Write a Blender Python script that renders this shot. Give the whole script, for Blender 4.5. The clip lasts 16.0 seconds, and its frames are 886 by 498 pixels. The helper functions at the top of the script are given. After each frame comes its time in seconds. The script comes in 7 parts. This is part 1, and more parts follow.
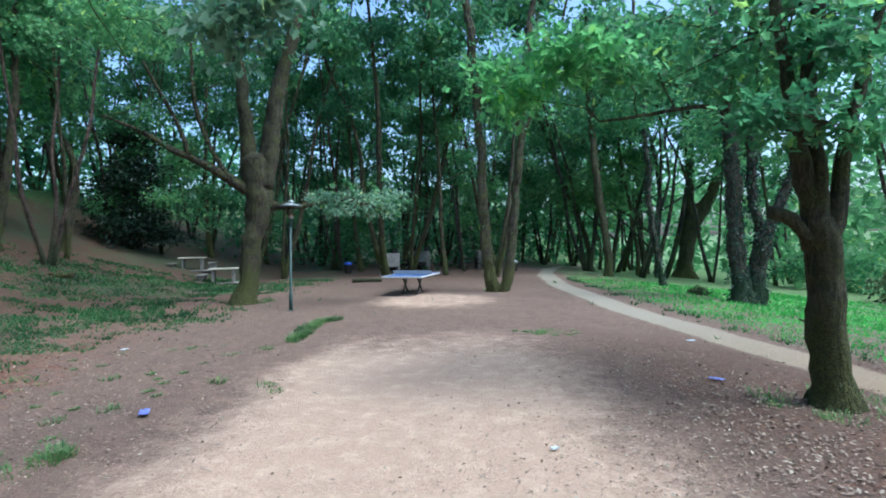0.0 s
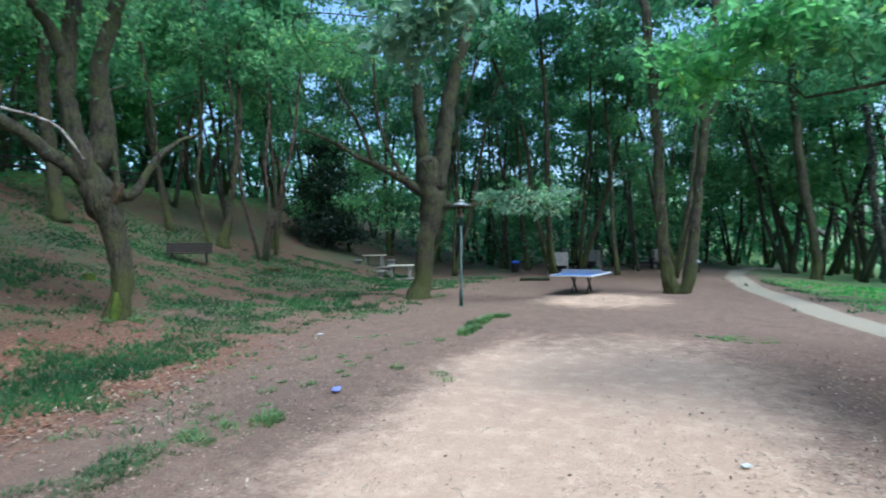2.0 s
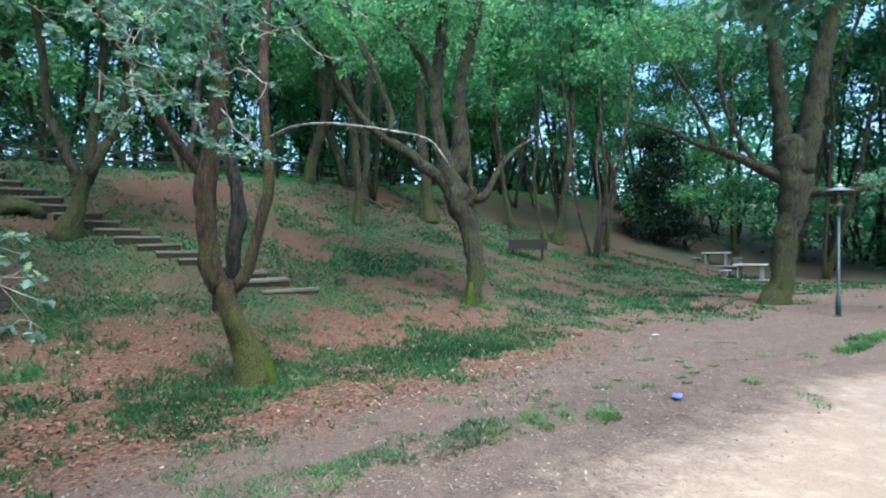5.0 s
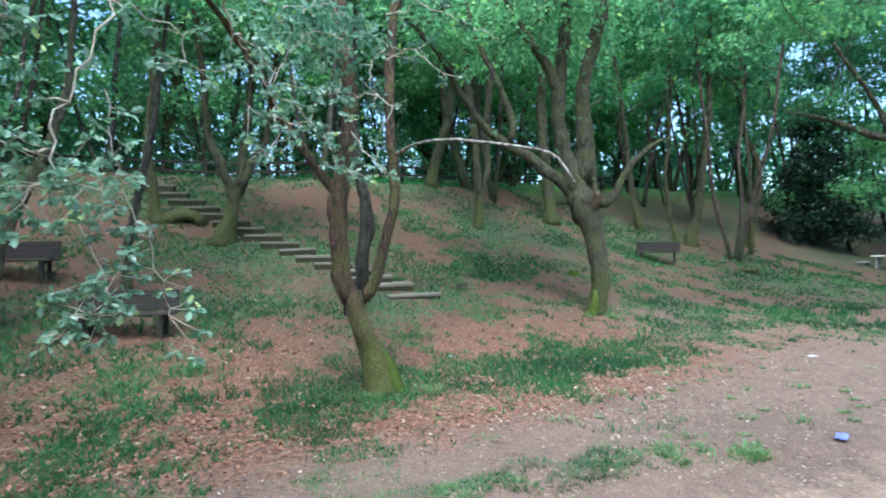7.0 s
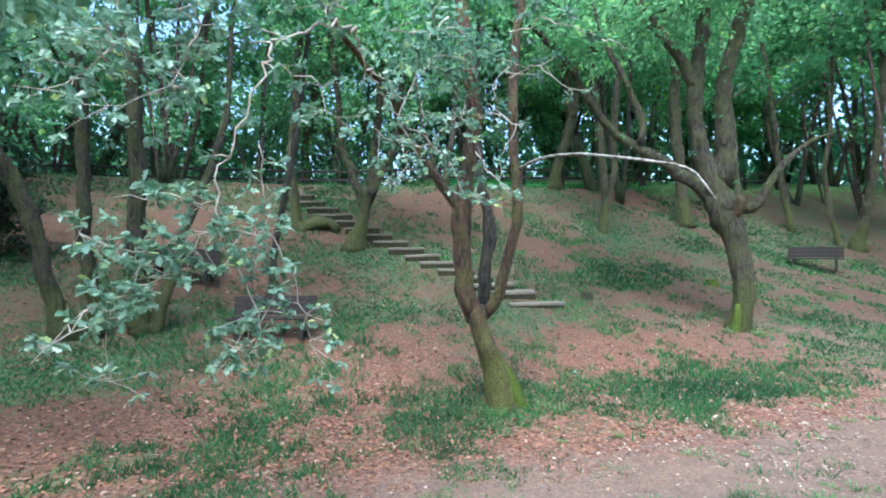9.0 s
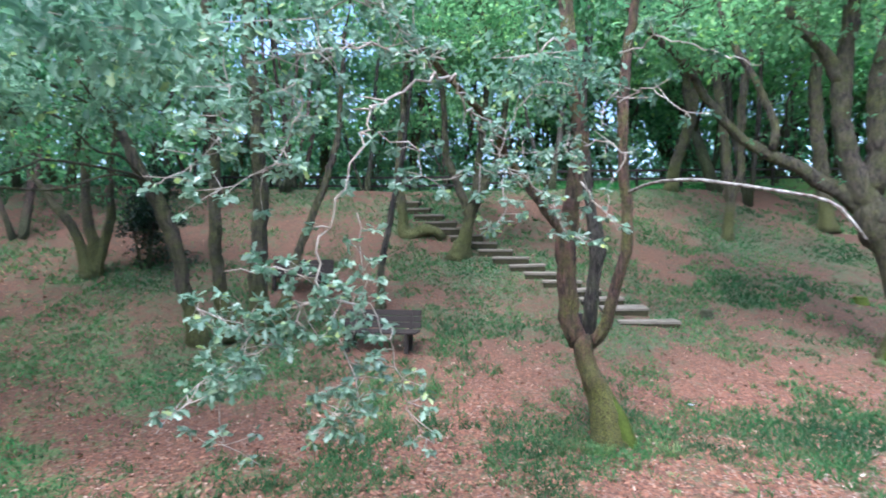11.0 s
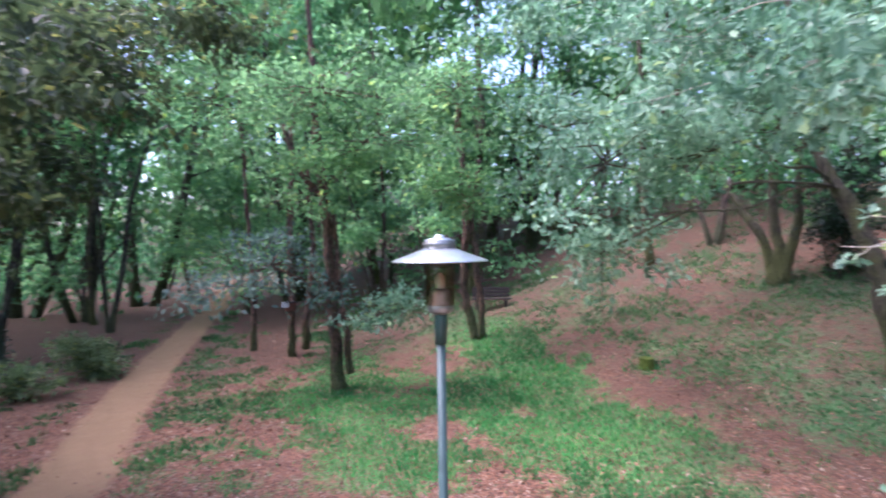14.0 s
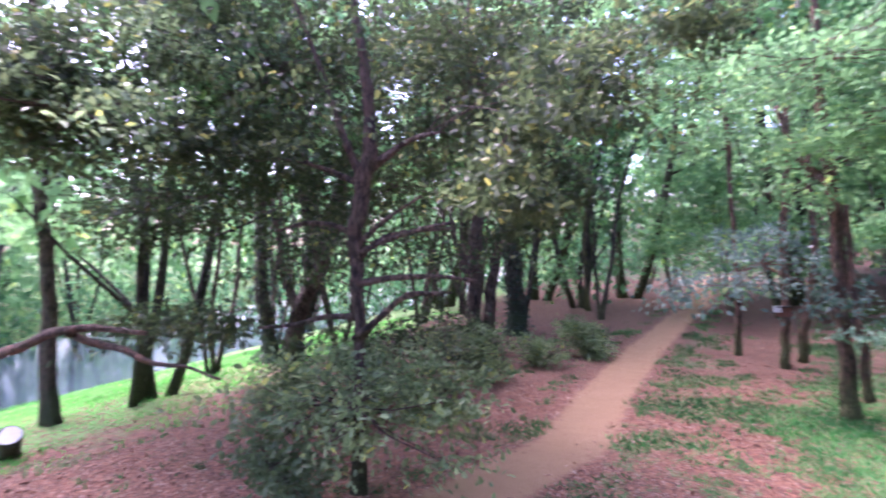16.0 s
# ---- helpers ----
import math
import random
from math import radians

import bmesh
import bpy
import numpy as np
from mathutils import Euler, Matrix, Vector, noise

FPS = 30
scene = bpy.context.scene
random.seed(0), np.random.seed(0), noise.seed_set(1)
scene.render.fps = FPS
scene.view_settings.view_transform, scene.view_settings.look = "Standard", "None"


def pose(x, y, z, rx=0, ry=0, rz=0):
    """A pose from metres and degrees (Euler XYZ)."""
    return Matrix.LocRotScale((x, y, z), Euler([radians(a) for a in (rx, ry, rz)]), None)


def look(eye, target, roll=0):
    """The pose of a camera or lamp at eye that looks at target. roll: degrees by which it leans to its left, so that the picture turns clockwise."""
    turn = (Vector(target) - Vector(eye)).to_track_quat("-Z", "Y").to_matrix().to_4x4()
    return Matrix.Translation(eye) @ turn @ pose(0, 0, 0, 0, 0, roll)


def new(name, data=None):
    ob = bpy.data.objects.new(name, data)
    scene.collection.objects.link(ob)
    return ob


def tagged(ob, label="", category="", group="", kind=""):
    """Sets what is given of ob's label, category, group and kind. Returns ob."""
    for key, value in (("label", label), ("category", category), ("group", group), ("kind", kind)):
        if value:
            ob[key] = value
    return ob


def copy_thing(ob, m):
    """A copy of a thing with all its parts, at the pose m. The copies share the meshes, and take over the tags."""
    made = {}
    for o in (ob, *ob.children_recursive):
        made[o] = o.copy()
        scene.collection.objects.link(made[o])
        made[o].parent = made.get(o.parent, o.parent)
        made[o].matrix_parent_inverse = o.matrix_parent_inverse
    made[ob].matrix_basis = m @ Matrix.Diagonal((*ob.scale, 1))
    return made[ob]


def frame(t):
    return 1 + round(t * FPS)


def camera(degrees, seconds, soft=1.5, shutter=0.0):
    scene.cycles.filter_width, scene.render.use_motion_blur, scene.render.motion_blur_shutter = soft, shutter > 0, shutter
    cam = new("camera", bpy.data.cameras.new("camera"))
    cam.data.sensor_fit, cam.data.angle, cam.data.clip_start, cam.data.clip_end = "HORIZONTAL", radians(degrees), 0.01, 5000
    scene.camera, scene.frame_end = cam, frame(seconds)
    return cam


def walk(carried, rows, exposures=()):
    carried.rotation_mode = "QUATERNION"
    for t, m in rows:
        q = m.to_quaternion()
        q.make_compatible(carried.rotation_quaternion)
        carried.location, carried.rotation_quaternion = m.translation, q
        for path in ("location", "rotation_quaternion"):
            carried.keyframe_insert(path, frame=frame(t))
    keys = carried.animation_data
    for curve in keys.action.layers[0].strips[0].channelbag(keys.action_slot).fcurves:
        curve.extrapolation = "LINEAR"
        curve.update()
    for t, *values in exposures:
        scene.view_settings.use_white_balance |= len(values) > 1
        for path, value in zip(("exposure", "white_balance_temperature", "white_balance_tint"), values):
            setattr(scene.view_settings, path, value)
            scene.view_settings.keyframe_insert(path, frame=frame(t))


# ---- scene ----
cam = camera(79.0, 16.0, 1.8, 0.4)
METRES, EYE, TILT, LEAN, TURN = 1.8, 2.0, -0.8, 0.8, 0.0
ROWS = [
    (0, 0.0000, 0.0000, 0.0000, 0.32, -0.01, -0.01),
    (0.5, -0.0000, -0.0058, -0.0031, 2.90, 0.01, -0.02),
    (1, -0.0103, -0.0171, -0.0034, 7.86, -0.08, 0.02),
    (1.5, -0.0099, -0.0153, -0.0121, 12.74, -0.09, -0.06),
    (2, -0.0085, -0.0142, -0.0281, 18.00, -0.09, -0.13),
    (2.5, -0.0121, -0.0107, -0.0312, 24.43, -0.19, -0.13),
    (3, -0.0219, -0.0062, -0.0354, 30.79, -0.22, -0.18),
    (3.5, -0.0381, 0.0026, -0.0393, 37.03, -0.35, -0.20),
    (4, -0.0537, 0.0073, -0.0509, 43.54, -0.42, -0.19),
    (6.5, -0.1095, 0.0026, 0.0397, 60.64, -0.71, -0.13),
    (7, -0.1147, 0.0148, 0.0839, 64.80, -0.81, -0.12),
    (7.5, -0.1144, 0.0261, 0.1029, 68.92, -0.88, -0.15),
    (8, -0.1130, 0.0247, 0.1303, 72.05, -0.89, -0.09),
    (8.5, -0.1185, 0.0190, 0.1806, 74.86, -0.96, -0.16),
    (9, -0.1250, 0.0023, 0.2211, 77.65, -1.00, -0.12),
    (11.5, -0.1939, 0.0501, 0.5041, 97.08, -1.60, 0.04),
    (12, -0.2000, 0.0410, 0.5176, 108.55, -1.58, 0.34),
    (12.5, -0.2046, 0.0376, 0.5642, 119.99, -1.76, 0.55),
    (13, -0.2058, 0.0298, 0.6247, 131.12, -1.88, 0.80),
    (13.5, -0.2091, 0.0250, 0.6723, 142.51, -1.95, 1.09),
    (14, -0.2035, 0.0107, 0.7103, 153.96, -1.82, 1.26),
    (14.5, -0.1855, -0.0032, 0.7351, 165.37, -1.67, 1.54),
    (15, -0.1790, 0.0046, 0.7359, 176.79, -1.36, 1.74),
    (15.5, -0.1757, 0.0149, 0.7300, 189.20, -1.11, 1.93),
    (16, -0.1637, 0.0239, 0.7268, 201.99, -0.78, 2.04),
]
EXPOSURES = [(0.0, 1.16, 5080, 2), (4.0, 1.4, 5060, -1), (8.5, 2.0, 5100, 3), (12.0, 2.14, 5330, 22), (14.0, 2.33, 5500, 34), (16.0, 2.95, 5660, 54)]
walk(cam, [(t, pose(0, 0, EYE, TILT, LEAN, TURN) @ pose(METRES * x, METRES * y, METRES * z, 90 + pitch, roll, yaw)) for t, x, y, z, yaw, pitch, roll in ROWS], EXPOSURES)

# ---- world, sun ----
world = bpy.data.worlds.new("sky")
scene.world = world
world.use_nodes = True
wn = world.node_tree.nodes
sky = wn.new("ShaderNodeTexSky")
sky.sky_type = "NISHITA"
sky.sun_disc = False
sky.sun_elevation = radians(58)
sky.sun_rotation = radians(113)
sky.air_density, sky.dust_density, sky.ozone_density = 1.0, 4.0, 1.0
wn["Background"].inputs["Strength"].default_value = 0.15
world.node_tree.links.new(sky.outputs[0], wn["Background"].inputs["Color"])
sun = new("sun", bpy.data.lights.new("sun", "SUN"))
sun.data.energy, sun.data.angle, sun.data.color = 1.1, radians(24), (1.0, 0.95, 0.88)
sun.matrix_world = look((0, 0, 30), (-7, 3, 30 - 14))


# ---- materials ----
def material(name):
    m = bpy.data.materials.new(name)
    m.use_nodes = True
    nt = m.node_tree
    nt.nodes.clear()
    out = nt.nodes.new("ShaderNodeOutputMaterial")
    return m, nt, out


def node(nt, kind, links=(), **values):
    n = nt.nodes.new(kind)
    for key, value in values.items():
        if key in ("operation", "data_type", "blend_type", "attribute_name", "noise_dimensions", "feature", "wave_type", "interpolation_type"):
            if key == "operation":
                n.operation = value
            elif key == "data_type":
                n.data_type = value
            elif key == "blend_type":
                n.blend_type = value
            elif key == "attribute_name":
                n.attribute_name = value
            elif key == "feature":
                n.feature = value
            elif key == "wave_type":
                n.wave_type = value
            elif key == "interpolation_type":
                n.interpolation_type = value
        else:
            n.inputs[key.replace("_", " ")].default_value = value
    for sock, src in links:
        nt.links.new(src, n.inputs[sock])
    return n


def mixc(nt, fac, a, b):
    """Colour a to b by fac; each may be a socket or a value."""
    n = nt.nodes.new("ShaderNodeMix")
    n.data_type = "RGBA"
    for i, v in ((0, fac), (6, a), (7, b)):
        if isinstance(v, bpy.types.NodeSocket):
            nt.links.new(v, n.inputs[i])
        elif i == 0:
            n.inputs[0].default_value = v
        else:
            n.inputs[i].default_value = (*v, 1)
    return n.outputs[2]


def ramp(nt, src, lo, hi):
    n = nt.nodes.new("ShaderNodeMapRange")
    n.interpolation_type = "SMOOTHSTEP"
    nt.links.new(src, n.inputs[0])
    n.inputs[1].default_value, n.inputs[2].default_value = lo, hi
    return n.outputs[0]


def noisef(nt, scale, detail=4.0, rough=0.6, vec=None):
    n = node(nt, "ShaderNodeTexNoise", Scale=scale, Detail=detail, Roughness=rough)
    if vec is not None:
        nt.links.new(vec, n.inputs["Vector"])
    return n.outputs["Fac"]


def math2(nt, op, a, b):
    n = nt.nodes.new("ShaderNodeMath")
    n.operation = op
    for i, v in enumerate((a, b)):
        if isinstance(v, bpy.types.NodeSocket):
            nt.links.new(v, n.inputs[i])
        else:
            n.inputs[i].default_value = v
    return n.outputs[0]


def surface(nt, out, colour, rough=0.85, bump=None, strength=0.5, distance=0.02, metal=0.0):
    b = node(nt, "ShaderNodeBsdfPrincipled", Metallic=metal)
    for key, v in (("Base Color", colour), ("Roughness", rough)):
        if isinstance(v, bpy.types.NodeSocket):
            nt.links.new(v, b.inputs[key])
        else:
            b.inputs[key].default_value = (*v, 1) if key == "Base Color" else v
    if bump is not None:
        n = node(nt, "ShaderNodeBump", Strength=strength, Distance=distance)
        nt.links.new(bump, n.inputs["Height"])
        nt.links.new(n.outputs[0], b.inputs["Normal"])
    nt.links.new(b.outputs[0], out.inputs["Surface"])
    return b


def coords(nt, sx=1, sy=1, sz=1):
    c = nt.nodes.new("ShaderNodeTexCoord")
    m = nt.nodes.new("ShaderNodeMapping")
    nt.links.new(c.outputs["Object"], m.inputs["Vector"])
    m.inputs["Scale"].default_value = (sx, sy, sz)
    return m.outputs[0]


def plain(name, colour, colour2, scale=6.0, rough=0.7, bump=0.3, metal=0.0, stretch=(1, 1, 1)):
    m, nt, out = material(name)
    v = coords(nt, *stretch)
    f = ramp(nt, noisef(nt, scale, 5, 0.65, v), 0.3, 0.7)
    g = noisef(nt, scale * 7, 3, 0.6, v)
    c = mixc(nt, f, colour, colour2)
    c = mixc(nt, math2(nt, "MULTIPLY", g, 0.35), c, tuple(0.4 * q for q in colour))
    b = surface(nt, out, c, rough, g, bump, 0.01, metal)
    b.inputs["Specular IOR Level"].default_value = 0.5 if rough < 0.8 else 0.12
    return m


def bark(name, a, b, moss, amount):
    """Furrowed bark, two browns, with moss low down and in streaks."""
    m, nt, out = material(name)
    v = coords(nt, 1, 1, 0.22)
    w = coords(nt)
    f = noisef(nt, 14, 6, 0.7, v)
    big = noisef(nt, 1.7, 3, 0.6, w)
    c = mixc(nt, ramp(nt, f, 0.42, 0.57), tuple(0.16 * q for q in a), tuple(1.15 * q for q in a))
    plate = noisef(nt, 26, 5, 0.7, v)
    c = mixc(nt, ramp(nt, big, 0.42, 0.6), c, mixc(nt, ramp(nt, plate, 0.42, 0.58), tuple(0.3 * q for q in b), tuple(1.25 * q for q in b)))
    blot = noisef(nt, 7, 4, 0.7, w)
    c = mixc(nt, math2(nt, "MULTIPLY", ramp(nt, blot, 0.52, 0.68), 0.65), c, tuple(0.3 * q for q in a))
    sep = nt.nodes.new("ShaderNodeSeparateXYZ")
    nt.links.new(w, sep.inputs[0])
    low = ramp(nt, sep.outputs["Z"], 1.5, -0.1)
    mm = noisef(nt, 3.0, 5, 0.65, w)
    k = math2(nt, "ADD", math2(nt, "MULTIPLY", low, 0.62), mm)
    k = ramp(nt, k, 0.52 - amount, 0.95 - amount)
    fine = noisef(nt, 45, 3, 0.6, w)
    mc = mixc(nt, ramp(nt, fine, 0.36, 0.64), tuple(0.4 * q for q in moss), tuple(1.25 * q for q in moss))
    c = mixc(nt, math2(nt, "MULTIPLY", k, 0.85), c, mc)
    lich = ramp(nt, noisef(nt, 6, 4, 0.7, w), 0.66, 0.74)
    c = mixc(nt, math2(nt, "MULTIPLY", lich, 0.5), c, (0.30, 0.31, 0.27))
    rel = math2(nt, "ADD", f, math2(nt, "MULTIPLY", noisef(nt, 4, 4, 0.6, v), 1.5))
    surface(nt, out, c, 0.92, math2(nt, "ADD", rel, math2(nt, "MULTIPLY", plate, 0.6)), 1.0, 0.16)
    return m


def foliage(name, dark, light, yellow, glow=0.42, rough=0.5, shine=0.28):
    """Leaf with its own tint for each leaf and light let through."""
    m, nt, out = material(name)
    g = nt.nodes.new("ShaderNodeNewGeometry")
    r = g.outputs["Random Per Island"]
    c = mixc(nt, r, dark, light)
    c = mixc(nt, ramp(nt, r, 0.93, 1.0), c, yellow)
    big = noisef(nt, 0.55, 2, 0.5, coords(nt))
    c = mixc(nt, ramp(nt, big, 0.35, 0.7), c, tuple(0.75 * q for q in dark))
    b = node(nt, "ShaderNodeBsdfPrincipled", Roughness=rough, Specular_IOR_Level=shine)
    nt.links.new(c, b.inputs["Base Color"])
    t = nt.nodes.new("ShaderNodeBsdfTranslucent")
    hsv = node(nt, "ShaderNodeHueSaturation", Hue=0.495, Saturation=1.05, Value=1.95)
    nt.links.new(c, hsv.inputs["Color"])
    nt.links.new(hsv.outputs[0], t.inputs["Color"])
    s = node(nt, "ShaderNodeMixShader", Fac=glow)
    nt.links.new(b.outputs[0], s.inputs[1])
    nt.links.new(t.outputs[0], s.inputs[2])
    nt.links.new(s.outputs[0], out.inputs["Surface"])
    return m


BARK = {
    "oak": bark("bark_oak", (0.074, 0.058, 0.041), (0.092, 0.077, 0.053), (0.105, 0.118, 0.024), 0.2),
    "young": bark("bark_young", (0.135, 0.066, 0.046), (0.12, 0.07, 0.05), (0.155, 0.165, 0.03), 0.18),
    "grey": bark("bark_grey", (0.05, 0.042, 0.032), (0.08, 0.07, 0.053), (0.07, 0.085, 0.028), 0.09),
    "red": bark("bark_red", (0.20, 0.105, 0.068), (0.15, 0.10, 0.075), (0.09, 0.12, 0.03), 0.0),
    "dark": bark("bark_dark", (0.11, 0.068, 0.05), (0.13, 0.092, 0.07), (0.06, 0.08, 0.03), 0.0),
    "ivy": bark("bark_ivy", (0.08, 0.065, 0.05), (0.11, 0.09, 0.07), (0.03, 0.07, 0.025), 0.14),
}
LEAF = {
    "oak": foliage("leaf_oak", (0.06, 0.165, 0.08), (0.15, 0.315, 0.135), (0.30, 0.48, 0.12), 0.56),
    # the pale end paints sky sheen and glints on the near leaves
    "near": foliage("leaf_near", (0.065, 0.145, 0.08), (0.36, 0.50, 0.38), (0.42, 0.52, 0.16), 0.34, 0.3, 0.6),
    "dark": foliage("leaf_dark", (0.031, 0.052, 0.023), (0.08, 0.112, 0.046), (0.25, 0.26, 0.07), 0.44),
    # lighter green that paints the far woods as sunlit
    "bright": foliage("leaf_bright", (0.085, 0.19, 0.08), (0.165, 0.33, 0.135), (0.30, 0.44, 0.13), 0.5),
    # wide tone range paints lit sprays with darker gaps between
    "soft": foliage("leaf_soft", (0.085, 0.18, 0.105), (0.31, 0.47, 0.32), (0.34, 0.44, 0.15), 0.38, 0.4),
    "shrub": foliage("leaf_shrub", (0.085, 0.138, 0.064), (0.215, 0.30, 0.135), (0.36, 0.40, 0.10), 0.42, 0.4),
    "slate": foliage("leaf_slate", (0.055, 0.105, 0.085), (0.15, 0.225, 0.185), (0.24, 0.32, 0.14), 0.35, 0.4),
    "ivy": foliage("leaf_ivy", (0.02, 0.05, 0.035), (0.05, 0.105, 0.07), (0.12, 0.17, 0.06), 0.2, 0.3),
    "lime": foliage("leaf_lime", (0.09, 0.24, 0.085), (0.19, 0.43, 0.15), (0.30, 0.52, 0.11), 0.55),
    # leaf green lightened to look sunlit
    "mid": foliage("leaf_mid", (0.085, 0.20, 0.09), (0.19, 0.37, 0.15), (0.34, 0.50, 0.13), 0.58),
    "olive": foliage("leaf_olive", (0.085, 0.182, 0.078), (0.195, 0.365, 0.15), (0.34, 0.47, 0.13), 0.52),
    # darker green that paints north woods and undergrowth as shaded
    "deep": foliage("leaf_deep", (0.045, 0.125, 0.06), (0.11, 0.24, 0.10), (0.24, 0.40, 0.10), 0.52),
    "holly": foliage("leaf_holly", (0.012, 0.03, 0.018), (0.025, 0.055, 0.03), (0.05, 0.08, 0.03), 0.15, 0.35),
}
LICHEN = plain("lichen_bark", (0.10, 0.075, 0.055), (0.46, 0.45, 0.40), 13, 0.9, 0.5)
TWIG = plain("twig_lichen", (0.50, 0.47, 0.40), (0.24, 0.19, 0.14), 9, 0.9)
WOOD = plain("old_wood", (0.045, 0.038, 0.034), (0.024, 0.021, 0.019), 3, 0.85, 0.4, 0, (8, 1, 8))
STONE = plain("grey_stone", (0.34, 0.32, 0.29), (0.22, 0.21, 0.19), 4, 0.9, 0.5)
CONCRETE = plain("pale_concrete", (0.60, 0.56, 0.46), (0.45, 0.42, 0.34), 3, 0.9, 0.4)
DARK = plain("dark_metal", (0.03, 0.03, 0.03), (0.05, 0.045, 0.04), 8, 0.6, 0.2)
POLE = plain("pole_paint", (0.055, 0.10, 0.09), (0.035, 0.07, 0.062), 5, 0.5, 0.1)
TEAL = plain("sleeve_paint", (0.03, 0.09, 0.08), (0.02, 0.06, 0.055), 5, 0.45, 0.1)
ALU = plain("shade_metal", (0.56, 0.60, 0.61), (0.42, 0.47, 0.48), 4, 0.3, 0.05, 0.7)
SOCKET = plain("socket_metal", (0.36, 0.36, 0.34), (0.22, 0.21, 0.2), 5, 0.35, 0.05, 0.7)
BLUE = plain("blue_plastic", (0.03, 0.08, 0.45), (0.05, 0.12, 0.55), 5, 0.4, 0.1)
BLUETOP = plain("blue_table", (0.05, 0.12, 0.36), (0.06, 0.15, 0.42), 3, 0.45, 0.05)
WHITE = plain("white_paint", (0.75, 0.77, 0.80), (0.62, 0.64, 0.66), 4, 0.5, 0.05)
STEEL = plain("galvanised_net", (0.50, 0.53, 0.57), (0.40, 0.43, 0.47), 6, 0.45, 0.1, 0.4)
BIN = plain("bin_plastic", (0.035, 0.03, 0.028), (0.05, 0.045, 0.04), 5, 0.7, 0.2)
MOSS = plain("moss", (0.085, 0.12, 0.02), (0.04, 0.055, 0.012), 12, 0.95, 0.8)
PLASTIC = plain("litter_plastic", (0.16, 0.20, 0.62), (0.30, 0.34, 0.75), 9, 0.35, 0.4)
PAPER = plain("litter_paper", (0.62, 0.66, 0.68), (0.45, 0.50, 0.55), 9, 0.8, 0.4)


def glass_brown():
    m, nt, out = material("lamp_glass")
    g = nt.nodes.new("ShaderNodeBsdfGlossy")
    g.inputs["Roughness"].default_value = 0.05
    t = nt.nodes.new("ShaderNodeBsdfTransparent")
    t.inputs["Color"].default_value = (0.66, 0.53, 0.40, 1)
    s = node(nt, "ShaderNodeMixShader", Fac=0.08)
    nt.links.new(t.outputs[0], s.inputs[1])
    nt.links.new(g.outputs[0], s.inputs[2])
    nt.links.new(s.outputs[0], out.inputs["Surface"])
    return m


GLASS = glass_brown()


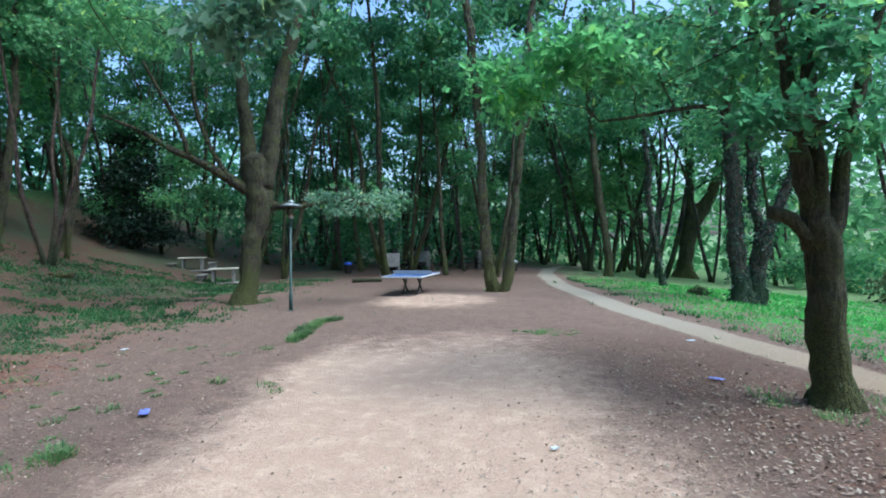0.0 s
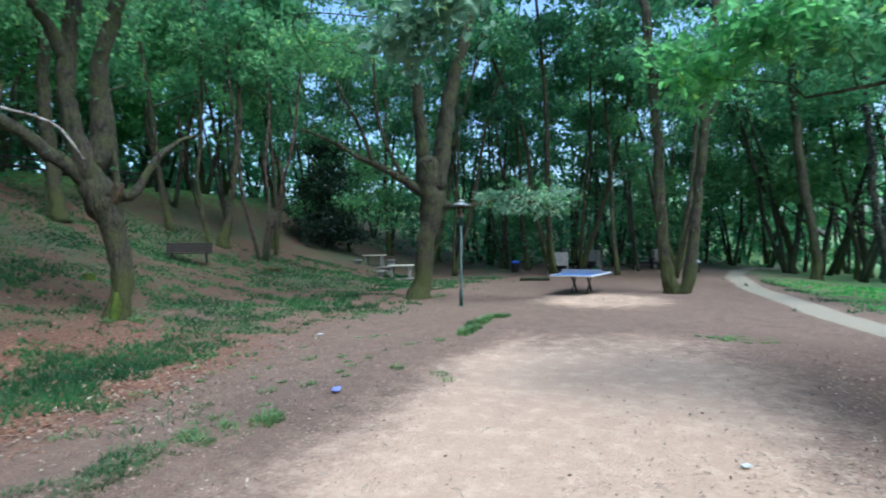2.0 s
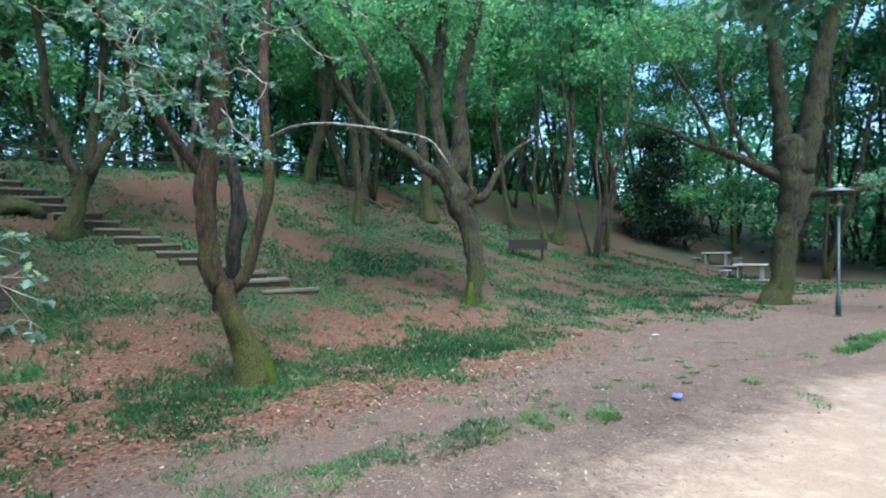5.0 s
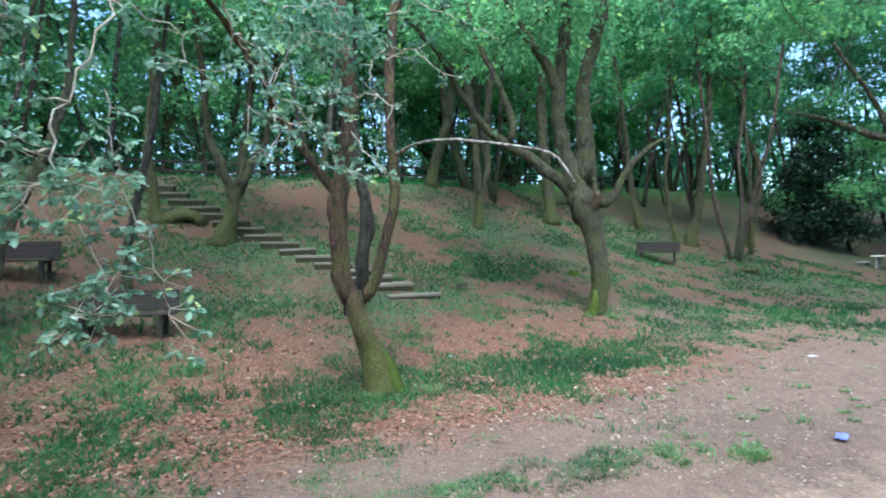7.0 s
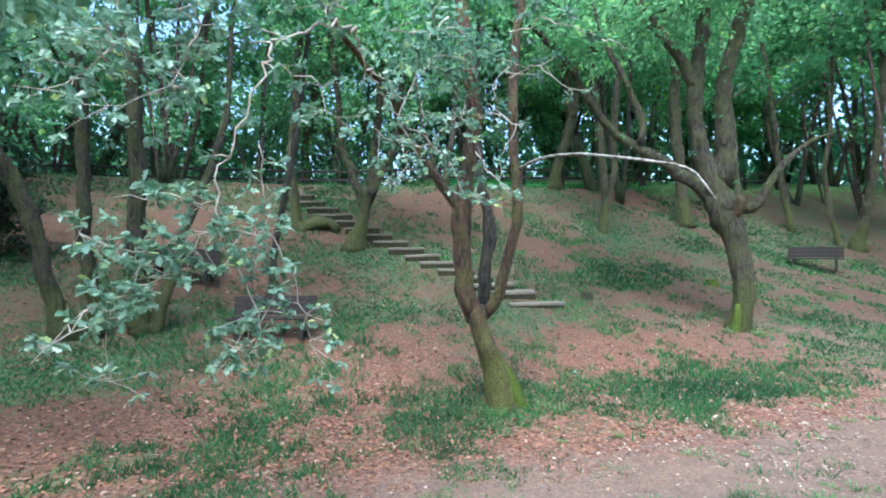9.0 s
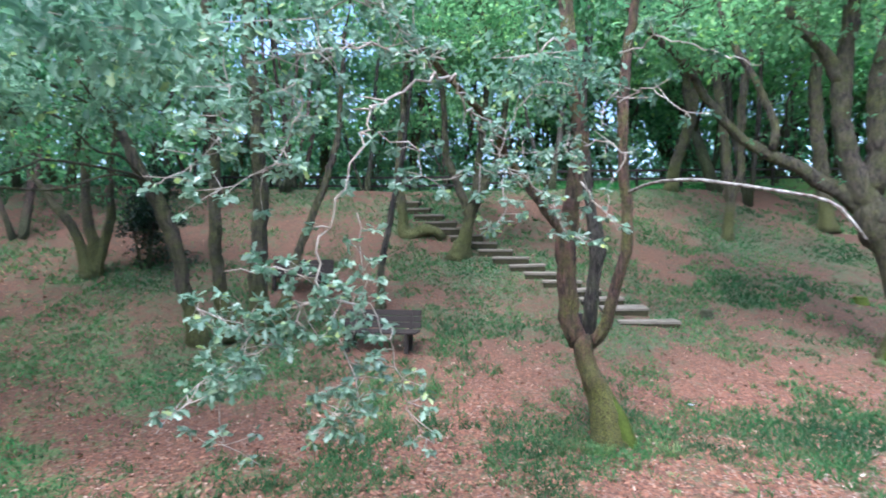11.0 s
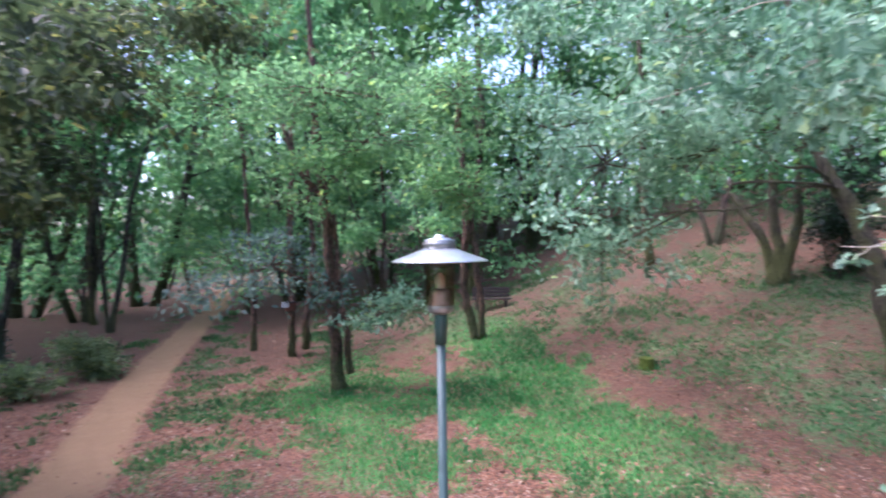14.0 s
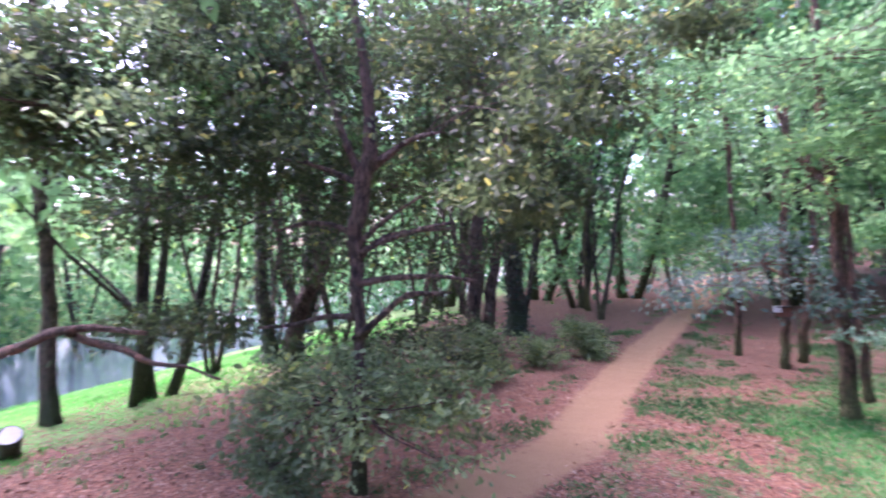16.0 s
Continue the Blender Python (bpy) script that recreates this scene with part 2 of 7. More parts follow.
def ground_material():
    m, nt, out = material("park_ground")
    w = coords(nt)

    def attr(name):
        return node(nt, "ShaderNodeAttribute", attribute_name=name).outputs["Fac"]

    n0 = noisef(nt, 1.3, 4, 0.7, w)
    n1 = noisef(nt, 0.55, 5, 0.65, w)
    n2 = noisef(nt, 3.2, 5, 0.7, w)
    n3 = noisef(nt, 17, 4, 0.7, w)
    n4 = noisef(nt, 70, 3, 0.65, w)
    # trodden earth
    earth = mixc(nt, ramp(nt, n2, 0.3, 0.7), (0.11, 0.068, 0.048), (0.195, 0.125, 0.09))
    earth = mixc(nt, ramp(nt, n3, 0.45, 0.65), earth, (0.14, 0.105, 0.07))
    earth = mixc(nt, ramp(nt, n4, 0.5, 0.68), earth, (0.31, 0.20, 0.145))
    # crumbs and bits of dry leaf on bare earth
    bits = node(nt, "ShaderNodeTexVoronoi", Scale=21.0)
    nt.links.new(w, bits.inputs["Vector"])
    sb = nt.nodes.new("ShaderNodeSeparateColor")
    nt.links.new(bits.outputs["Color"], sb.inputs[0])
    crumb = mixc(nt, sb.outputs[2], (0.07, 0.04, 0.03), (0.40, 0.28, 0.21))
    spot = math2(nt, "MULTIPLY", ramp(nt, sb.outputs[0], 0.62, 0.66), ramp(nt, bits.outputs["Distance"], 0.42, 0.3))
    earth = mixc(nt, math2(nt, "MULTIPLY", spot, 0.75), earth, crumb)
    # fallen leaves
    vor = node(nt, "ShaderNodeTexVoronoi", Scale=27.0)
    nt.links.new(w, vor.inputs["Vector"])
    sepc = nt.nodes.new("ShaderNodeSeparateColor")
    nt.links.new(vor.outputs["Color"], sepc.inputs[0])
    leaf = mixc(nt, sepc.outputs[0], (0.075, 0.031, 0.018), (0.29, 0.13, 0.069))
    leaf = mixc(nt, ramp(nt, sepc.outputs[1], 0.86, 0.95), leaf, (0.30, 0.20, 0.145))
    leaf = mixc(nt, ramp(nt, n3, 0.45, 0.75), leaf, (0.09, 0.05, 0.035))
    # dark mottled leaf mould, with the shade under the trees painted in
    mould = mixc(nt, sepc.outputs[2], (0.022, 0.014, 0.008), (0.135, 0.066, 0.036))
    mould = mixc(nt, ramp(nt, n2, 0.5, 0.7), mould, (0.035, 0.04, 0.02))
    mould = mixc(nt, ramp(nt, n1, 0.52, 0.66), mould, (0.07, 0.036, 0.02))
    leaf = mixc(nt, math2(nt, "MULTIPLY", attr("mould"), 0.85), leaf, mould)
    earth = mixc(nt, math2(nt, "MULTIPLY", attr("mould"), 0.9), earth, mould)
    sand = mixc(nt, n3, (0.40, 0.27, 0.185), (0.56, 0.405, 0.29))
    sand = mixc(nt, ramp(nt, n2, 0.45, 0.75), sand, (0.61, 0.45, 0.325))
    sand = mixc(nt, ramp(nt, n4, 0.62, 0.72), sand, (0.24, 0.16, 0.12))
    path = mixc(nt, n2, (0.215, 0.128, 0.064), (0.31, 0.195, 0.10))
    path = mixc(nt, attr("pale"), path, (0.33, 0.29, 0.215))
    grass = mixc(nt, ramp(nt, n4, 0.35, 0.65), (0.02, 0.055, 0.026), (0.06, 0.135, 0.052))
    grass = mixc(nt, ramp(nt, n2, 0.5, 0.8), grass, (0.075, 0.13, 0.045))

    def ragged(a, lo, hi, amp=1.0):
        k = math2(nt, "ADD", a, math2(nt, "MULTIPLY", math2(nt, "SUBTRACT", math2(nt, "ADD", math2(nt, "MULTIPLY", n0, 0.7), math2(nt, "ADD", math2(nt, "MULTIPLY", n2, 1.0), math2(nt, "MULTIPLY", n3, 1.0))), 1.35), amp))
        return ramp(nt, k, lo, hi)

    # sunlight on meadow, crest and lawn put into a brighter grass green
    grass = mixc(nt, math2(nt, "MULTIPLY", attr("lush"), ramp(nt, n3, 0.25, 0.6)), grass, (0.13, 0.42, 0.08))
    c = mixc(nt, ragged(attr("litter"), 0.35, 0.65), earth, leaf)
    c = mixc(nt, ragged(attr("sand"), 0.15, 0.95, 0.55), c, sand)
    c = mixc(nt, ragged(attr("path"), 0.35, 0.7, 0.35), c, path)
    c = mixc(nt, math2(nt, "MULTIPLY", ragged(attr("grass"), 0.4, 0.95, 1.7), math2(nt, "MULTIPLY", math2(nt, "ADD", 0.35, math2(nt, "MULTIPLY", attr("grass"), 0.45)), ramp(nt, noisef(nt, 6.0, 5, 0.75, w), 0.38, 0.56))), c, grass)
    h = math2(nt, "ADD", n3, math2(nt, "MULTIPLY", n4, 0.5))
    surface(nt, out, c, 0.95, h, 0.9, 0.04)
    return m


# ---- mesh helpers ----
def ground_z(x, y):
    """Height of the ground: flat court, hill to the west, bank falling east to the water."""
    x, y = np.asarray(x, float), np.asarray(y, float)
    u = -x - 8.5 - np.clip((y - 10) * 0.25, 0, 2) + 0.35 * np.clip(-y - 2, 0, 12)
    u = np.where(u < 1, np.exp(np.clip(u - 1, -30, 0)), u)
    v = np.minimum(u, 15.6)
    hill = 0.12 * v + 0.0135 * v * v + 0.03 * np.clip(u - 18, 0, 60) - 0.05
    d = np.clip(x - 7.5, 0, 45)
    z = hill - 0.085 * d * np.clip(d / 3, 0, 1) - 0.13 * np.clip(x - 12.5, 0, 40) * np.clip((-y - 1) / 4, 0, 1)
    z = np.maximum(z, np.clip(-3.5 + 0.12 * (x - 38), -30, 3))
    far = np.hypot(x, y)
    z = z + 0.22 * np.clip(far - 62, 0, 60) * np.clip((22 - x) / 12, 0, 1) * np.clip((x + 40) / 15 + np.clip((-y - 12) / 10, 0, 1), 0, 1)
    z = z + 0.19 * np.clip(-x - 25.0, 0, 6) * np.clip((y - 1) / 5, 0, 1)
    # low lip of the court on its west side
    e = edge_x(y) - x
    lip = 0.07 * np.exp(-((e - 0.25) / 0.35) ** 2) * np.clip((y - 0.5) / 1.0, 0, 1) * np.clip((14.2 - y) / 1.0, 0, 1)
    return z + lip


def edge_x(y):
    """West edge of the sandy court."""
    return -4.35 + 0.115 * np.clip(y, -5, 40) + 0.12 * np.sin(y * 1.3)


PATH = [(16, 60), (11.6, 48), (7.2, 38), (5.9, 32), (5.1, 24), (5.2, 16), (5.65, 10.6), (6.1, 7), (6.0, 3), (4.6, -2), (2.4, -6), (1.15, -9), (0.95, -12), (0.2, -18), (-2.1, -32), (-5, -60)]


def path_distance(x, y):
    best = np.full(np.shape(x), 1e9)
    for (ax, ay), (bx, by) in zip(PATH, PATH[1:]):
        dx, dy = bx - ax, by - ay
        t = np.clip(((x - ax) * dx + (y - ay) * dy) / (dx * dx + dy * dy), 0, 1)
        best = np.minimum(best, np.hypot(x - ax - t * dx, y - ay - t * dy))
    return best


def fractal(x, y, seed=0):
    """Soft value noise from a few sine waves, about -1 to 1."""
    rs = np.random.RandomState(seed)
    z = np.zeros(np.shape(x))
    for k, f in enumerate((0.35, 0.6, 1.0, 1.7, 2.6)):
        for _ in range(3):
            a, p = rs.rand() * 6.28, rs.rand() * 6.28
            z = z + np.sin((x * np.cos(a) + y * np.sin(a)) * f * 2 + p) / (1 + 0.6 * k)
    return z / 4.5


def covers(x, y):
    """How far each kind of cover lies on the ground at a place: sand, path, grass, leaves; also painted shade and sun.
    """
    e = x - edge_x(y)
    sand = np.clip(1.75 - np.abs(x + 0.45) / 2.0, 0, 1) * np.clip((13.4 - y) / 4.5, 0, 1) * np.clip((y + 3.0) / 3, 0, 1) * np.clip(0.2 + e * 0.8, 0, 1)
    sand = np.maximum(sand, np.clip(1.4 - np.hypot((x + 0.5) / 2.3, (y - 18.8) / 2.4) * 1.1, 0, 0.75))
    p = path_distance(x, y)
    path = np.clip(1.4 - p / (0.55 + 0.09 * np.clip(-y / 5, 0, 1)), 0, 1)
    f, f2 = fractal(x, y, 3), fractal(x * 2.3, y * 2.3, 4)
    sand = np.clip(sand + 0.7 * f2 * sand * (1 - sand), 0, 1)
    wild = 0.47 + 0.42 * f + 0.26 * f2
    hill = np.clip((-x - 5) / 2.5, 0, 1) * np.clip((x + 31) / 6, 0.15, 1)
    grass = (wild + 0.15 - 0.22 * np.exp(-(((x + 8) / 5) ** 2 + ((y - 13) / 6) ** 2))) * hill * np.where(y < -1.5, 0.95, 1.12)
    lawn = np.exp(-(((x + 4.3) / 6.2) ** 2 + ((y + 8.8) / 6.5) ** 2)) * 0.95 + np.exp(-(((x + 7) / 3.5) ** 2 + ((y + 12) / 5) ** 2)) * 0.45
    grass = np.maximum(grass, np.clip(lawn + (0.75 * f2 + 0.6 * fractal(x * 1.3, y * 1.3, 6) - 0.12) * (lawn > 0.05), 0, 1))
    meadow = np.clip((x - 8.2 + 0.8 * f) / 2.5, 0, 1)
    grass = np.maximum(grass, meadow)
    patch = np.exp(-(((x + 8.0) / 2.8) ** 2 + ((y + 0.4) / 2.2) ** 2))
    grass = np.maximum(grass, np.clip(0.55 * patch + 0.6 * f2 * (patch > 0.1), 0, 1))
    grass = np.maximum(grass, np.clip((-x - 24.5) / 2, 0, 1) * np.clip((y - 2) / 5, 0, 1))
    lip = np.exp(-((e + 0.3) / 0.34) ** 2) * (np.exp(-((y - 2.6) / 2.0) ** 2) + np.exp(-((y - 12.2) / 1.5) ** 2)) * (0.62 + 0.6 * f2)
    grass = np.maximum(grass, lip)
    grass = np.maximum(grass, np.clip((-3.5 - x) / 3, 0, 1) * np.clip(0.26 + 0.45 * f + 0.35 * f2, 0, 1) * 0.8)
    side = np.clip((x - 5.6) / 1.2, 0, 1) * (0.45 + 0.35 * np.clip((y - 8) / 4, 0, 1) + 0.3 * f2)
    grass = np.maximum(grass, side)
    grass = np.maximum(grass, np.clip((np.hypot(x, y) - 48) / 6, 0, 1))
    near_trees = np.exp(-(((x + 2.8) / 3.4) ** 2 + ((y + 12.5) / 5.5) ** 2))
    grass = np.maximum(grass, np.clip(0.82 * near_trees + (0.6 * f2 + 0.3 * f) * (near_trees > 0.08), 0, 0.95))
    below = np.exp(-(((x + 6) / 6.5) ** 2 + ((y + 17) / 6) ** 2))
    grass = np.maximum(grass, np.clip(0.62 * below + (0.45 * f2 + 0.35 * f) * (below > 0.08), 0, 0.85))
    strip = np.exp(-((p - 1.1) / 0.5) ** 2) * np.clip(-y / 4, 0, 1) * (0.6 + 0.3 * f2)
    grass = np.maximum(grass, strip) * (1 - path) * (1 - np.clip(sand * 1.6, 0, 1))
    litter = np.clip((-x - 4.3) / 3, 0, 1) * np.clip(1.05 - (y - 4) / 11, 0.45, 1)
    litter = np.maximum(litter, np.clip((-y - 0.5) / 2.5, 0, 1))
    litter = np.maximum(litter, np.clip((x - 2.2) / 2.5, 0, 0.42) * np.clip((12 - y) / 4, 0, 1))
    # tree shade on the slope and in the woods, painted as darker mould
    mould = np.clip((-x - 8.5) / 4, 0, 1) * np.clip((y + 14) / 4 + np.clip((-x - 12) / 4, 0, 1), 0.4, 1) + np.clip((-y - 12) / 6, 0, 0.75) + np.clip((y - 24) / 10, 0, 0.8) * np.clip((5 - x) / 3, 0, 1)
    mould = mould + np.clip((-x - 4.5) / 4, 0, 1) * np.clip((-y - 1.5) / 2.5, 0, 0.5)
    # shade of the path oak's crown, painted beside the court
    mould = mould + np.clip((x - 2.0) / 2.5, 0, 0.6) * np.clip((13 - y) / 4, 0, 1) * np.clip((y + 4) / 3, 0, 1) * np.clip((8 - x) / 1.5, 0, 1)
    # the last mask marks grass painted as sunlit
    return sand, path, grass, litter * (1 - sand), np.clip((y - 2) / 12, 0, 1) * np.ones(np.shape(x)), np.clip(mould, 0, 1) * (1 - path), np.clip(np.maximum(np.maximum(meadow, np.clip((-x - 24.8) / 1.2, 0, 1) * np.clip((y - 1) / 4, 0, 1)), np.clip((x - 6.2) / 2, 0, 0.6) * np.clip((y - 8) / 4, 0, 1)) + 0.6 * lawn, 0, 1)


def raw_mesh(name, verts, faces, mat, smooth=False):
    """A mesh from arrays; faces is a list of index arrays, one for each count of corners."""
    me = bpy.data.meshes.new(name)
    verts = np.ascontiguousarray(verts, dtype=np.float32)
    me.vertices.add(len(verts))
    me.vertices.foreach_set("co", verts.ravel())
    faces = [np.asarray(f, dtype=np.int32) for f in faces if len(f)]
    loops = np.concatenate([f.ravel() for f in faces])
    counts = np.concatenate([np.full(len(f), f.shape[1], dtype=np.int32) for f in faces])
    starts = np.concatenate([[0], np.cumsum(counts)[:-1]]).astype(np.int32)
    me.loops.add(len(loops))
    me.loops.foreach_set("vertex_index", loops)
    me.polygons.add(len(counts))
    me.polygons.foreach_set("loop_start", starts)
    if smooth:
        me.polygons.foreach_set("use_smooth", np.ones(len(counts), dtype=bool))
    me.update(calc_edges=True)
    me.materials.append(mat)
    return me


def part(name, data, mat, parent, label="", smooth=False):
    """Links a bmesh or mesh as one object under its thing."""
    if isinstance(data, bmesh.types.BMesh):
        me = bpy.data.meshes.new(name)
        data.to_mesh(me)
        data.free()
        me.materials.append(mat)
        if smooth:
            for p in me.polygons:
                p.use_smooth = True
    else:
        me = data
    ob = new(name, me)
    if parent is not None:
        ob.parent = parent
    if label:
        ob["label"] = label
    return ob


def empty(name, m, label, category, group="", kind=""):
    ob = new(name)
    ob.empty_display_size = 0.2
    ob.matrix_world = m
    return tagged(ob, label, category, group, kind)


def box(bm, centre, size, turn=None, bevel=0.0):
    """A bevelled block added to bm."""
    made = bmesh.ops.create_cube(bm, size=1.0)
    m = Matrix.Translation(centre) @ (turn if turn is not None else Matrix()) @ Matrix.Diagonal((*size, 1))
    bmesh.ops.transform(bm, matrix=m, verts=made["verts"])
    if bevel:
        edges = list({e for v in made["verts"] for e in v.link_edges})
        bmesh.ops.bevel(bm, geom=edges, offset=bevel, segments=2, profile=0.6, affect="EDGES")
    return bm


def block(centre, size, turn=None, bevel=0.01):
    return box(bmesh.new(), centre, size, turn, bevel)


def lathe(profile, n=24):
    """A turned shape from (radius, height) pairs."""
    bm = bmesh.new()
    rings = [[bm.verts.new((r * math.cos(6.28318 * i / n), r * math.sin(6.28318 * i / n), z)) for i in range(n)] for r, z in profile]
    for a, b in zip(rings, rings[1:]):
        for i in range(n):
            bm.faces.new((a[i], a[(i + 1) % n], b[(i + 1) % n], b[i]))
    if profile[0][0] > 0.001:
        bm.faces.new(list(reversed(rings[0])))
    if profile[-1][0] > 0.001:
        bm.faces.new(rings[-1])
    bmesh.ops.recalc_face_normals(bm, faces=bm.faces)
    return bm


def smooth_line(pts, step):
    """Catmull-Rom line through rows of numbers."""
    p = np.array(pts, float)
    if len(p) < 3:
        k = max(2, int(np.linalg.norm(p[1, :3] - p[0, :3]) / step) + 1)
        return p[0] + (p[1] - p[0]) * np.linspace(0, 1, k)[:, None]
    q = np.vstack([2 * p[0] - p[1], p, 2 * p[-1] - p[-2]])
    rows = []
    for i in range(1, len(q) - 2):
        k = max(2, int(np.linalg.norm(q[i + 1, :3] - q[i, :3]) / step))
        t = np.linspace(0, 1, k, endpoint=False)[:, None]
        a, b, c, d = q[i - 1], q[i], q[i + 1], q[i + 2]
        rows.append(0.5 * (2 * b + (c - a) * t + (2 * a - 5 * b + 4 * c - d) * t * t + (3 * b - a - 3 * c + d) * t ** 3))
    rows.append(p[-1:])
    return np.vstack(rows)


def tube(line, sides, rng, rough=0.0):
    """Corners and faces of a tapering round limb along rows of x, y, z, radius."""
    n = len(line)
    c, r = line[:, :3], np.maximum(line[:, 3], 0.0015)
    d = np.gradient(c, axis=0)
    d /= np.linalg.norm(d, axis=1)[:, None] + 1e-9
    ref = np.where(np.abs(d[:, 2:3]) > 0.85, [[1.0, 0, 0]], [[0, 0, 1.0]])
    if np.abs(d[:, 2]).mean() > 0.5:
        ref = np.tile([[1.0, 0.02, 0]], (n, 1))
    else:
        ref = np.tile([[0.02, 0, 1.0]], (n, 1))
    s = np.cross(d, ref)
    s /= np.linalg.norm(s, axis=1)[:, None] + 1e-9
    t = np.cross(d, s)
    a = np.linspace(0, 2 * np.pi, sides, endpoint=False)
    rad = r[:, None] * (1 + rough * (rng.rand(n, sides) - 0.5) + rough * 0.8 * np.sin(2 * a + rng.rand() * 6)[None, :])
    if r[0] > 0.09 and n > 6:
        k = n // 3 + 2
        lump = rng.normal(0, 1, (k, sides))
        lump = (lump + np.roll(lump, 1, 1) + np.roll(lump, -1, 1)) / 1.7
        at = np.linspace(0, k - 1.001, n)
        i0, w = at.astype(int), (at % 1)[:, None]
        rad = rad * (1 + 0.085 * (lump[i0] * (1 - w) + lump[i0 + 1] * w))
    v = c[:, None, :] + rad[..., None] * (np.cos(a)[None, :, None] * s[:, None, :] + np.sin(a)[None, :, None] * t[:, None, :])
    i = np.arange(n - 1)[:, None] * sides
    j = np.arange(sides)[None, :]
    k = (j + 1) % sides
    f = np.stack([i + j, i + k, i + sides + k, i + sides + j], -1).reshape(-1, 4)
    v = np.vstack([v.reshape(-1, 3), c[:1], c[-1:]])
    cap = np.vstack([np.stack([np.full(sides, n * sides), k[0], j[0]], -1), np.stack([np.full(sides, n * sides + 1), (n - 1) * sides + j[0], (n - 1) * sides + k[0]], -1)])
    return v, f, cap


# leaf outlines: along, across, lift; two halves that meet at the midrib
LOBED = np.array([(0, 0, 0), (0.22, 0.1, 0.03), (0.4, 0.27, 0.08), (0.52, 0.15, 0.04), (0.7, 0.29, 0.06), (0.84, 0.15, 0.0), (1.0, 0, -0.1), (0.84, -0.15, 0.0), (0.7, -0.29, 0.06), (0.52, -0.15, 0.04), (0.4, -0.27, 0.08), (0.22, -0.1, 0.03)])
LOBED_F = np.array([(0, 6, 5, 4, 3, 2, 1), (0, 11, 10, 9, 8, 7, 6)])
SIMPLE = np.array([(0, 0, 0), (0.45, 0.26, 0.08), (1, 0, -0.05), (0.45, -0.26, 0.08)])
SIMPLE_F = np.array([(0, 1, 2), (0, 2, 3)])


def leaf_mesh(name, places, sizes, outs, rng, mat, lobed=False, flat=0.6, wild=0.55):
    """Leaves at places, each pointing about along outs, faces turned mostly up."""
    n = len(places)
    d = outs + rng.normal(0, wild, (n, 3))
    d /= np.linalg.norm(d, axis=1)[:, None] + 1e-9
    up = np.array([[0, 0, 1.0]]) * flat + rng.normal(0, 0.9 * wild, (n, 3))
    s = np.cross(up, d)
    s /= np.linalg.norm(s, axis=1)[:, None] + 1e-9
    h = np.cross(d, s)
    tpl, tf = (LOBED, LOBED_F) if lobed else (SIMPLE, SIMPLE_F)
    L = sizes[:, None, None]
    v = places[:, None, :] + L * (tpl[None, :, 0:1] * d[:, None, :] + tpl[None, :, 1:2] * s[:, None, :] + tpl[None, :, 2:3] * h[:, None, :])
    f = (np.arange(n) * len(tpl))[:, None, None] + tf[None]
    return raw_mesh(name, v.reshape(-1, 3), [f.reshape(-1, tf.shape[1])], mat)


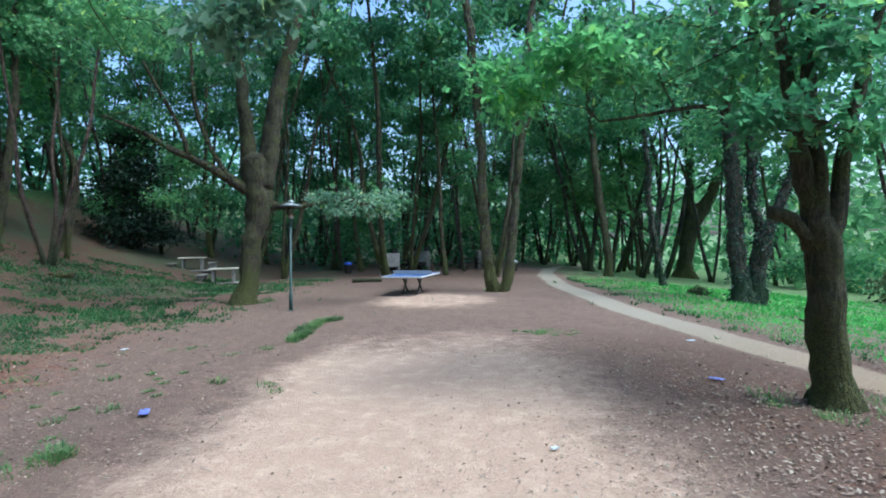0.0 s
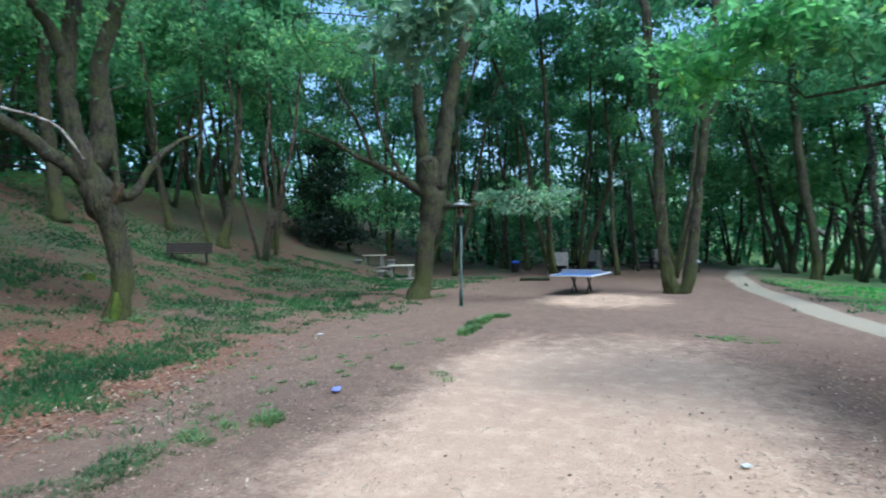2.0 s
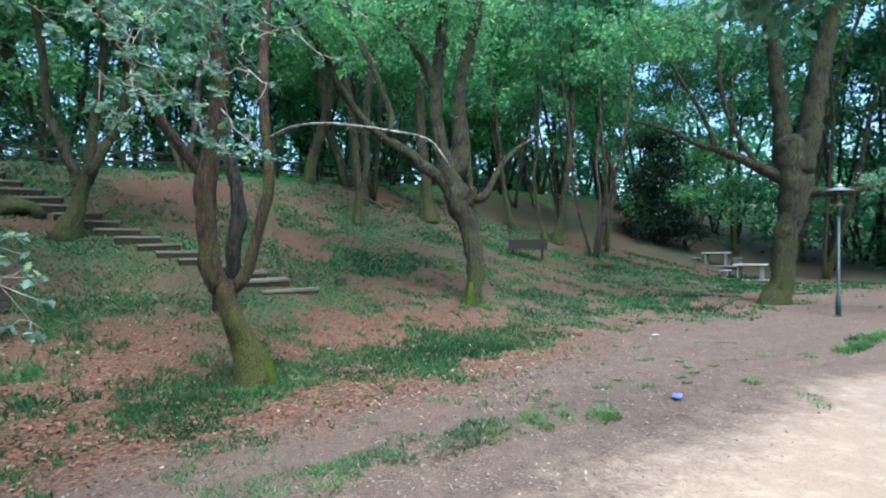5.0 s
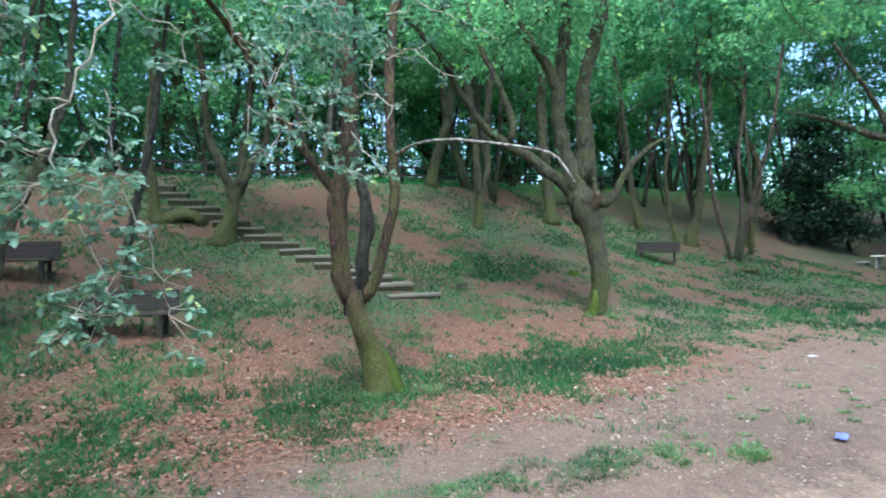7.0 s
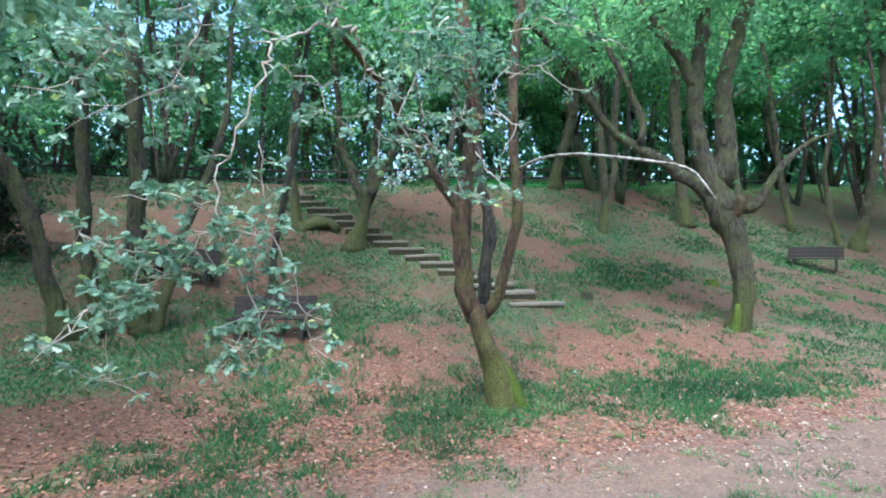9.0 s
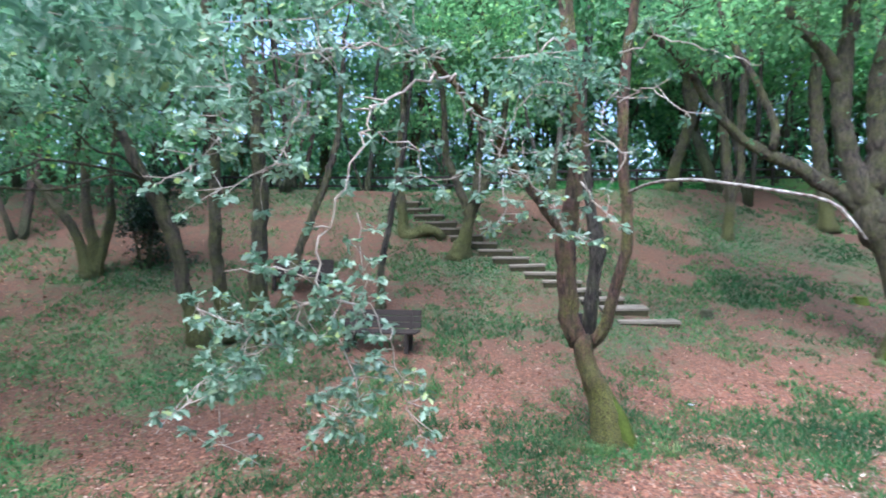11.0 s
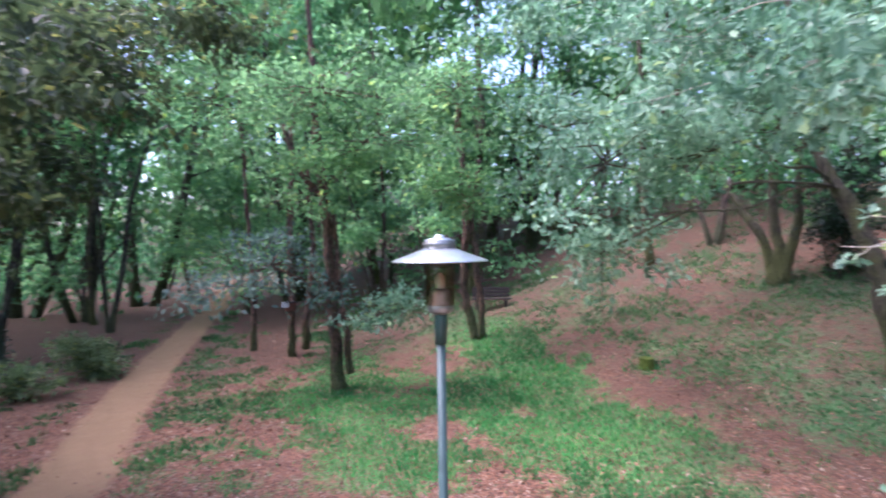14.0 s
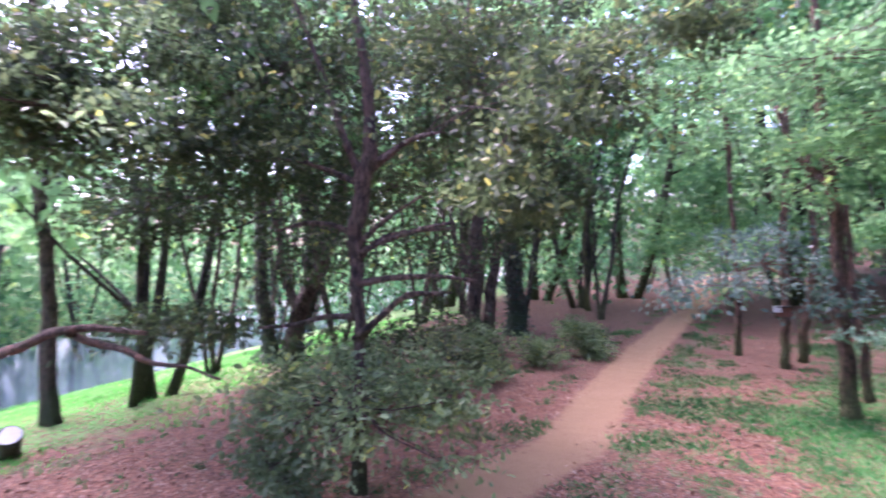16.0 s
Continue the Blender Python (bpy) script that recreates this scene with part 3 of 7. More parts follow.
class Tree:
    """A tree built of limbs, twigs and leaves; places are in the world."""

    def __init__(self, name, label, base, kind="oak", leaf="oak", seed=None, lobed=False):
        self.rng = np.random.RandomState(abs(hash((round(base[0] * 100), round(base[1] * 100)))) % 99991 if seed is None else seed)
        z = float(ground_z(*base)) - 0.03
        self.base = np.array([base[0], base[1], z])
        self.kind, self.leaf, self.lobed = kind, leaf, lobed
        self.name = name
        self.top = empty(name, Matrix.Translation(self.base), label, "tree")
        self.limbs, self.lines, self.leaves, self.nodes = [], [], [], []

    def limb(self, *pts, rough=0.18, step=0.16, sides=0, mat=None):
        line = smooth_line(pts, step)
        k = len(line)
        wob = np.cumsum(self.rng.normal(0, 0.02, (k, 3)), 0)
        wob -= np.linspace(0, 1, k)[:, None] * wob[-1]
        line[:, :3] += wob * np.minimum(1, line[:, 3:4] * 8)
        first = not self.limbs
        line[:, 3] *= 0.88
        r0 = line[0, 3]
        line[:, :3] -= self.base
        if first:
            line[0, 2] = min(line[0, 2], -0.12)
        if first:
            e, g = line[-1].copy(), line[-1, :3] - line[-2, :3]
            g = g / np.linalg.norm(g) * e[3]
            line = np.vstack([line, [*(e[:3] + g * 0.45), e[3] * 0.86], [*(e[:3] + g * 0.8), e[3] * 0.5]])
        v, f, cap = tube(line, sides or (14 if r0 > 0.12 else 8 if r0 > 0.04 else 6), self.rng, rough)
        if first:
            ang = np.arctan2(v[:, 1] - line[0, 1], v[:, 0] - line[0, 0])
            flare = np.exp(-np.maximum(v[:, 2], 0) / 0.22) * (0.12 + 0.28 * np.maximum(0, np.sin(ang * 5 + r0 * 40)))
            v[:, :2] += (v[:, :2] - line[0, :2]) * flare[:, None]
        me = raw_mesh("trunk" if first else "limb", v, [f, cap], mat or BARK[self.kind], True)
        part("trunk" if first else "limb", me, None, self.top)
        self.limbs.append(line)
        self.nodes.append(line)
        return line

    def twig(self, pts, r, n, size, spread, leaf=None):
        """A thin bare twig with n leaves along its outer part."""
        p = np.array(pts, float) - self.base
        line = smooth_line(np.hstack([p, np.linspace(r, r * 0.35, len(p))[:, None]]), 0.08)
        line[1:-1, :3] += self.rng.normal(0, 0.02, (len(line) - 2, 3))
        self.lines.append(line)
        t = self.rng.rand(n) ** 0.7 * (len(line) - 1)
        i = t.astype(int)
        c = line[i, :3]
        # leaves sit in tufts on short side shoots
        tufts = max(2, n // 10)
        ti = self.rng.randint(0, tufts, n)
        tt = self.rng.rand(tufts) ** 0.8 * (len(line) - 1)
        off = self.rng.normal(0, 0.8, (tufts, 3)) * spread * [1, 1, 0.8]
        origin = line[tt.astype(int), :3]
        for a, b in zip(origin, origin + off):
            mid = (a + b) / 2 + self.rng.normal(0, 0.01, 3)
            self.lines.append(np.hstack([np.array([a, mid, b]), np.array([[r * 0.55], [r * 0.42], [r * 0.3]])]))
        c = origin[ti] + off[ti] + self.rng.normal(0, 0.013, (n, 3)) * (size / 0.075)
        spin = self.rng.rand(n) * 6.283
        out = off[ti] / (np.linalg.norm(off[ti], axis=1)[:, None] + 1e-6) * 0.35 + np.stack([np.cos(spin), np.sin(spin), np.full(n, -0.3)], -1)
        self.leaves.append((leaf, c, np.full(n, size) * (0.7 + 0.6 * self.rng.rand(n)), out))

    def mass(self, centre, radii, n, size, shoots=4, leaf=None):
        """Leaves in tufts through a rounded mass, on twigs that come from the nearest limb."""
        rng = self.rng
        c = np.array(centre, float) - self.base
        rad = np.array([max(radii[0], radii[1]) * 0.95, max(radii[0], radii[1]) * 0.85, radii[2]])
        tufts = max(6, n // 9)
        q = rng.normal(0, 1, (tufts, 3))
        q /= np.linalg.norm(q, axis=1)[:, None]
        q *= 0.15 + 0.95 * rng.rand(tufts, 1) ** 0.6 * (0.75 + 0.35 * np.sin(q[:, :1] * 4 + rng.rand() * 6) * np.sin(q[:, 1:2] * 5 + rng.rand() * 6))
        q[:, 2] += 0.15 * np.sin(q[:, 0] * 5 + rng.rand() * 6) - 0.25 * (q[:, 0] ** 2 + q[:, 1] ** 2)
        nh = max(5, tufts // 9)
        hubs = c + q[:nh] * rad
        places = hubs[rng.randint(0, nh, tufts)] + rng.normal(0, 1, (tufts, 3)) * rad * [0.2, 0.2, 0.11]
        if self.nodes:
            stems = np.vstack(self.nodes)
            near = stems[np.linalg.norm(stems[:, :3] - c, axis=1).argmin()]
            start, r0 = near[:3], min(near[3] * 0.5, 0.03)
        else:
            start, r0 = c - [0, 0, rad[2]], 0.02
        # a main bough to the mass, then boughs to groups of tufts, then shoots
        gap = np.linalg.norm(start - c)
        if gap > 0.3:
            way = np.array([start + (c - start) * f + rng.normal(0, 0.055, 3) * gap + [0, 0, 0.3 * gap * f * (1 - f)] for f in (0.22, 0.45, 0.7)])
            self.lines.append(smooth_line(np.hstack([np.vstack([start, way, c]), r0 * np.array([[1.0], [0.9], [0.8], [0.65], [0.5]])]), 0.2))
        for hb in hubs:
            mid = (hb + c) / 2 + rng.normal(0, 0.08, 3) * rad
            self.lines.append(np.hstack([np.array([c, mid, hb]), np.array([[r0 * 0.5], [r0 * 0.38], [r0 * 0.25]])]))
        pick = np.linalg.norm(places[:, None] - hubs[None], axis=2).argmin(1)
        for i in range(0, tufts, shoots):
            hb = hubs[pick[i]]
            mid = (hb + places[i]) / 2 + rng.normal(0, 0.05, 3) * rad
            self.lines.append(np.hstack([np.array([hb, mid, places[i]]), np.array([[r0 * 0.22], [r0 * 0.16], [0.003]])]))
        ti = rng.randint(0, tufts, n)
        spread = size * 1.5
        pos = places[ti] + rng.normal(0, 1, (n, 3)) * spread * [1, 1, 0.45]
        out = (places[ti] - c) / rad * 0.6 + rng.normal(0, 0.6, (n, 3)) + [0, 0, -0.2]
        self.leaves.append((leaf, pos, size * (0.75 + 0.7 * rng.rand(n)), out))

    def build(self, twig_mat=None):
        if self.lines:
            vs, fs, cs, k = [], [], [], 0
            for line in self.lines:
                v, f, cap = tube(line, 5 if line[0, 3] > 0.008 else 4, self.rng, 0.1)
                vs.append(v), fs.append(f + k)
                if line[0, 3] > 0.02:
                    cs.append(cap + k)
                k += len(v)
            cs = cs or [np.zeros((0, 3), int)]
            part("branchwork", raw_mesh("branchwork", np.vstack(vs), [np.vstack(fs), np.vstack(cs)], twig_mat or BARK[self.kind], True), None, self.top)["kind"] = "stuff"
        for kind in sorted({k[0] or "" for k in self.leaves}):
            pos, size, out = (np.concatenate(x) for x in zip(*(k[1:] for k in self.leaves if (k[0] or "") == kind)))
            part("crown", leaf_mesh("crown", pos, size, out, self.rng, LEAF[kind or self.leaf], self.lobed), None, self.top)
        return self.top


def forest_tree(name, label, seed, height, girth, stems, kind, leaf, n, size, low=0.38, spread=1.0):
    """A woodland tree grown at the origin: wandering stems, limbs and a broken crown."""
    t = Tree(name, label, (0, 0), kind, leaf, seed)
    z0 = t.base[2]
    rng = np.random.RandomState(seed)
    tips = []
    for s in range(stems):
        a = rng.rand() * 6.28
        lean = (0.05 if stems == 1 else 0.16) + 0.1 * rng.rand()
        pts, x, y = [], 0.12 * math.cos(a) * (stems > 1), 0.12 * math.sin(a) * (stems > 1)
        h = height * (0.8 + 0.2 * rng.rand())
        for k in range(7):
            f = k / 6
            pts.append((x, y, z0 + f * h, girth * (1 - 0.8 * f) * (1 if s == 0 else 0.8)))
            x += math.cos(a) * lean * h / 6 + rng.normal(0, 0.14)
            y += math.sin(a) * lean * h / 6 + rng.normal(0, 0.14)
        line = t.limb(*pts, step=0.4, sides=8)
        for k in range(5 if stems == 1 else 3):
            f = low + (0.95 - low) * (k + rng.rand()) / (5 if stems == 1 else 3)
            i = int(f * (len(line) - 1))
            b = line[i, :3] + t.base
            a2, reach = rng.rand() * 6.28, (1.2 + 1.6 * rng.rand()) * spread * (1.25 - 0.6 * f)
            r = line[i, 3] * 0.5
            e = b + [math.cos(a2) * reach, math.sin(a2) * reach, reach * (0.35 + 0.5 * rng.rand())]
            m = (b + e) / 2 + rng.normal(0, 0.12, 3)
            t.limb((*b, r), (*m, r * 0.7), (*e, r * 0.35), step=0.5, sides=5)
            tips.append((e, reach))
        tips.append((line[-1, :3] + t.base, 1.6 * spread))
    for e, reach in tips:
        rad = (0.75 + 0.5 * rng.rand()) * (0.9 + 0.25 * reach) * spread
        t.mass(tuple(e + rng.normal(0, 0.2, 3)), (rad, rad, rad * (0.6 + 0.3 * rng.rand())), n // len(tips), size, 12)
    return t.build()


# ---- ground ----
def build_ground():
    rings = np.concatenate([np.linspace(0.0, 30, 150), 30 * np.exp(np.linspace(0.03, 3.6, 60))])
    ang = np.linspace(0, 2 * np.pi, 300, endpoint=False)
    cx, cy = -3.0, 3.0
    x = cx + rings[1:, None] * np.cos(ang)
    y = cy + rings[1:, None] * np.sin(ang)
    x, y = np.append(x.ravel(), cx), np.append(y.ravel(), cy)
    z = ground_z(x, y) + 0.035 * fractal(x, y, 8) * np.clip(1 - covers(x, y)[0], 0, 1) + 0.014 * fractal(x * 4, y * 4, 9) + 0.012 * fractal(x * 9, y * 9, 10) * covers(x, y)[3]
    n, m = len(rings) - 1, len(ang)
    i, j = np.arange(n - 1)[:, None] * m, np.arange(m)[None, :]
    k = (j + 1) % m
    f = np.stack([i + j, i + m + j, i + m + k, i + k], -1).reshape(-1, 4)
    tri = np.stack([np.full(m, n * m), j[0], k[0]], -1)
    me = raw_mesh("ground", np.stack([x, y, z], -1), [f, tri], ground_material(), True)
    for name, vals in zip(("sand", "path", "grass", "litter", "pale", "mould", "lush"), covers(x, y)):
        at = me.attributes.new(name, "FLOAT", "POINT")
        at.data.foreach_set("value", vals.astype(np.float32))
    ob = new("ground", me)
    return tagged(ob, "trodden park earth with sand, fallen leaves and grass", "ground", kind="structure")


build_ground()


def build_water():
    m, nt, out = material("pond_water")
    w = coords(nt)
    surface(nt, out, (0.03, 0.05, 0.06), 0.12, noisef(nt, 2.0, 3, 0.5, w), 0.15, 0.03)
    bm = block((60, 0, -3.1), (84, 400, 0.2), None, 0)
    ob = part("water", bm, m, None)
    tagged(ob, "still pond water reflecting the pale sky", "water", kind="structure")


build_water()

# ---- the trees that stand near ----
near_oak = Tree("oak_tree", "young forked oak with reddish bark and a mossy green foot", (-7.82, 2.64), "young")
near_oak.limb((-7.90, 2.57, -0.09, 0.295), (-7.93, 2.47, 0.46, 0.239), (-7.96, 2.36, 0.81, 0.201), (-7.99, 2.27, 1.08, 0.174), (-8.00, 2.24, 1.37, 0.187))
near_oak.limb((-8.01, 2.20, 1.32, 0.143), (-8.04, 2.07, 1.70, 0.143), (-8.06, 2.00, 2.25, 0.139), (-8.05, 2.05, 2.79, 0.145), (-8.03, 2.14, 3.20, 0.127), (-8.01, 2.18, 3.88, 0.115), (-8.03, 2.11, 4.56, 0.112), (-8.05, 2.07, 5.24, 0.112), (-8.06, 2.00, 5.91, 0.105), (-8.08, 1.94, 6.66, 0.087), (-8.09, 1.88, 7.53, 0.061), (-8.11, 1.78, 8.60, 0.030))
near_oak.limb((-8.05, 2.04, 2.85, 0.116), (-8.06, 1.81, 3.16, 0.094), (-8.05, 1.61, 3.39, 0.088), (-7.99, 1.34, 3.77, 0.076), (-7.92, 1.14, 4.03, 0.066), (-7.29, 0.88, 4.33, 0.056), (-6.57, 0.47, 4.55, 0.043), (-5.84, 0.15, 4.65, 0.032), (-5.27, -0.06, 4.74, 0.023))
near_oak.limb((-7.98, 2.31, 1.34, 0.125), (-7.90, 2.55, 1.69, 0.103), (-7.88, 2.62, 2.10, 0.090), (-7.84, 2.73, 2.51, 0.089), (-7.82, 2.79, 2.92, 0.093), (-7.83, 2.77, 3.46, 0.087), (-7.85, 2.72, 4.01, 0.087), (-7.84, 2.73, 4.55, 0.089), (-7.85, 2.72, 5.03, 0.093), (-7.82, 2.80, 5.57, 0.080), (-7.78, 2.89, 6.04, 0.068), (-7.75, 2.98, 6.92, 0.052), (-7.72, 3.06, 7.93, 0.031))
near_oak.limb((-8.08, 2.34, 1.45, 0.105), (-8.07, 2.36, 2.10, 0.108), (-8.06, 2.39, 2.66, 0.108), (-8.06, 2.39, 3.00, 0.094), (-8.07, 2.36, 3.24, 0.071), mat=BARK["grey"])
near_oak.limb((-7.80, 2.83, 3.52, 0.034), (-7.25, 2.92, 3.58, 0.026), (-6.67, 3.15, 3.55, 0.024), (-5.98, 3.41, 3.40, 0.022), (-5.38, 3.69, 3.24, 0.019), (-5.15, 3.80, 3.11, 0.017), (-5.01, 3.93, 2.83, 0.013), mat=LICHEN)
near_oak.limb((-7.90, 2.40, 0.80, 0.10), (-7.85, 2.58, 0.45, 0.15), (-7.81, 2.74, 0.10, 0.17), (-7.78, 2.90, -0.25, 0.14), mat=MOSS)
grey_stem = Tree("slim_tree", "slim grey-barked tree behind the forked oak", (-12.47, 3.55), "grey")
grey_stem.limb((-12.47, 3.55, 0.56, 0.175), (-12.45, 3.67, 1.44, 0.148), (-12.43, 3.78, 2.78, 0.121), (-12.48, 3.61, 3.99, 0.121), (-12.52, 3.50, 5.74, 0.107), (-12.50, 3.66, 7.62, 0.094), (-12.54, 3.57, 9.77, 0.067))
big_oak = Tree("oak_tree", "old leaning oak with cracked bark and mossy foot", (-11.13, 9.42), "oak")
big_oak.limb((-11.15, 9.41, 0.20, 0.353), (-11.10, 9.46, 0.65, 0.311), (-11.06, 9.50, 1.25, 0.297), (-11.11, 9.45, 1.84, 0.304), (-11.18, 9.37, 2.44, 0.339), (-11.25, 9.28, 2.97, 0.430), (-11.30, 9.22, 3.35, 0.430))
big_oak.limb((-11.29, 9.24, 3.07, 0.366), (-11.43, 9.07, 3.87, 0.333), (-11.51, 8.96, 4.57, 0.278), (-11.55, 8.91, 5.26, 0.253), (-11.58, 8.88, 6.06, 0.233), (-11.53, 8.93, 7.19, 0.209), (-11.49, 8.99, 8.32, 0.183), (-11.51, 8.96, 9.69, 0.154), (-11.57, 8.89, 11.29, 0.115), (-11.65, 8.78, 13.15, 0.063))
big_oak.limb((-11.33, 9.19, 3.75, 0.290), (-11.25, 9.28, 4.53, 0.243), (-11.23, 9.30, 6.00, 0.186), (-11.06, 9.50, 7.08, 0.163), (-10.88, 9.71, 7.92, 0.142), (-10.71, 9.90, 9.08, 0.118), (-10.52, 10.09, 10.43, 0.081), (-10.38, 10.24, 11.76, 0.045))
big_oak.limb((-11.62, 8.82, 6.12, 0.154), (-11.83, 8.54, 6.91, 0.146), (-12.08, 8.18, 7.60, 0.138), (-12.33, 7.81, 8.47, 0.125), (-12.50, 7.54, 9.51, 0.111), (-12.64, 7.30, 10.96, 0.076))
big_oak.limb((-11.26, 9.26, 3.12, 0.203), (-11.47, 8.85, 3.65, 0.206), (-11.62, 8.40, 4.02, 0.179), (-11.72, 7.82, 4.44, 0.149), (-11.85, 6.88, 4.98, 0.121), (-11.81, 6.13, 5.70, 0.103), (-11.63, 5.58, 6.46, 0.091), (-11.52, 4.85, 7.08, 0.081), (-11.41, 4.33, 7.48, 0.070), (-11.31, 3.72, 8.14, 0.055), (-11.13, 3.27, 8.76, 0.033))
big_oak.limb((-11.80, 7.42, 4.76, 0.090), (-11.78, 7.46, 5.22, 0.086), (-11.94, 7.21, 6.15, 0.077), (-12.10, 6.93, 6.85, 0.073), (-12.26, 6.65, 7.67, 0.061), (-12.36, 6.46, 8.60, 0.041))
big_oak.limb((-11.13, 9.42, 3.19, 0.161), (-10.81, 9.63, 3.15, 0.129), (-10.67, 9.78, 3.45, 0.100), (-10.49, 9.98, 3.90, 0.081), (-10.28, 10.33, 4.38, 0.063), (-10.10, 10.64, 4.65, 0.044), (-9.91, 10.95, 4.73, 0.026))
big_oak.limb((-11.08, 9.32, 2.96, 0.137), (-10.86, 9.36, 3.24, 0.135), (-10.79, 9.36, 3.44, 0.114), mat=BARK["young"])
big_oak.limb((-10.96, 9.36, 0.95, 0.06), (-10.925, 9.31, 0.65, 0.12), (-10.95, 9.24, 0.25, 0.15), (-10.93, 9.22, 0.05, 0.16), mat=MOSS)
table_oak = Tree("oak_tree", "stout mossy oak forking above the picnic ground", (-6.97, 18.58), "oak")
table_oak.limb((-7.08, 18.55, -0.22, 0.569), (-6.93, 18.60, 0.70, 0.450), (-6.81, 18.65, 1.45, 0.421), (-6.66, 18.70, 2.36, 0.435), (-6.59, 18.72, 3.26, 0.577), (-6.58, 18.73, 4.02, 0.638), (-6.59, 18.72, 4.70, 0.636))
table_oak.limb((-6.74, 18.67, 4.01, 0.407), (-6.96, 18.59, 5.21, 0.319), (-7.06, 18.55, 6.69, 0.270), (-7.13, 18.53, 7.73, 0.241), (-7.25, 18.48, 8.60, 0.213), (-7.49, 18.38, 9.75, 0.180), (-7.66, 18.31, 10.89, 0.149), (-7.88, 18.22, 12.44, 0.108), (-8.03, 18.15, 14.28, 0.060))
table_oak.limb((-6.40, 18.79, 4.02, 0.443), (-6.18, 18.86, 5.24, 0.385), (-5.99, 18.93, 6.61, 0.362), (-5.79, 18.99, 7.69, 0.325), (-5.49, 19.08, 8.93, 0.285), (-5.11, 19.18, 10.04, 0.240), (-4.78, 19.27, 11.14, 0.214), (-4.42, 19.35, 12.56, 0.172), (-4.01, 19.44, 14.61, 0.092))
table_oak.limb((-6.79, 18.60, 3.93, 0.291), (-7.38, 18.05, 4.37, 0.210), (-7.86, 17.52, 4.70, 0.169), (-8.35, 17.07, 4.94, 0.139), (-8.79, 16.62, 5.24, 0.109), (-9.20, 16.17, 5.51, 0.082), (-9.57, 15.71, 5.67, 0.056), (-9.82, 15.32, 5.71, 0.032))
table_oak.limb((-8.18, 17.15, 4.87, 0.097), (-8.39, 17.05, 5.65, 0.077), (-8.71, 16.89, 6.44, 0.067), (-9.06, 16.70, 7.13, 0.060), (-9.26, 16.59, 7.70, 0.042))
table_oak.limb((-7.34, 17.96, 4.35, 0.097), (-7.82, 17.76, 5.36, 0.087), (-8.10, 17.63, 6.34, 0.079), (-8.19, 17.58, 7.46, 0.066), (-8.23, 17.57, 8.58, 0.045))
table_oak.limb((-6.19, 18.81, 3.29, 0.163), (-5.25, 18.68, 3.21, 0.106), (-4.32, 18.60, 3.37, 0.090), (-3.42, 18.59, 3.48, 0.075), (-2.51, 18.53, 3.27, 0.052), (-2.06, 18.49, 3.03, 0.038))
path_oak = Tree("oak_tree", "thick pollarded oak with mossy trunk and a cut stub", (4.64, 6.52), "oak")
path_oak.limb((4.64, 6.52, -0.17, 0.302), (4.63, 6.53, 0.20, 0.241), (4.62, 6.53, 0.75, 0.217), (4.56, 6.55, 1.58, 0.205), (4.50, 6.55, 2.13, 0.199))
path_oak.limb((4.46, 6.55, 1.96, 0.108), (4.19, 6.55, 2.21, 0.108), (3.93, 6.55, 2.30, 0.091))
path_oak.limb((4.46, 6.55, 1.85, 0.133), (4.35, 6.56, 2.33, 0.127), (4.24, 6.57, 3.09, 0.103), (4.12, 6.58, 4.05, 0.078), (3.96, 6.59, 5.22, 0.061), (3.84, 6.61, 6.25, 0.036))
path_oak.limb((4.53, 6.55, 1.78, 0.163), (4.51, 6.56, 2.40, 0.151), (4.48, 6.57, 3.36, 0.121), (4.57, 6.59, 4.53, 0.108), (4.62, 6.60, 5.69, 0.072), (4.74, 6.62, 6.79, 0.042))
path_oak.limb((4.57, 6.55, 1.85, 0.127), (4.70, 6.56, 2.33, 0.108), (4.88, 6.57, 3.22, 0.078), (5.11, 6.58, 4.04, 0.061), (5.38, 6.60, 4.86, 0.048), (5.75, 6.61, 5.68, 0.030))
path_oak.limb((4.21, 6.57, 3.30, 0.042), (3.83, 6.87, 3.58, 0.038), (3.35, 7.07, 3.71, 0.033), (2.72, 7.16, 3.63, 0.026), (2.05, 7.16, 3.56, 0.019))
twin_oak = Tree("oak_tree", "twin-stemmed oak standing beyond the table", (2.09, 21.72), "oak")
twin_oak.limb((1.95, 21.72, -0.14, 0.297), (1.74, 21.74, 1.01, 0.206), (1.52, 21.76, 3.07, 0.194), (1.40, 21.80, 6.04, 0.171), (1.14, 21.84, 9.01, 0.183), (0.84, 21.88, 11.76, 0.137), (0.42, 21.92, 14.51, 0.069))
twin_oak.limb((2.27, 21.72, -0.14, 0.297), (2.49, 21.74, 1.00, 0.229), (2.73, 21.77, 3.05, 0.206), (3.00, 21.81, 6.02, 0.183), (3.20, 21.86, 8.98, 0.183), (3.58, 21.90, 11.72, 0.137), (4.19, 21.94, 14.46, 0.069))
ivy_oak = Tree("oak_tree", "ivy-wrapped oak at the edge of the meadow", (10.02, 18.03), "ivy")
ivy_oak.limb((9.92, 18.03, -0.36, 0.568), (9.84, 18.04, 0.49, 0.303), (9.71, 18.07, 2.39, 0.265), (9.52, 18.10, 4.85, 0.246), (9.27, 18.14, 7.69, 0.189), (9.06, 18.17, 10.35, 0.133), (8.87, 18.21, 12.81, 0.076))
ivy_oak.limb((10.30, 18.03, -0.37, 0.416), (10.50, 18.05, 0.86, 0.284), (10.61, 18.06, 1.81, 0.284), (11.04, 18.08, 2.75, 0.189), (11.59, 18.10, 4.25, 0.151), (12.19, 18.14, 6.52, 0.114))
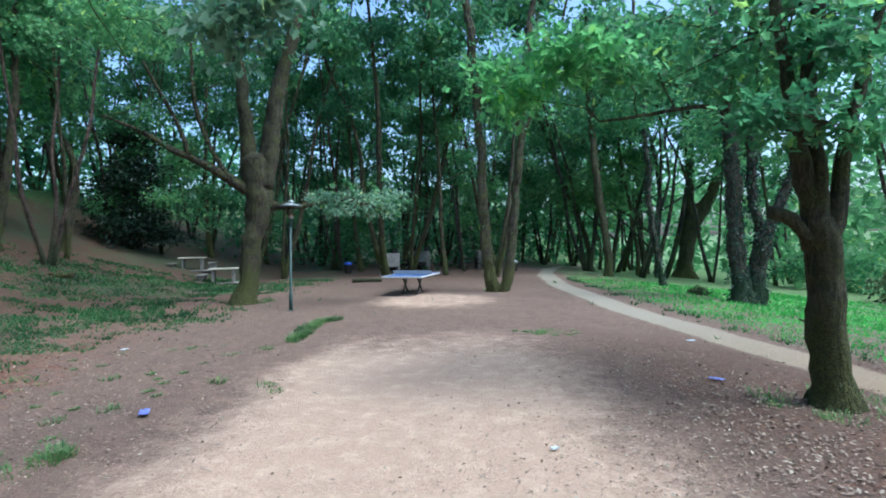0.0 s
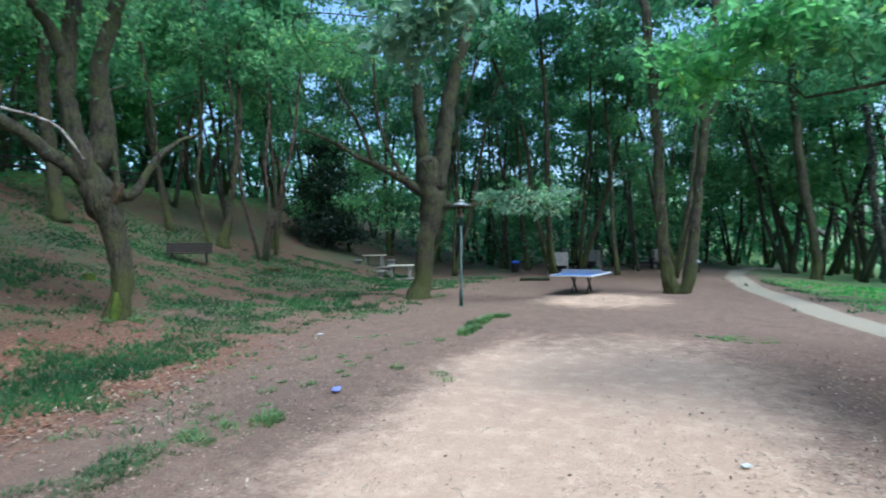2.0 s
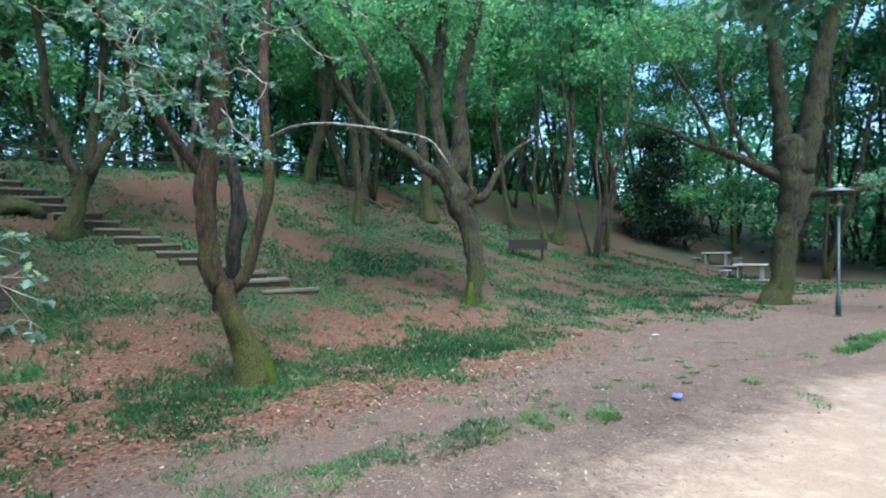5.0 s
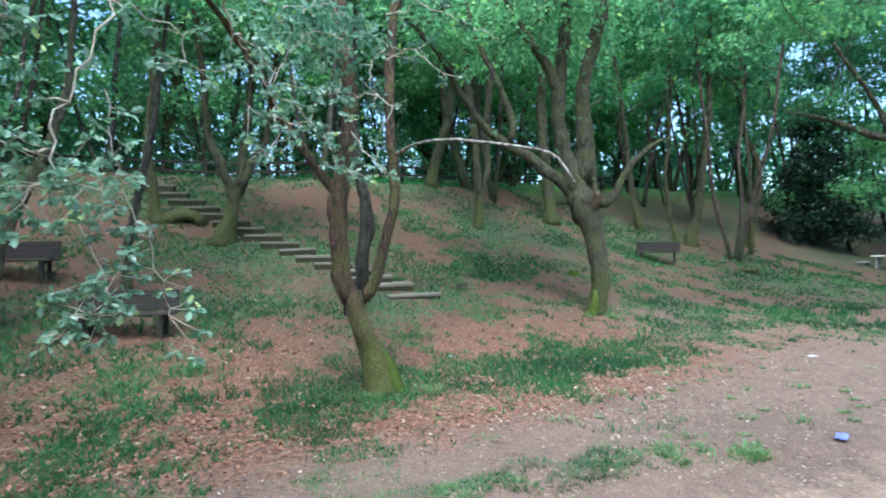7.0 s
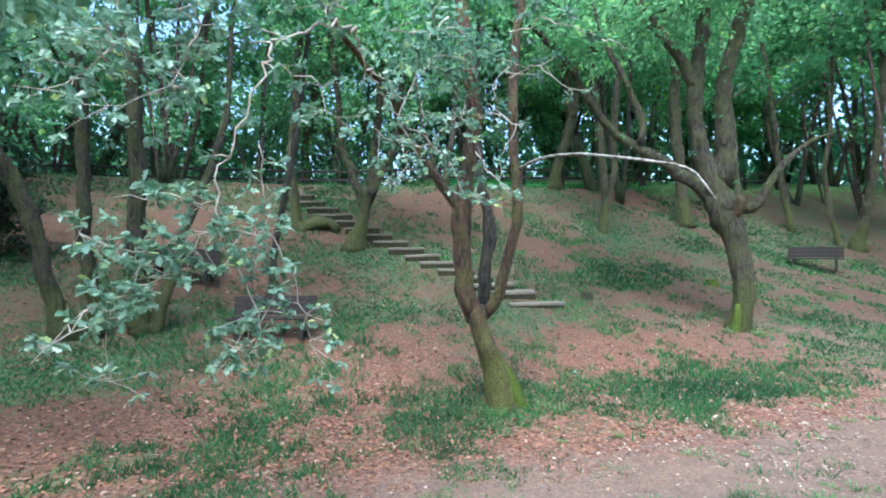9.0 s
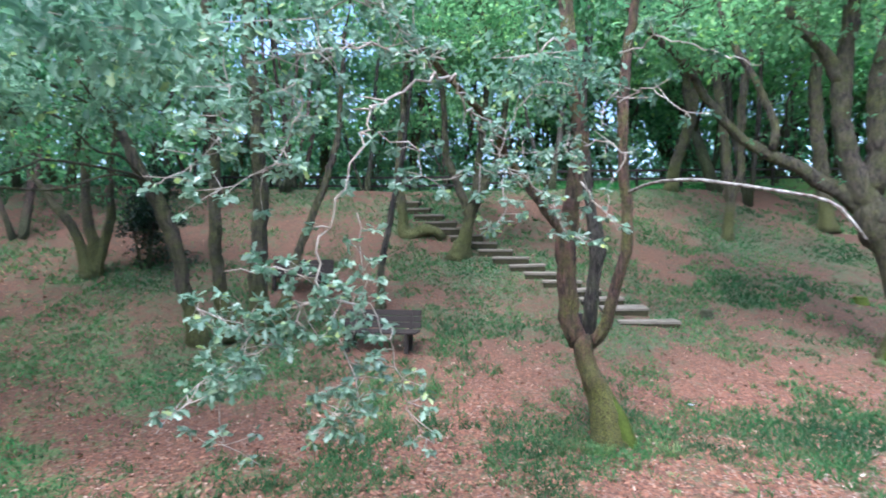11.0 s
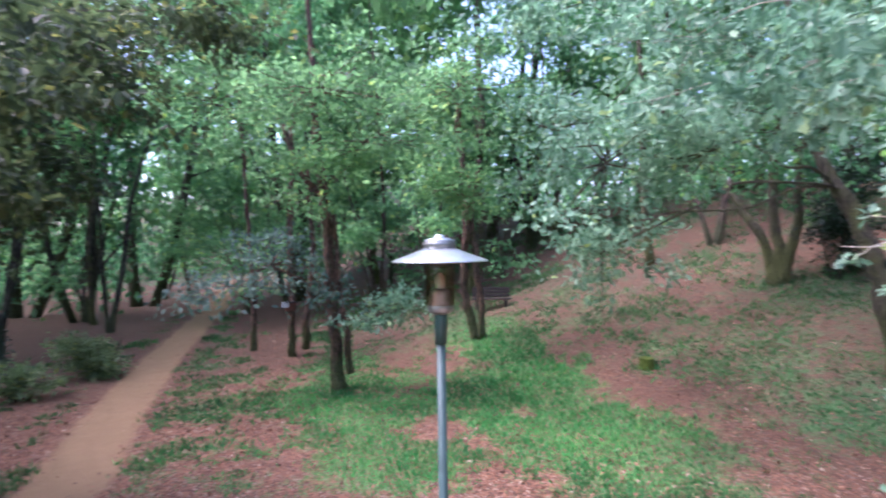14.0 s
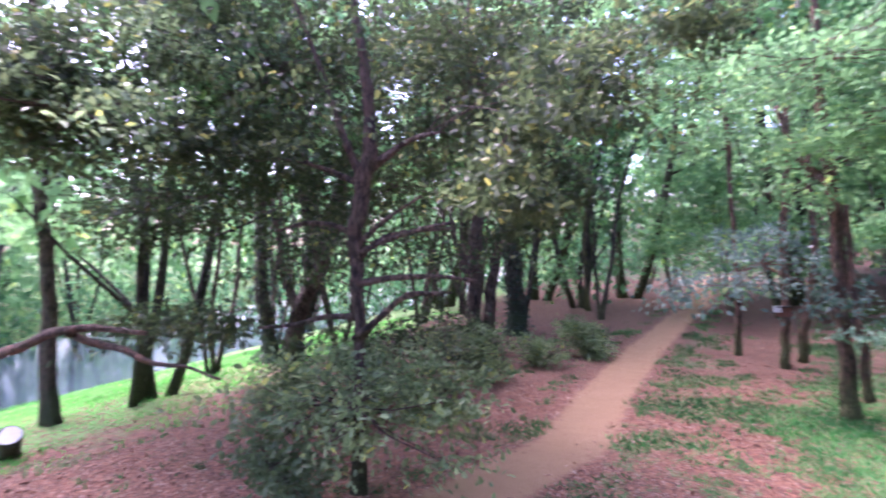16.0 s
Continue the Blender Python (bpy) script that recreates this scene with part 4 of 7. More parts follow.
ivy_oak.limb((10.57, 18.06, 1.62, 0.151), (10.26, 18.09, 3.70, 0.151), (10.20, 18.12, 6.17, 0.133), (10.42, 18.16, 8.81, 0.095))
bulge_oak = Tree("oak_tree", "old oak with a swollen burred trunk", (17.14, 38.90), "oak")
bulge_oak.limb((17.14, 38.90, -1.07, 0.898), (17.24, 38.92, 0.03, 0.572), (17.38, 38.94, 1.25, 0.531), (17.52, 38.96, 2.68, 0.694), (18.23, 38.97, 3.69, 0.572), (19.36, 39.01, 5.72, 0.368), (20.14, 39.06, 8.97, 0.286), (21.01, 39.12, 13.04, 0.204))
bulge_oak.limb((17.52, 38.96, 2.68, 0.408), (17.72, 39.00, 5.74, 0.286), (17.49, 39.05, 9.42, 0.204), (16.94, 39.12, 14.33, 0.163))
thin_ivy = Tree("slim_tree", "thin ivy-covered leaning tree", (9.96, 24.65), "ivy")
thin_ivy.limb((9.95, 24.65, -0.32, 0.155), (9.72, 24.68, 1.54, 0.155), (9.37, 24.71, 3.88, 0.155), (9.09, 24.74, 6.21, 0.129), (8.80, 24.79, 9.84, 0.104), (8.71, 24.83, 12.95, 0.078))
lean_a = Tree("oak_tree", "leaning mossy oak beside the path", (10.81, 40.36), "oak")
lean_a.limb((10.85, 40.36, -0.46, 0.339), (10.42, 40.39, 1.75, 0.254), (9.48, 40.42, 4.31, 0.254), (8.37, 40.46, 7.29, 0.212), (6.95, 40.51, 11.55, 0.170), (6.16, 40.56, 15.80, 0.127))
lean_b = Tree("oak_tree", "leaning mossy oak beside the path", (9.35, 31.26), "oak")
lean_b.limb((9.42, 31.25, -0.25, 0.296), (9.28, 31.28, 1.79, 0.263), (8.92, 31.32, 4.42, 0.263), (8.57, 31.36, 7.38, 0.230), (8.52, 31.41, 11.00, 0.197), (8.25, 31.47, 15.27, 0.131))
step_oak = Tree("oak_tree", "many-stemmed mossy oak beside the steps", (-18.09, 0.84), "oak")
step_oak.limb((-18.09, 0.84, 2.23, 0.371), (-18.02, 1.18, 3.27, 0.223), (-17.97, 1.47, 4.19, 0.223))
step_oak.limb((-17.97, 1.47, 4.10, 0.185), (-17.83, 2.12, 5.29, 0.130), (-17.78, 2.42, 7.14, 0.111), (-17.73, 2.73, 9.36, 0.093), (-17.66, 3.13, 11.95, 0.074))
step_oak.limb((-17.97, 1.47, 4.10, 0.167), (-17.94, 1.68, 6.04, 0.148), (-17.92, 1.81, 8.26, 0.111), (-17.95, 1.75, 10.49, 0.093), (-18.02, 1.51, 12.72, 0.056))
step_oak.limb((-18.01, 1.28, 3.73, 0.148), (-18.11, 0.85, 4.94, 0.148), (-18.19, 0.50, 6.06, 0.111), (-18.24, 0.36, 8.29, 0.093), (-18.33, 0.03, 10.52, 0.074), (-18.37, -0.12, 12.37, 0.056))
creep_oak = Tree("oak_tree", "mossy oak with a stem lying along the slope", (-19.89, -0.78), "oak")
creep_oak.limb((-19.62, 0.45, 3.19, 0.160), (-19.76, -0.19, 3.24, 0.220), (-19.89, -0.78, 3.06, 0.240), (-19.94, -1.02, 3.97, 0.180), (-19.99, -1.19, 5.37, 0.160), (-19.94, -0.91, 7.57, 0.140), (-19.91, -0.67, 9.97, 0.120), (-19.90, -0.53, 12.77, 0.080))
lean_post = Tree("slim_tree", "thin dark stem leaning behind the bench", (-14.33, -1.34), "grey")
lean_post.limb((-14.33, -1.34, 1.05, 0.128), (-14.31, -1.21, 2.24, 0.099), (-14.28, -1.03, 3.38, 0.085), (-14.24, -0.80, 4.51, 0.071), (-14.20, -0.57, 6.07, 0.057), (-14.16, -0.34, 7.77, 0.043))
bench_clump = Tree("oak_tree", "clump of mossy oak stems beside the bench", (-12.11, -4.09), "oak")
bench_clump.limb((-11.84, -4.90, 0.74, 0.237), (-11.79, -5.08, 1.79, 0.171), (-11.73, -5.32, 2.98, 0.158), (-11.63, -5.62, 3.77, 0.158), (-11.50, -6.04, 4.83, 0.118), (-11.31, -6.65, 6.02, 0.079), (-11.07, -7.39, 7.35, 0.053))
bench_clump.limb((-12.02, -4.37, 0.73, 0.237), (-12.00, -4.48, 2.31, 0.171), (-12.04, -4.43, 4.28, 0.158), (-12.00, -4.62, 7.04, 0.131), (-11.98, -4.75, 9.41, 0.105), (-11.97, -4.85, 11.25, 0.066))
bench_clump.limb((-12.24, -3.72, 0.65, 0.316), (-12.24, -3.76, 2.43, 0.224), (-12.29, -3.68, 4.66, 0.197), (-12.29, -3.77, 7.56, 0.158), (-12.30, -3.81, 9.66, 0.118), (-12.31, -3.85, 11.50, 0.079))
bench_clump.limb((-12.31, -3.50, 0.65, 0.210), (-12.44, -3.14, 2.02, 0.118), (-12.56, -2.82, 3.07, 0.105), (-12.73, -2.37, 4.51, 0.092), (-12.86, -2.04, 6.21, 0.066), (-12.92, -1.90, 7.79, 0.053))
dark_multi = Tree("oak_tree", "low spreading many-stemmed oak on the leafy slope", (-14.87, -9.14), "oak")
dark_multi.limb((-14.88, -9.11, 1.97, 0.281), (-14.82, -9.30, 2.85, 0.158), (-14.70, -9.71, 3.74, 0.123), (-14.52, -10.28, 4.80, 0.088), (-14.31, -10.93, 6.04, 0.070))
dark_multi.limb((-14.90, -9.04, 2.00, 0.246), (-14.91, -9.05, 3.02, 0.158), (-14.85, -9.28, 4.43, 0.123), (-14.93, -9.10, 6.36, 0.105), (-15.02, -8.90, 8.82, 0.088), (-15.06, -8.87, 11.45, 0.070))
dark_multi.limb((-14.92, -8.98, 2.04, 0.176), (-15.06, -8.63, 3.54, 0.105), (-15.11, -8.52, 5.30, 0.088), (-15.23, -8.25, 7.93, 0.070))
shrub_oak = Tree("oak_tree", "dark-stemmed oak rising out of a leafy shrub", (3.63, -6.29), "dark")
shrub_oak.limb((3.63, -6.29, -0.15, 0.124), (3.63, -6.30, 0.82, 0.101), (3.60, -6.31, 1.67, 0.093), (3.67, -6.30, 3.22, 0.101), (3.51, -6.37, 4.30, 0.124), (3.41, -6.41, 5.15, 0.093), (3.48, -6.39, 6.01, 0.070), (3.61, -6.34, 7.17, 0.047), (3.67, -6.33, 8.26, 0.031))
shrub_oak.limb((3.60, -6.32, 3.14, 0.047), (3.30, -6.77, 3.49, 0.032), (2.58, -7.38, 3.57, 0.025))
shrub_oak.limb((3.58, -6.33, 3.34, 0.047), (3.09, -6.21, 3.66, 0.030), (2.55, -6.21, 3.95, 0.022))
shrub_oak.limb((3.40, -6.41, 4.38, 0.062), (3.21, -6.81, 4.70, 0.048), (2.87, -7.17, 4.97, 0.033))
shrub_oak.limb((3.54, -6.34, 2.06, 0.039), (3.03, -6.22, 2.51, 0.030), (2.60, -6.18, 2.69, 0.025), (2.16, -6.25, 2.72, 0.018))
shrub_oak.limb((3.49, -6.37, 4.15, 0.070), (3.78, -6.26, 5.01, 0.054), (3.99, -6.18, 5.78, 0.039), (4.34, -6.05, 6.72, 0.031))
dark_c = Tree("oak_tree", "dark many-stemmed oak above the pond bank", (5.79, -18.06), "dark")
dark_c.limb((5.79, -18.06, -0.13, 0.421), (5.76, -18.07, 0.79, 0.337), (5.75, -18.07, 2.40, 0.316), (5.58, -18.12, 4.40, 0.295), (5.69, -18.09, 6.00, 0.253), (5.85, -18.04, 8.01, 0.210), (5.90, -18.02, 10.81, 0.147), (5.88, -18.03, 14.40, 0.084))
dark_c.limb((5.46, -18.16, -0.02, 0.274), (5.33, -18.20, 1.19, 0.211), (5.07, -18.28, 2.99, 0.189), (4.56, -18.42, 4.97, 0.165), (4.34, -18.48, 7.15, 0.134), (4.20, -18.51, 9.91, 0.093))
dark_c.limb((5.74, -18.07, 1.59, 0.147), (6.22, -17.91, 2.60, 0.126), (6.57, -17.77, 4.02, 0.105), (6.73, -17.71, 5.63, 0.084), (6.80, -17.69, 7.23, 0.063))
dark_d = Tree("oak_tree", "dark ivy-grown oak beside the earthen path", (4.74, -19.61), "ivy")
dark_d.limb((4.73, -19.62, -0.14, 0.504), (4.79, -19.60, 1.05, 0.373), (4.90, -19.57, 3.17, 0.351), (5.01, -19.54, 5.29, 0.329), (5.09, -19.52, 7.41, 0.285), (5.09, -19.52, 9.95, 0.219), (5.15, -19.50, 12.90, 0.142))
dark_d.limb((4.98, -19.55, 4.02, 0.175), (4.35, -19.71, 5.48, 0.153), (3.92, -19.80, 7.14, 0.121), (3.69, -19.85, 9.01, 0.086))
dark_e = Tree("oak_tree", "dark oak with ivy and crooked stems above the bank", (11.69, -14.22), "ivy")
dark_e.limb((11.72, -14.20, -0.50, 0.374), (11.70, -14.21, 0.34, 0.300), (11.84, -14.09, 2.21, 0.277), (11.83, -14.11, 4.07, 0.259), (11.87, -14.07, 5.93, 0.231), (11.95, -14.00, 7.77, 0.184), (11.96, -13.99, 10.35, 0.129), (12.02, -13.93, 13.65, 0.072))
dark_e.limb((11.13, -14.67, -0.46, 0.382), (11.11, -14.68, 0.48, 0.325), (10.73, -14.97, 1.78, 0.273), (10.66, -15.03, 3.49, 0.253), (10.72, -14.98, 5.20, 0.214), (10.87, -14.87, 7.47, 0.172), (10.97, -14.79, 10.10, 0.115))
dark_e.limb((10.99, -14.78, 0.75, 0.229), (10.50, -15.14, 2.15, 0.195), (10.08, -15.42, 4.06, 0.179), (9.67, -15.70, 5.59, 0.149), (9.15, -16.01, 7.53, 0.111), (8.86, -16.18, 9.86, 0.071))
shrub_oak.limb((3.44, -6.40, 4.38, 0.068), (3.05, -6.33, 4.58, 0.054), (2.67, -6.24, 4.71, 0.040), (2.29, -6.18, 4.73, 0.020))
shrub_oak.limb((3.60, -6.30, 3.22, 0.050), (3.06, -6.32, 3.40, 0.037), (2.55, -6.29, 3.54, 0.028), (2.11, -6.25, 3.60, 0.016))
shrub_oak.limb((3.60, -6.30, 2.83, 0.055), (3.07, -6.31, 2.91, 0.041), (2.50, -6.31, 2.93, 0.032), (1.85, -6.34, 2.86, 0.015))
shrub_oak.limb((3.62, -6.29, 2.06, 0.059), (3.21, -6.24, 2.35, 0.049), (2.77, -6.19, 2.67, 0.040), (2.26, -6.20, 2.70, 0.020))
shrub_oak.limb((3.57, -6.32, 3.45, 0.050), (3.95, -6.32, 3.62, 0.038), (4.38, -6.26, 3.67, 0.030), (4.74, -6.10, 3.56, 0.017))
shrub_oak.limb((3.51, -6.36, 4.15, 0.059), (4.00, -6.28, 4.40, 0.042), (4.49, -6.18, 4.58, 0.034), (5.02, -5.87, 4.54, 0.016))
shrub_oak.limb((3.60, -6.30, 2.37, 0.050), (4.03, -6.26, 2.36, 0.038), (4.52, -6.15, 2.24, 0.030), (4.96, -5.92, 2.21, 0.017))
dark_b = Tree("oak_tree", "dark oak with crooked stem above the meadow bank", (10.70, -14.12), "dark")
dark_b.limb((10.67, -14.13, -0.41, 0.291), (10.68, -14.13, 0.59, 0.291), (10.33, -14.28, 1.67, 0.254), (9.73, -14.53, 2.93, 0.218), (9.28, -14.72, 4.56, 0.182), (9.09, -14.81, 6.55, 0.145), (9.21, -14.78, 9.46, 0.109))
dark_b.limb((10.51, -14.20, 1.13, 0.164), (10.99, -14.02, 2.59, 0.127), (11.14, -13.97, 4.05, 0.109), (11.45, -13.85, 5.87, 0.091), (11.58, -13.82, 8.60, 0.073))
bank_a = Tree("slim_tree", "straight dark trunk at the meadow edge", (12.07, -7.56), "dark")
bank_a.limb((12.07, -7.56, -0.54, 0.222), (12.10, -7.56, 0.82, 0.172), (12.11, -7.56, 2.42, 0.160), (12.14, -7.56, 3.90, 0.148), (12.23, -7.53, 5.75, 0.123), (12.32, -7.51, 7.84, 0.099), (12.40, -7.49, 9.82, 0.062))
tr1 = Tree("slim_tree", "slender brown-barked tree on the grassy slope", (-3.44, -12.02), "red")
tr1.limb((-3.47, -12.00, -0.17, 0.167), (-3.41, -12.06, 1.12, 0.142), (-3.32, -12.12, 2.66, 0.129), (-3.28, -12.16, 4.34, 0.116), (-3.20, -12.23, 5.75, 0.103), (-3.15, -12.27, 7.30, 0.077), (-3.06, -12.34, 8.84, 0.051))
tr1.limb((-3.82, -11.84, 0.34, 0.116), (-3.69, -11.92, 1.37, 0.090), (-3.58, -12.00, 2.66, 0.077), (-3.49, -12.06, 3.95, 0.064))
tr1.limb((-3.32, -12.14, 4.34, 0.077), (-2.81, -12.40, 4.99, 0.064), (-2.49, -12.58, 6.02, 0.051))
tr3 = Tree("slim_tree", "slender brown-barked tree on the grassy slope", (-3.38, -16.21), "red")
tr3.limb((-3.30, -16.25, -0.20, 0.151), (-3.33, -16.26, 1.48, 0.134), (-3.25, -16.33, 3.50, 0.118), (-3.27, -16.35, 5.85, 0.101), (-3.39, -16.33, 8.03, 0.067))
tr3.limb((-3.56, -16.13, 0.17, 0.134), (-3.71, -16.07, 1.47, 0.101), (-3.85, -16.03, 3.15, 0.084), (-3.79, -16.09, 5.50, 0.067))
tr4 = Tree("slim_tree", "slender brown-barked tree on the grassy slope", (-2.27, -17.69), "red")
tr4.limb((-2.29, -17.69, -0.12, 0.106), (-2.29, -17.70, 1.05, 0.088), (-2.22, -17.76, 2.82, 0.071), (-2.15, -17.84, 5.65, 0.071), (-2.04, -17.93, 8.31, 0.053))
tr2 = Tree("slim_tree", "slender brown-barked tree on the grassy slope", (-7.93, -13.26), "red")
tr2.limb((-7.85, -13.30, 0.48, 0.145), (-7.67, -13.40, 1.64, 0.113), (-7.61, -13.45, 2.93, 0.113), (-7.70, -13.43, 4.54, 0.113), (-7.57, -13.52, 6.47, 0.097), (-7.69, -13.49, 8.56, 0.064))
tr2.limb((-8.01, -13.22, 0.51, 0.145), (-7.98, -13.25, 1.47, 0.113), (-7.87, -13.32, 2.92, 0.113), (-7.77, -13.39, 4.05, 0.097), (-8.07, -13.27, 5.66, 0.064))
tr5 = Tree("slim_tree", "slender brown-barked tree on the grassy slope", (-15.32, -21.09), "grey")
tr5.limb((-15.32, -21.09, 2.80, 0.242), (-15.30, -21.12, 4.25, 0.161), (-14.89, -21.34, 5.87, 0.134), (-14.58, -21.53, 8.30, 0.107))
tr5.limb((-15.37, -21.07, 2.86, 0.215), (-15.48, -21.04, 4.79, 0.134), (-15.76, -20.94, 6.93, 0.107), (-16.05, -20.83, 9.35, 0.081))
tr5.limb((-15.27, -21.12, 2.86, 0.188), (-15.11, -21.22, 4.53, 0.107), (-15.28, -21.17, 7.21, 0.107), (-15.22, -21.24, 9.90, 0.081))
hill_a = Tree("oak_tree", "mossy twin-stemmed oak standing on the grassy hillside", (-19.51, 10.67), "oak")
hill_a.limb((-19.51, 10.69, 2.75, 0.238), (-19.48, 10.75, 3.66, 0.190), (-19.46, 10.79, 4.75, 0.190), (-19.53, 10.66, 6.95, 0.178), (-19.68, 10.38, 9.89, 0.150), (-19.66, 10.41, 12.08, 0.134), (-19.69, 10.37, 14.81, 0.094), (-19.70, 10.33, 18.45, 0.055))
hill_a.limb((-19.45, 10.80, 4.02, 0.126), (-19.30, 11.06, 5.29, 0.126), (-19.30, 11.06, 7.47, 0.150), (-19.20, 11.25, 10.17, 0.142), (-19.09, 11.42, 11.96, 0.126), (-19.03, 11.53, 14.64, 0.094), (-18.94, 11.67, 17.67, 0.054))
hill_b = Tree("oak_tree", "dark oak with a broad mossy foot behind the leaning oak", (-21.6, 15.75), "oak")
hill_b.limb((-21.49, 15.83, 3.16, 0.463), (-21.54, 15.76, 3.84, 0.338), (-21.61, 15.66, 5.54, 0.302), (-21.74, 15.48, 8.33, 0.291), (-21.76, 15.45, 10.46, 0.264), (-21.88, 15.28, 13.25, 0.230), (-21.98, 15.14, 15.83, 0.198), (-22.06, 15.02, 20.12, 0.126))
hill_c = Tree("slim_tree", "leaning mossy tree on the bright crest of the hill", (-24.28, 10.74), "oak")
hill_c.limb((-24.24, 10.72, 5.05, 0.317), (-24.09, 11.04, 6.41, 0.250), (-23.85, 11.56, 8.36, 0.231), (-23.69, 11.89, 10.75, 0.192), (-23.86, 11.52, 12.74, 0.178), (-23.94, 11.37, 16.26, 0.125))
hill_c.limb((-23.85, 11.56, 8.36, 0.173), (-23.98, 11.29, 10.13, 0.154), (-24.20, 10.82, 11.69, 0.134), (-24.32, 10.54, 13.69, 0.118), (-24.38, 10.38, 16.77, 0.077))
hill_d = Tree("oak_tree", "dark twin-stemmed oak rising behind the hillside bench", (-19.0, 22.3), "oak")
hill_d.limb((-18.98, 22.28, 1.85, 0.315), (-18.82, 22.41, 2.82, 0.237), (-18.63, 22.57, 4.05, 0.185), (-18.44, 22.72, 5.68, 0.161), (-18.29, 22.84, 7.16, 0.140), (-18.14, 22.96, 8.76, 0.130), (-18.17, 22.94, 11.34, 0.099), (-18.05, 23.03, 14.68, 0.058))
hill_d.limb((-19.28, 22.02, 1.93, 0.183), (-19.51, 21.82, 2.57, 0.129), (-19.68, 21.67, 3.56, 0.110), (-19.80, 21.55, 5.42, 0.099), (-19.67, 21.68, 7.39, 0.093), (-19.59, 21.75, 9.63, 0.080), (-19.70, 21.65, 13.18, 0.048))
hill_e = Tree("oak_tree", "leaning dark oak beside the evergreen holly", (-18.35, 25.9), "oak")
hill_e.limb((-18.38, 25.90, 1.65, 0.247), (-18.31, 25.95, 2.50, 0.182), (-18.14, 26.06, 3.63, 0.158), (-17.92, 26.21, 4.88, 0.148), (-18.04, 26.13, 6.44, 0.140), (-18.41, 25.87, 7.63, 0.120), (-18.68, 25.68, 9.40, 0.091), (-18.85, 25.56, 11.88, 0.051))
# hanging spray
near_oak.twig([(-6.95, 1.19, 3.52), (-5.44, 0.46, 4.10), (-4.51, 0.20, 4.15), (-3.93, -0.26, 3.78), (-3.70, -0.31, 3.56), (-3.64, -0.48, 3.11), (-3.59, -0.62, 2.80)], 0.0139, 102, 0.064, 0.10)
near_oak.twig([(-3.59, -0.62, 2.80), (-3.60, -0.57, 2.54), (-3.70, -0.29, 2.43), (-3.72, -0.23, 2.27), (-3.87, -0.07, 1.75), (-3.92, 0.09, 1.49)], 0.0080, 191, 0.064, 0.10)
near_oak.twig([(-3.59, -0.62, 2.69), (-3.51, -0.85, 2.70), (-3.52, -1.15, 2.69)], 0.0054, 117, 0.064, 0.10)
near_oak.twig([(-3.60, -0.57, 2.54), (-3.54, -0.75, 2.38), (-3.47, -0.95, 2.21), (-3.29, -1.18, 2.07), (-3.12, -1.36, 1.87)], 0.0067, 338, 0.064, 0.12)
near_oak.twig([(-3.61, -0.55, 2.48), (-3.64, -0.46, 2.20), (-3.65, -0.40, 1.86), (-3.47, -0.64, 1.73)], 0.0067, 293, 0.064, 0.12)
near_oak.twig([(-3.67, -0.38, 3.04), (-3.68, -0.35, 2.69), (-3.65, -0.43, 2.20)], 0.0041, 117, 0.064, 0.10)
near_oak.twig([(-3.46, -0.98, 2.32), (-3.41, -1.12, 2.01), (-3.41, -1.12, 1.66), (-3.47, -0.93, 1.55)], 0.0041, 191, 0.064, 0.10)
near_oak.twig([(-3.38, -1.25, 2.49), (-3.44, -1.05, 2.39), (-3.52, -0.82, 2.45)], 0.0041, 175, 0.064, 0.10)
near_oak.twig([(-4.52, 0.20, 4.27), (-4.04, -0.27, 4.18), (-3.59, -0.67, 3.98), (-3.48, -0.97, 3.91)], 0.0093, 367, 0.064, 0.15)
near_oak.twig([(-3.59, -0.67, 3.98), (-3.56, -0.74, 3.49), (-3.50, -0.91, 3.29), (-3.41, -1.17, 3.12)], 0.0067, 323, 0.064, 0.13)
near_oak.twig([(-3.44, -1.10, 3.88), (-3.43, -1.10, 3.50), (-3.36, -1.30, 3.26), (-3.30, -1.50, 3.23)], 0.0067, 323, 0.064, 0.13)
near_oak.twig([(-3.72, -0.25, 3.55), (-3.80, -0.02, 3.45), (-3.82, 0.05, 3.27), (-3.91, 0.31, 3.30)], 0.0054, 87, 0.064, 0.10)
near_oak.twig([(-5.44, 0.46, 4.10), (-5.31, 0.71, 3.81), (-5.10, 0.72, 3.05), (-5.02, 0.50, 2.96)], 0.0080, 221, 0.064, 0.10)
near_oak.twig([(-5.32, 0.75, 3.57), (-5.24, 1.15, 3.27), (-5.31, 1.36, 2.90), (-5.42, 1.70, 2.81)], 0.0080, 249, 0.064, 0.10)
near_oak.twig([(-4.69, 0.09, 4.26), (-4.41, -0.10, 4.48), (-4.12, -0.35, 4.60), (-3.83, -0.60, 4.74)], 0.0107, 293, 0.064, 0.17)
near_oak.twig([(-6.48, 1.67, 4.18), (-5.88, 1.47, 3.76), (-5.15, 0.85, 3.68)], 0.0054, 191, 0.064, 0.10)
near_oak.twig([(-6.75, 1.15, 3.62), (-6.66, 0.93, 3.69), (-6.54, 0.78, 3.63), (-6.44, 0.58, 3.76)], 0.0112, 66, 0.102, 0.18)
near_oak.twig([(-6.56, 1.86, 3.95), (-6.36, 2.05, 3.98), (-6.16, 2.19, 3.77), (-6.05, 2.01, 3.45)], 0.0112, 66, 0.102, 0.18)
near_oak.twig([(-6.57, 1.82, 3.54), (-6.37, 1.97, 3.24), (-6.18, 2.12, 2.95)], 0.0112, 66, 0.102, 0.18)
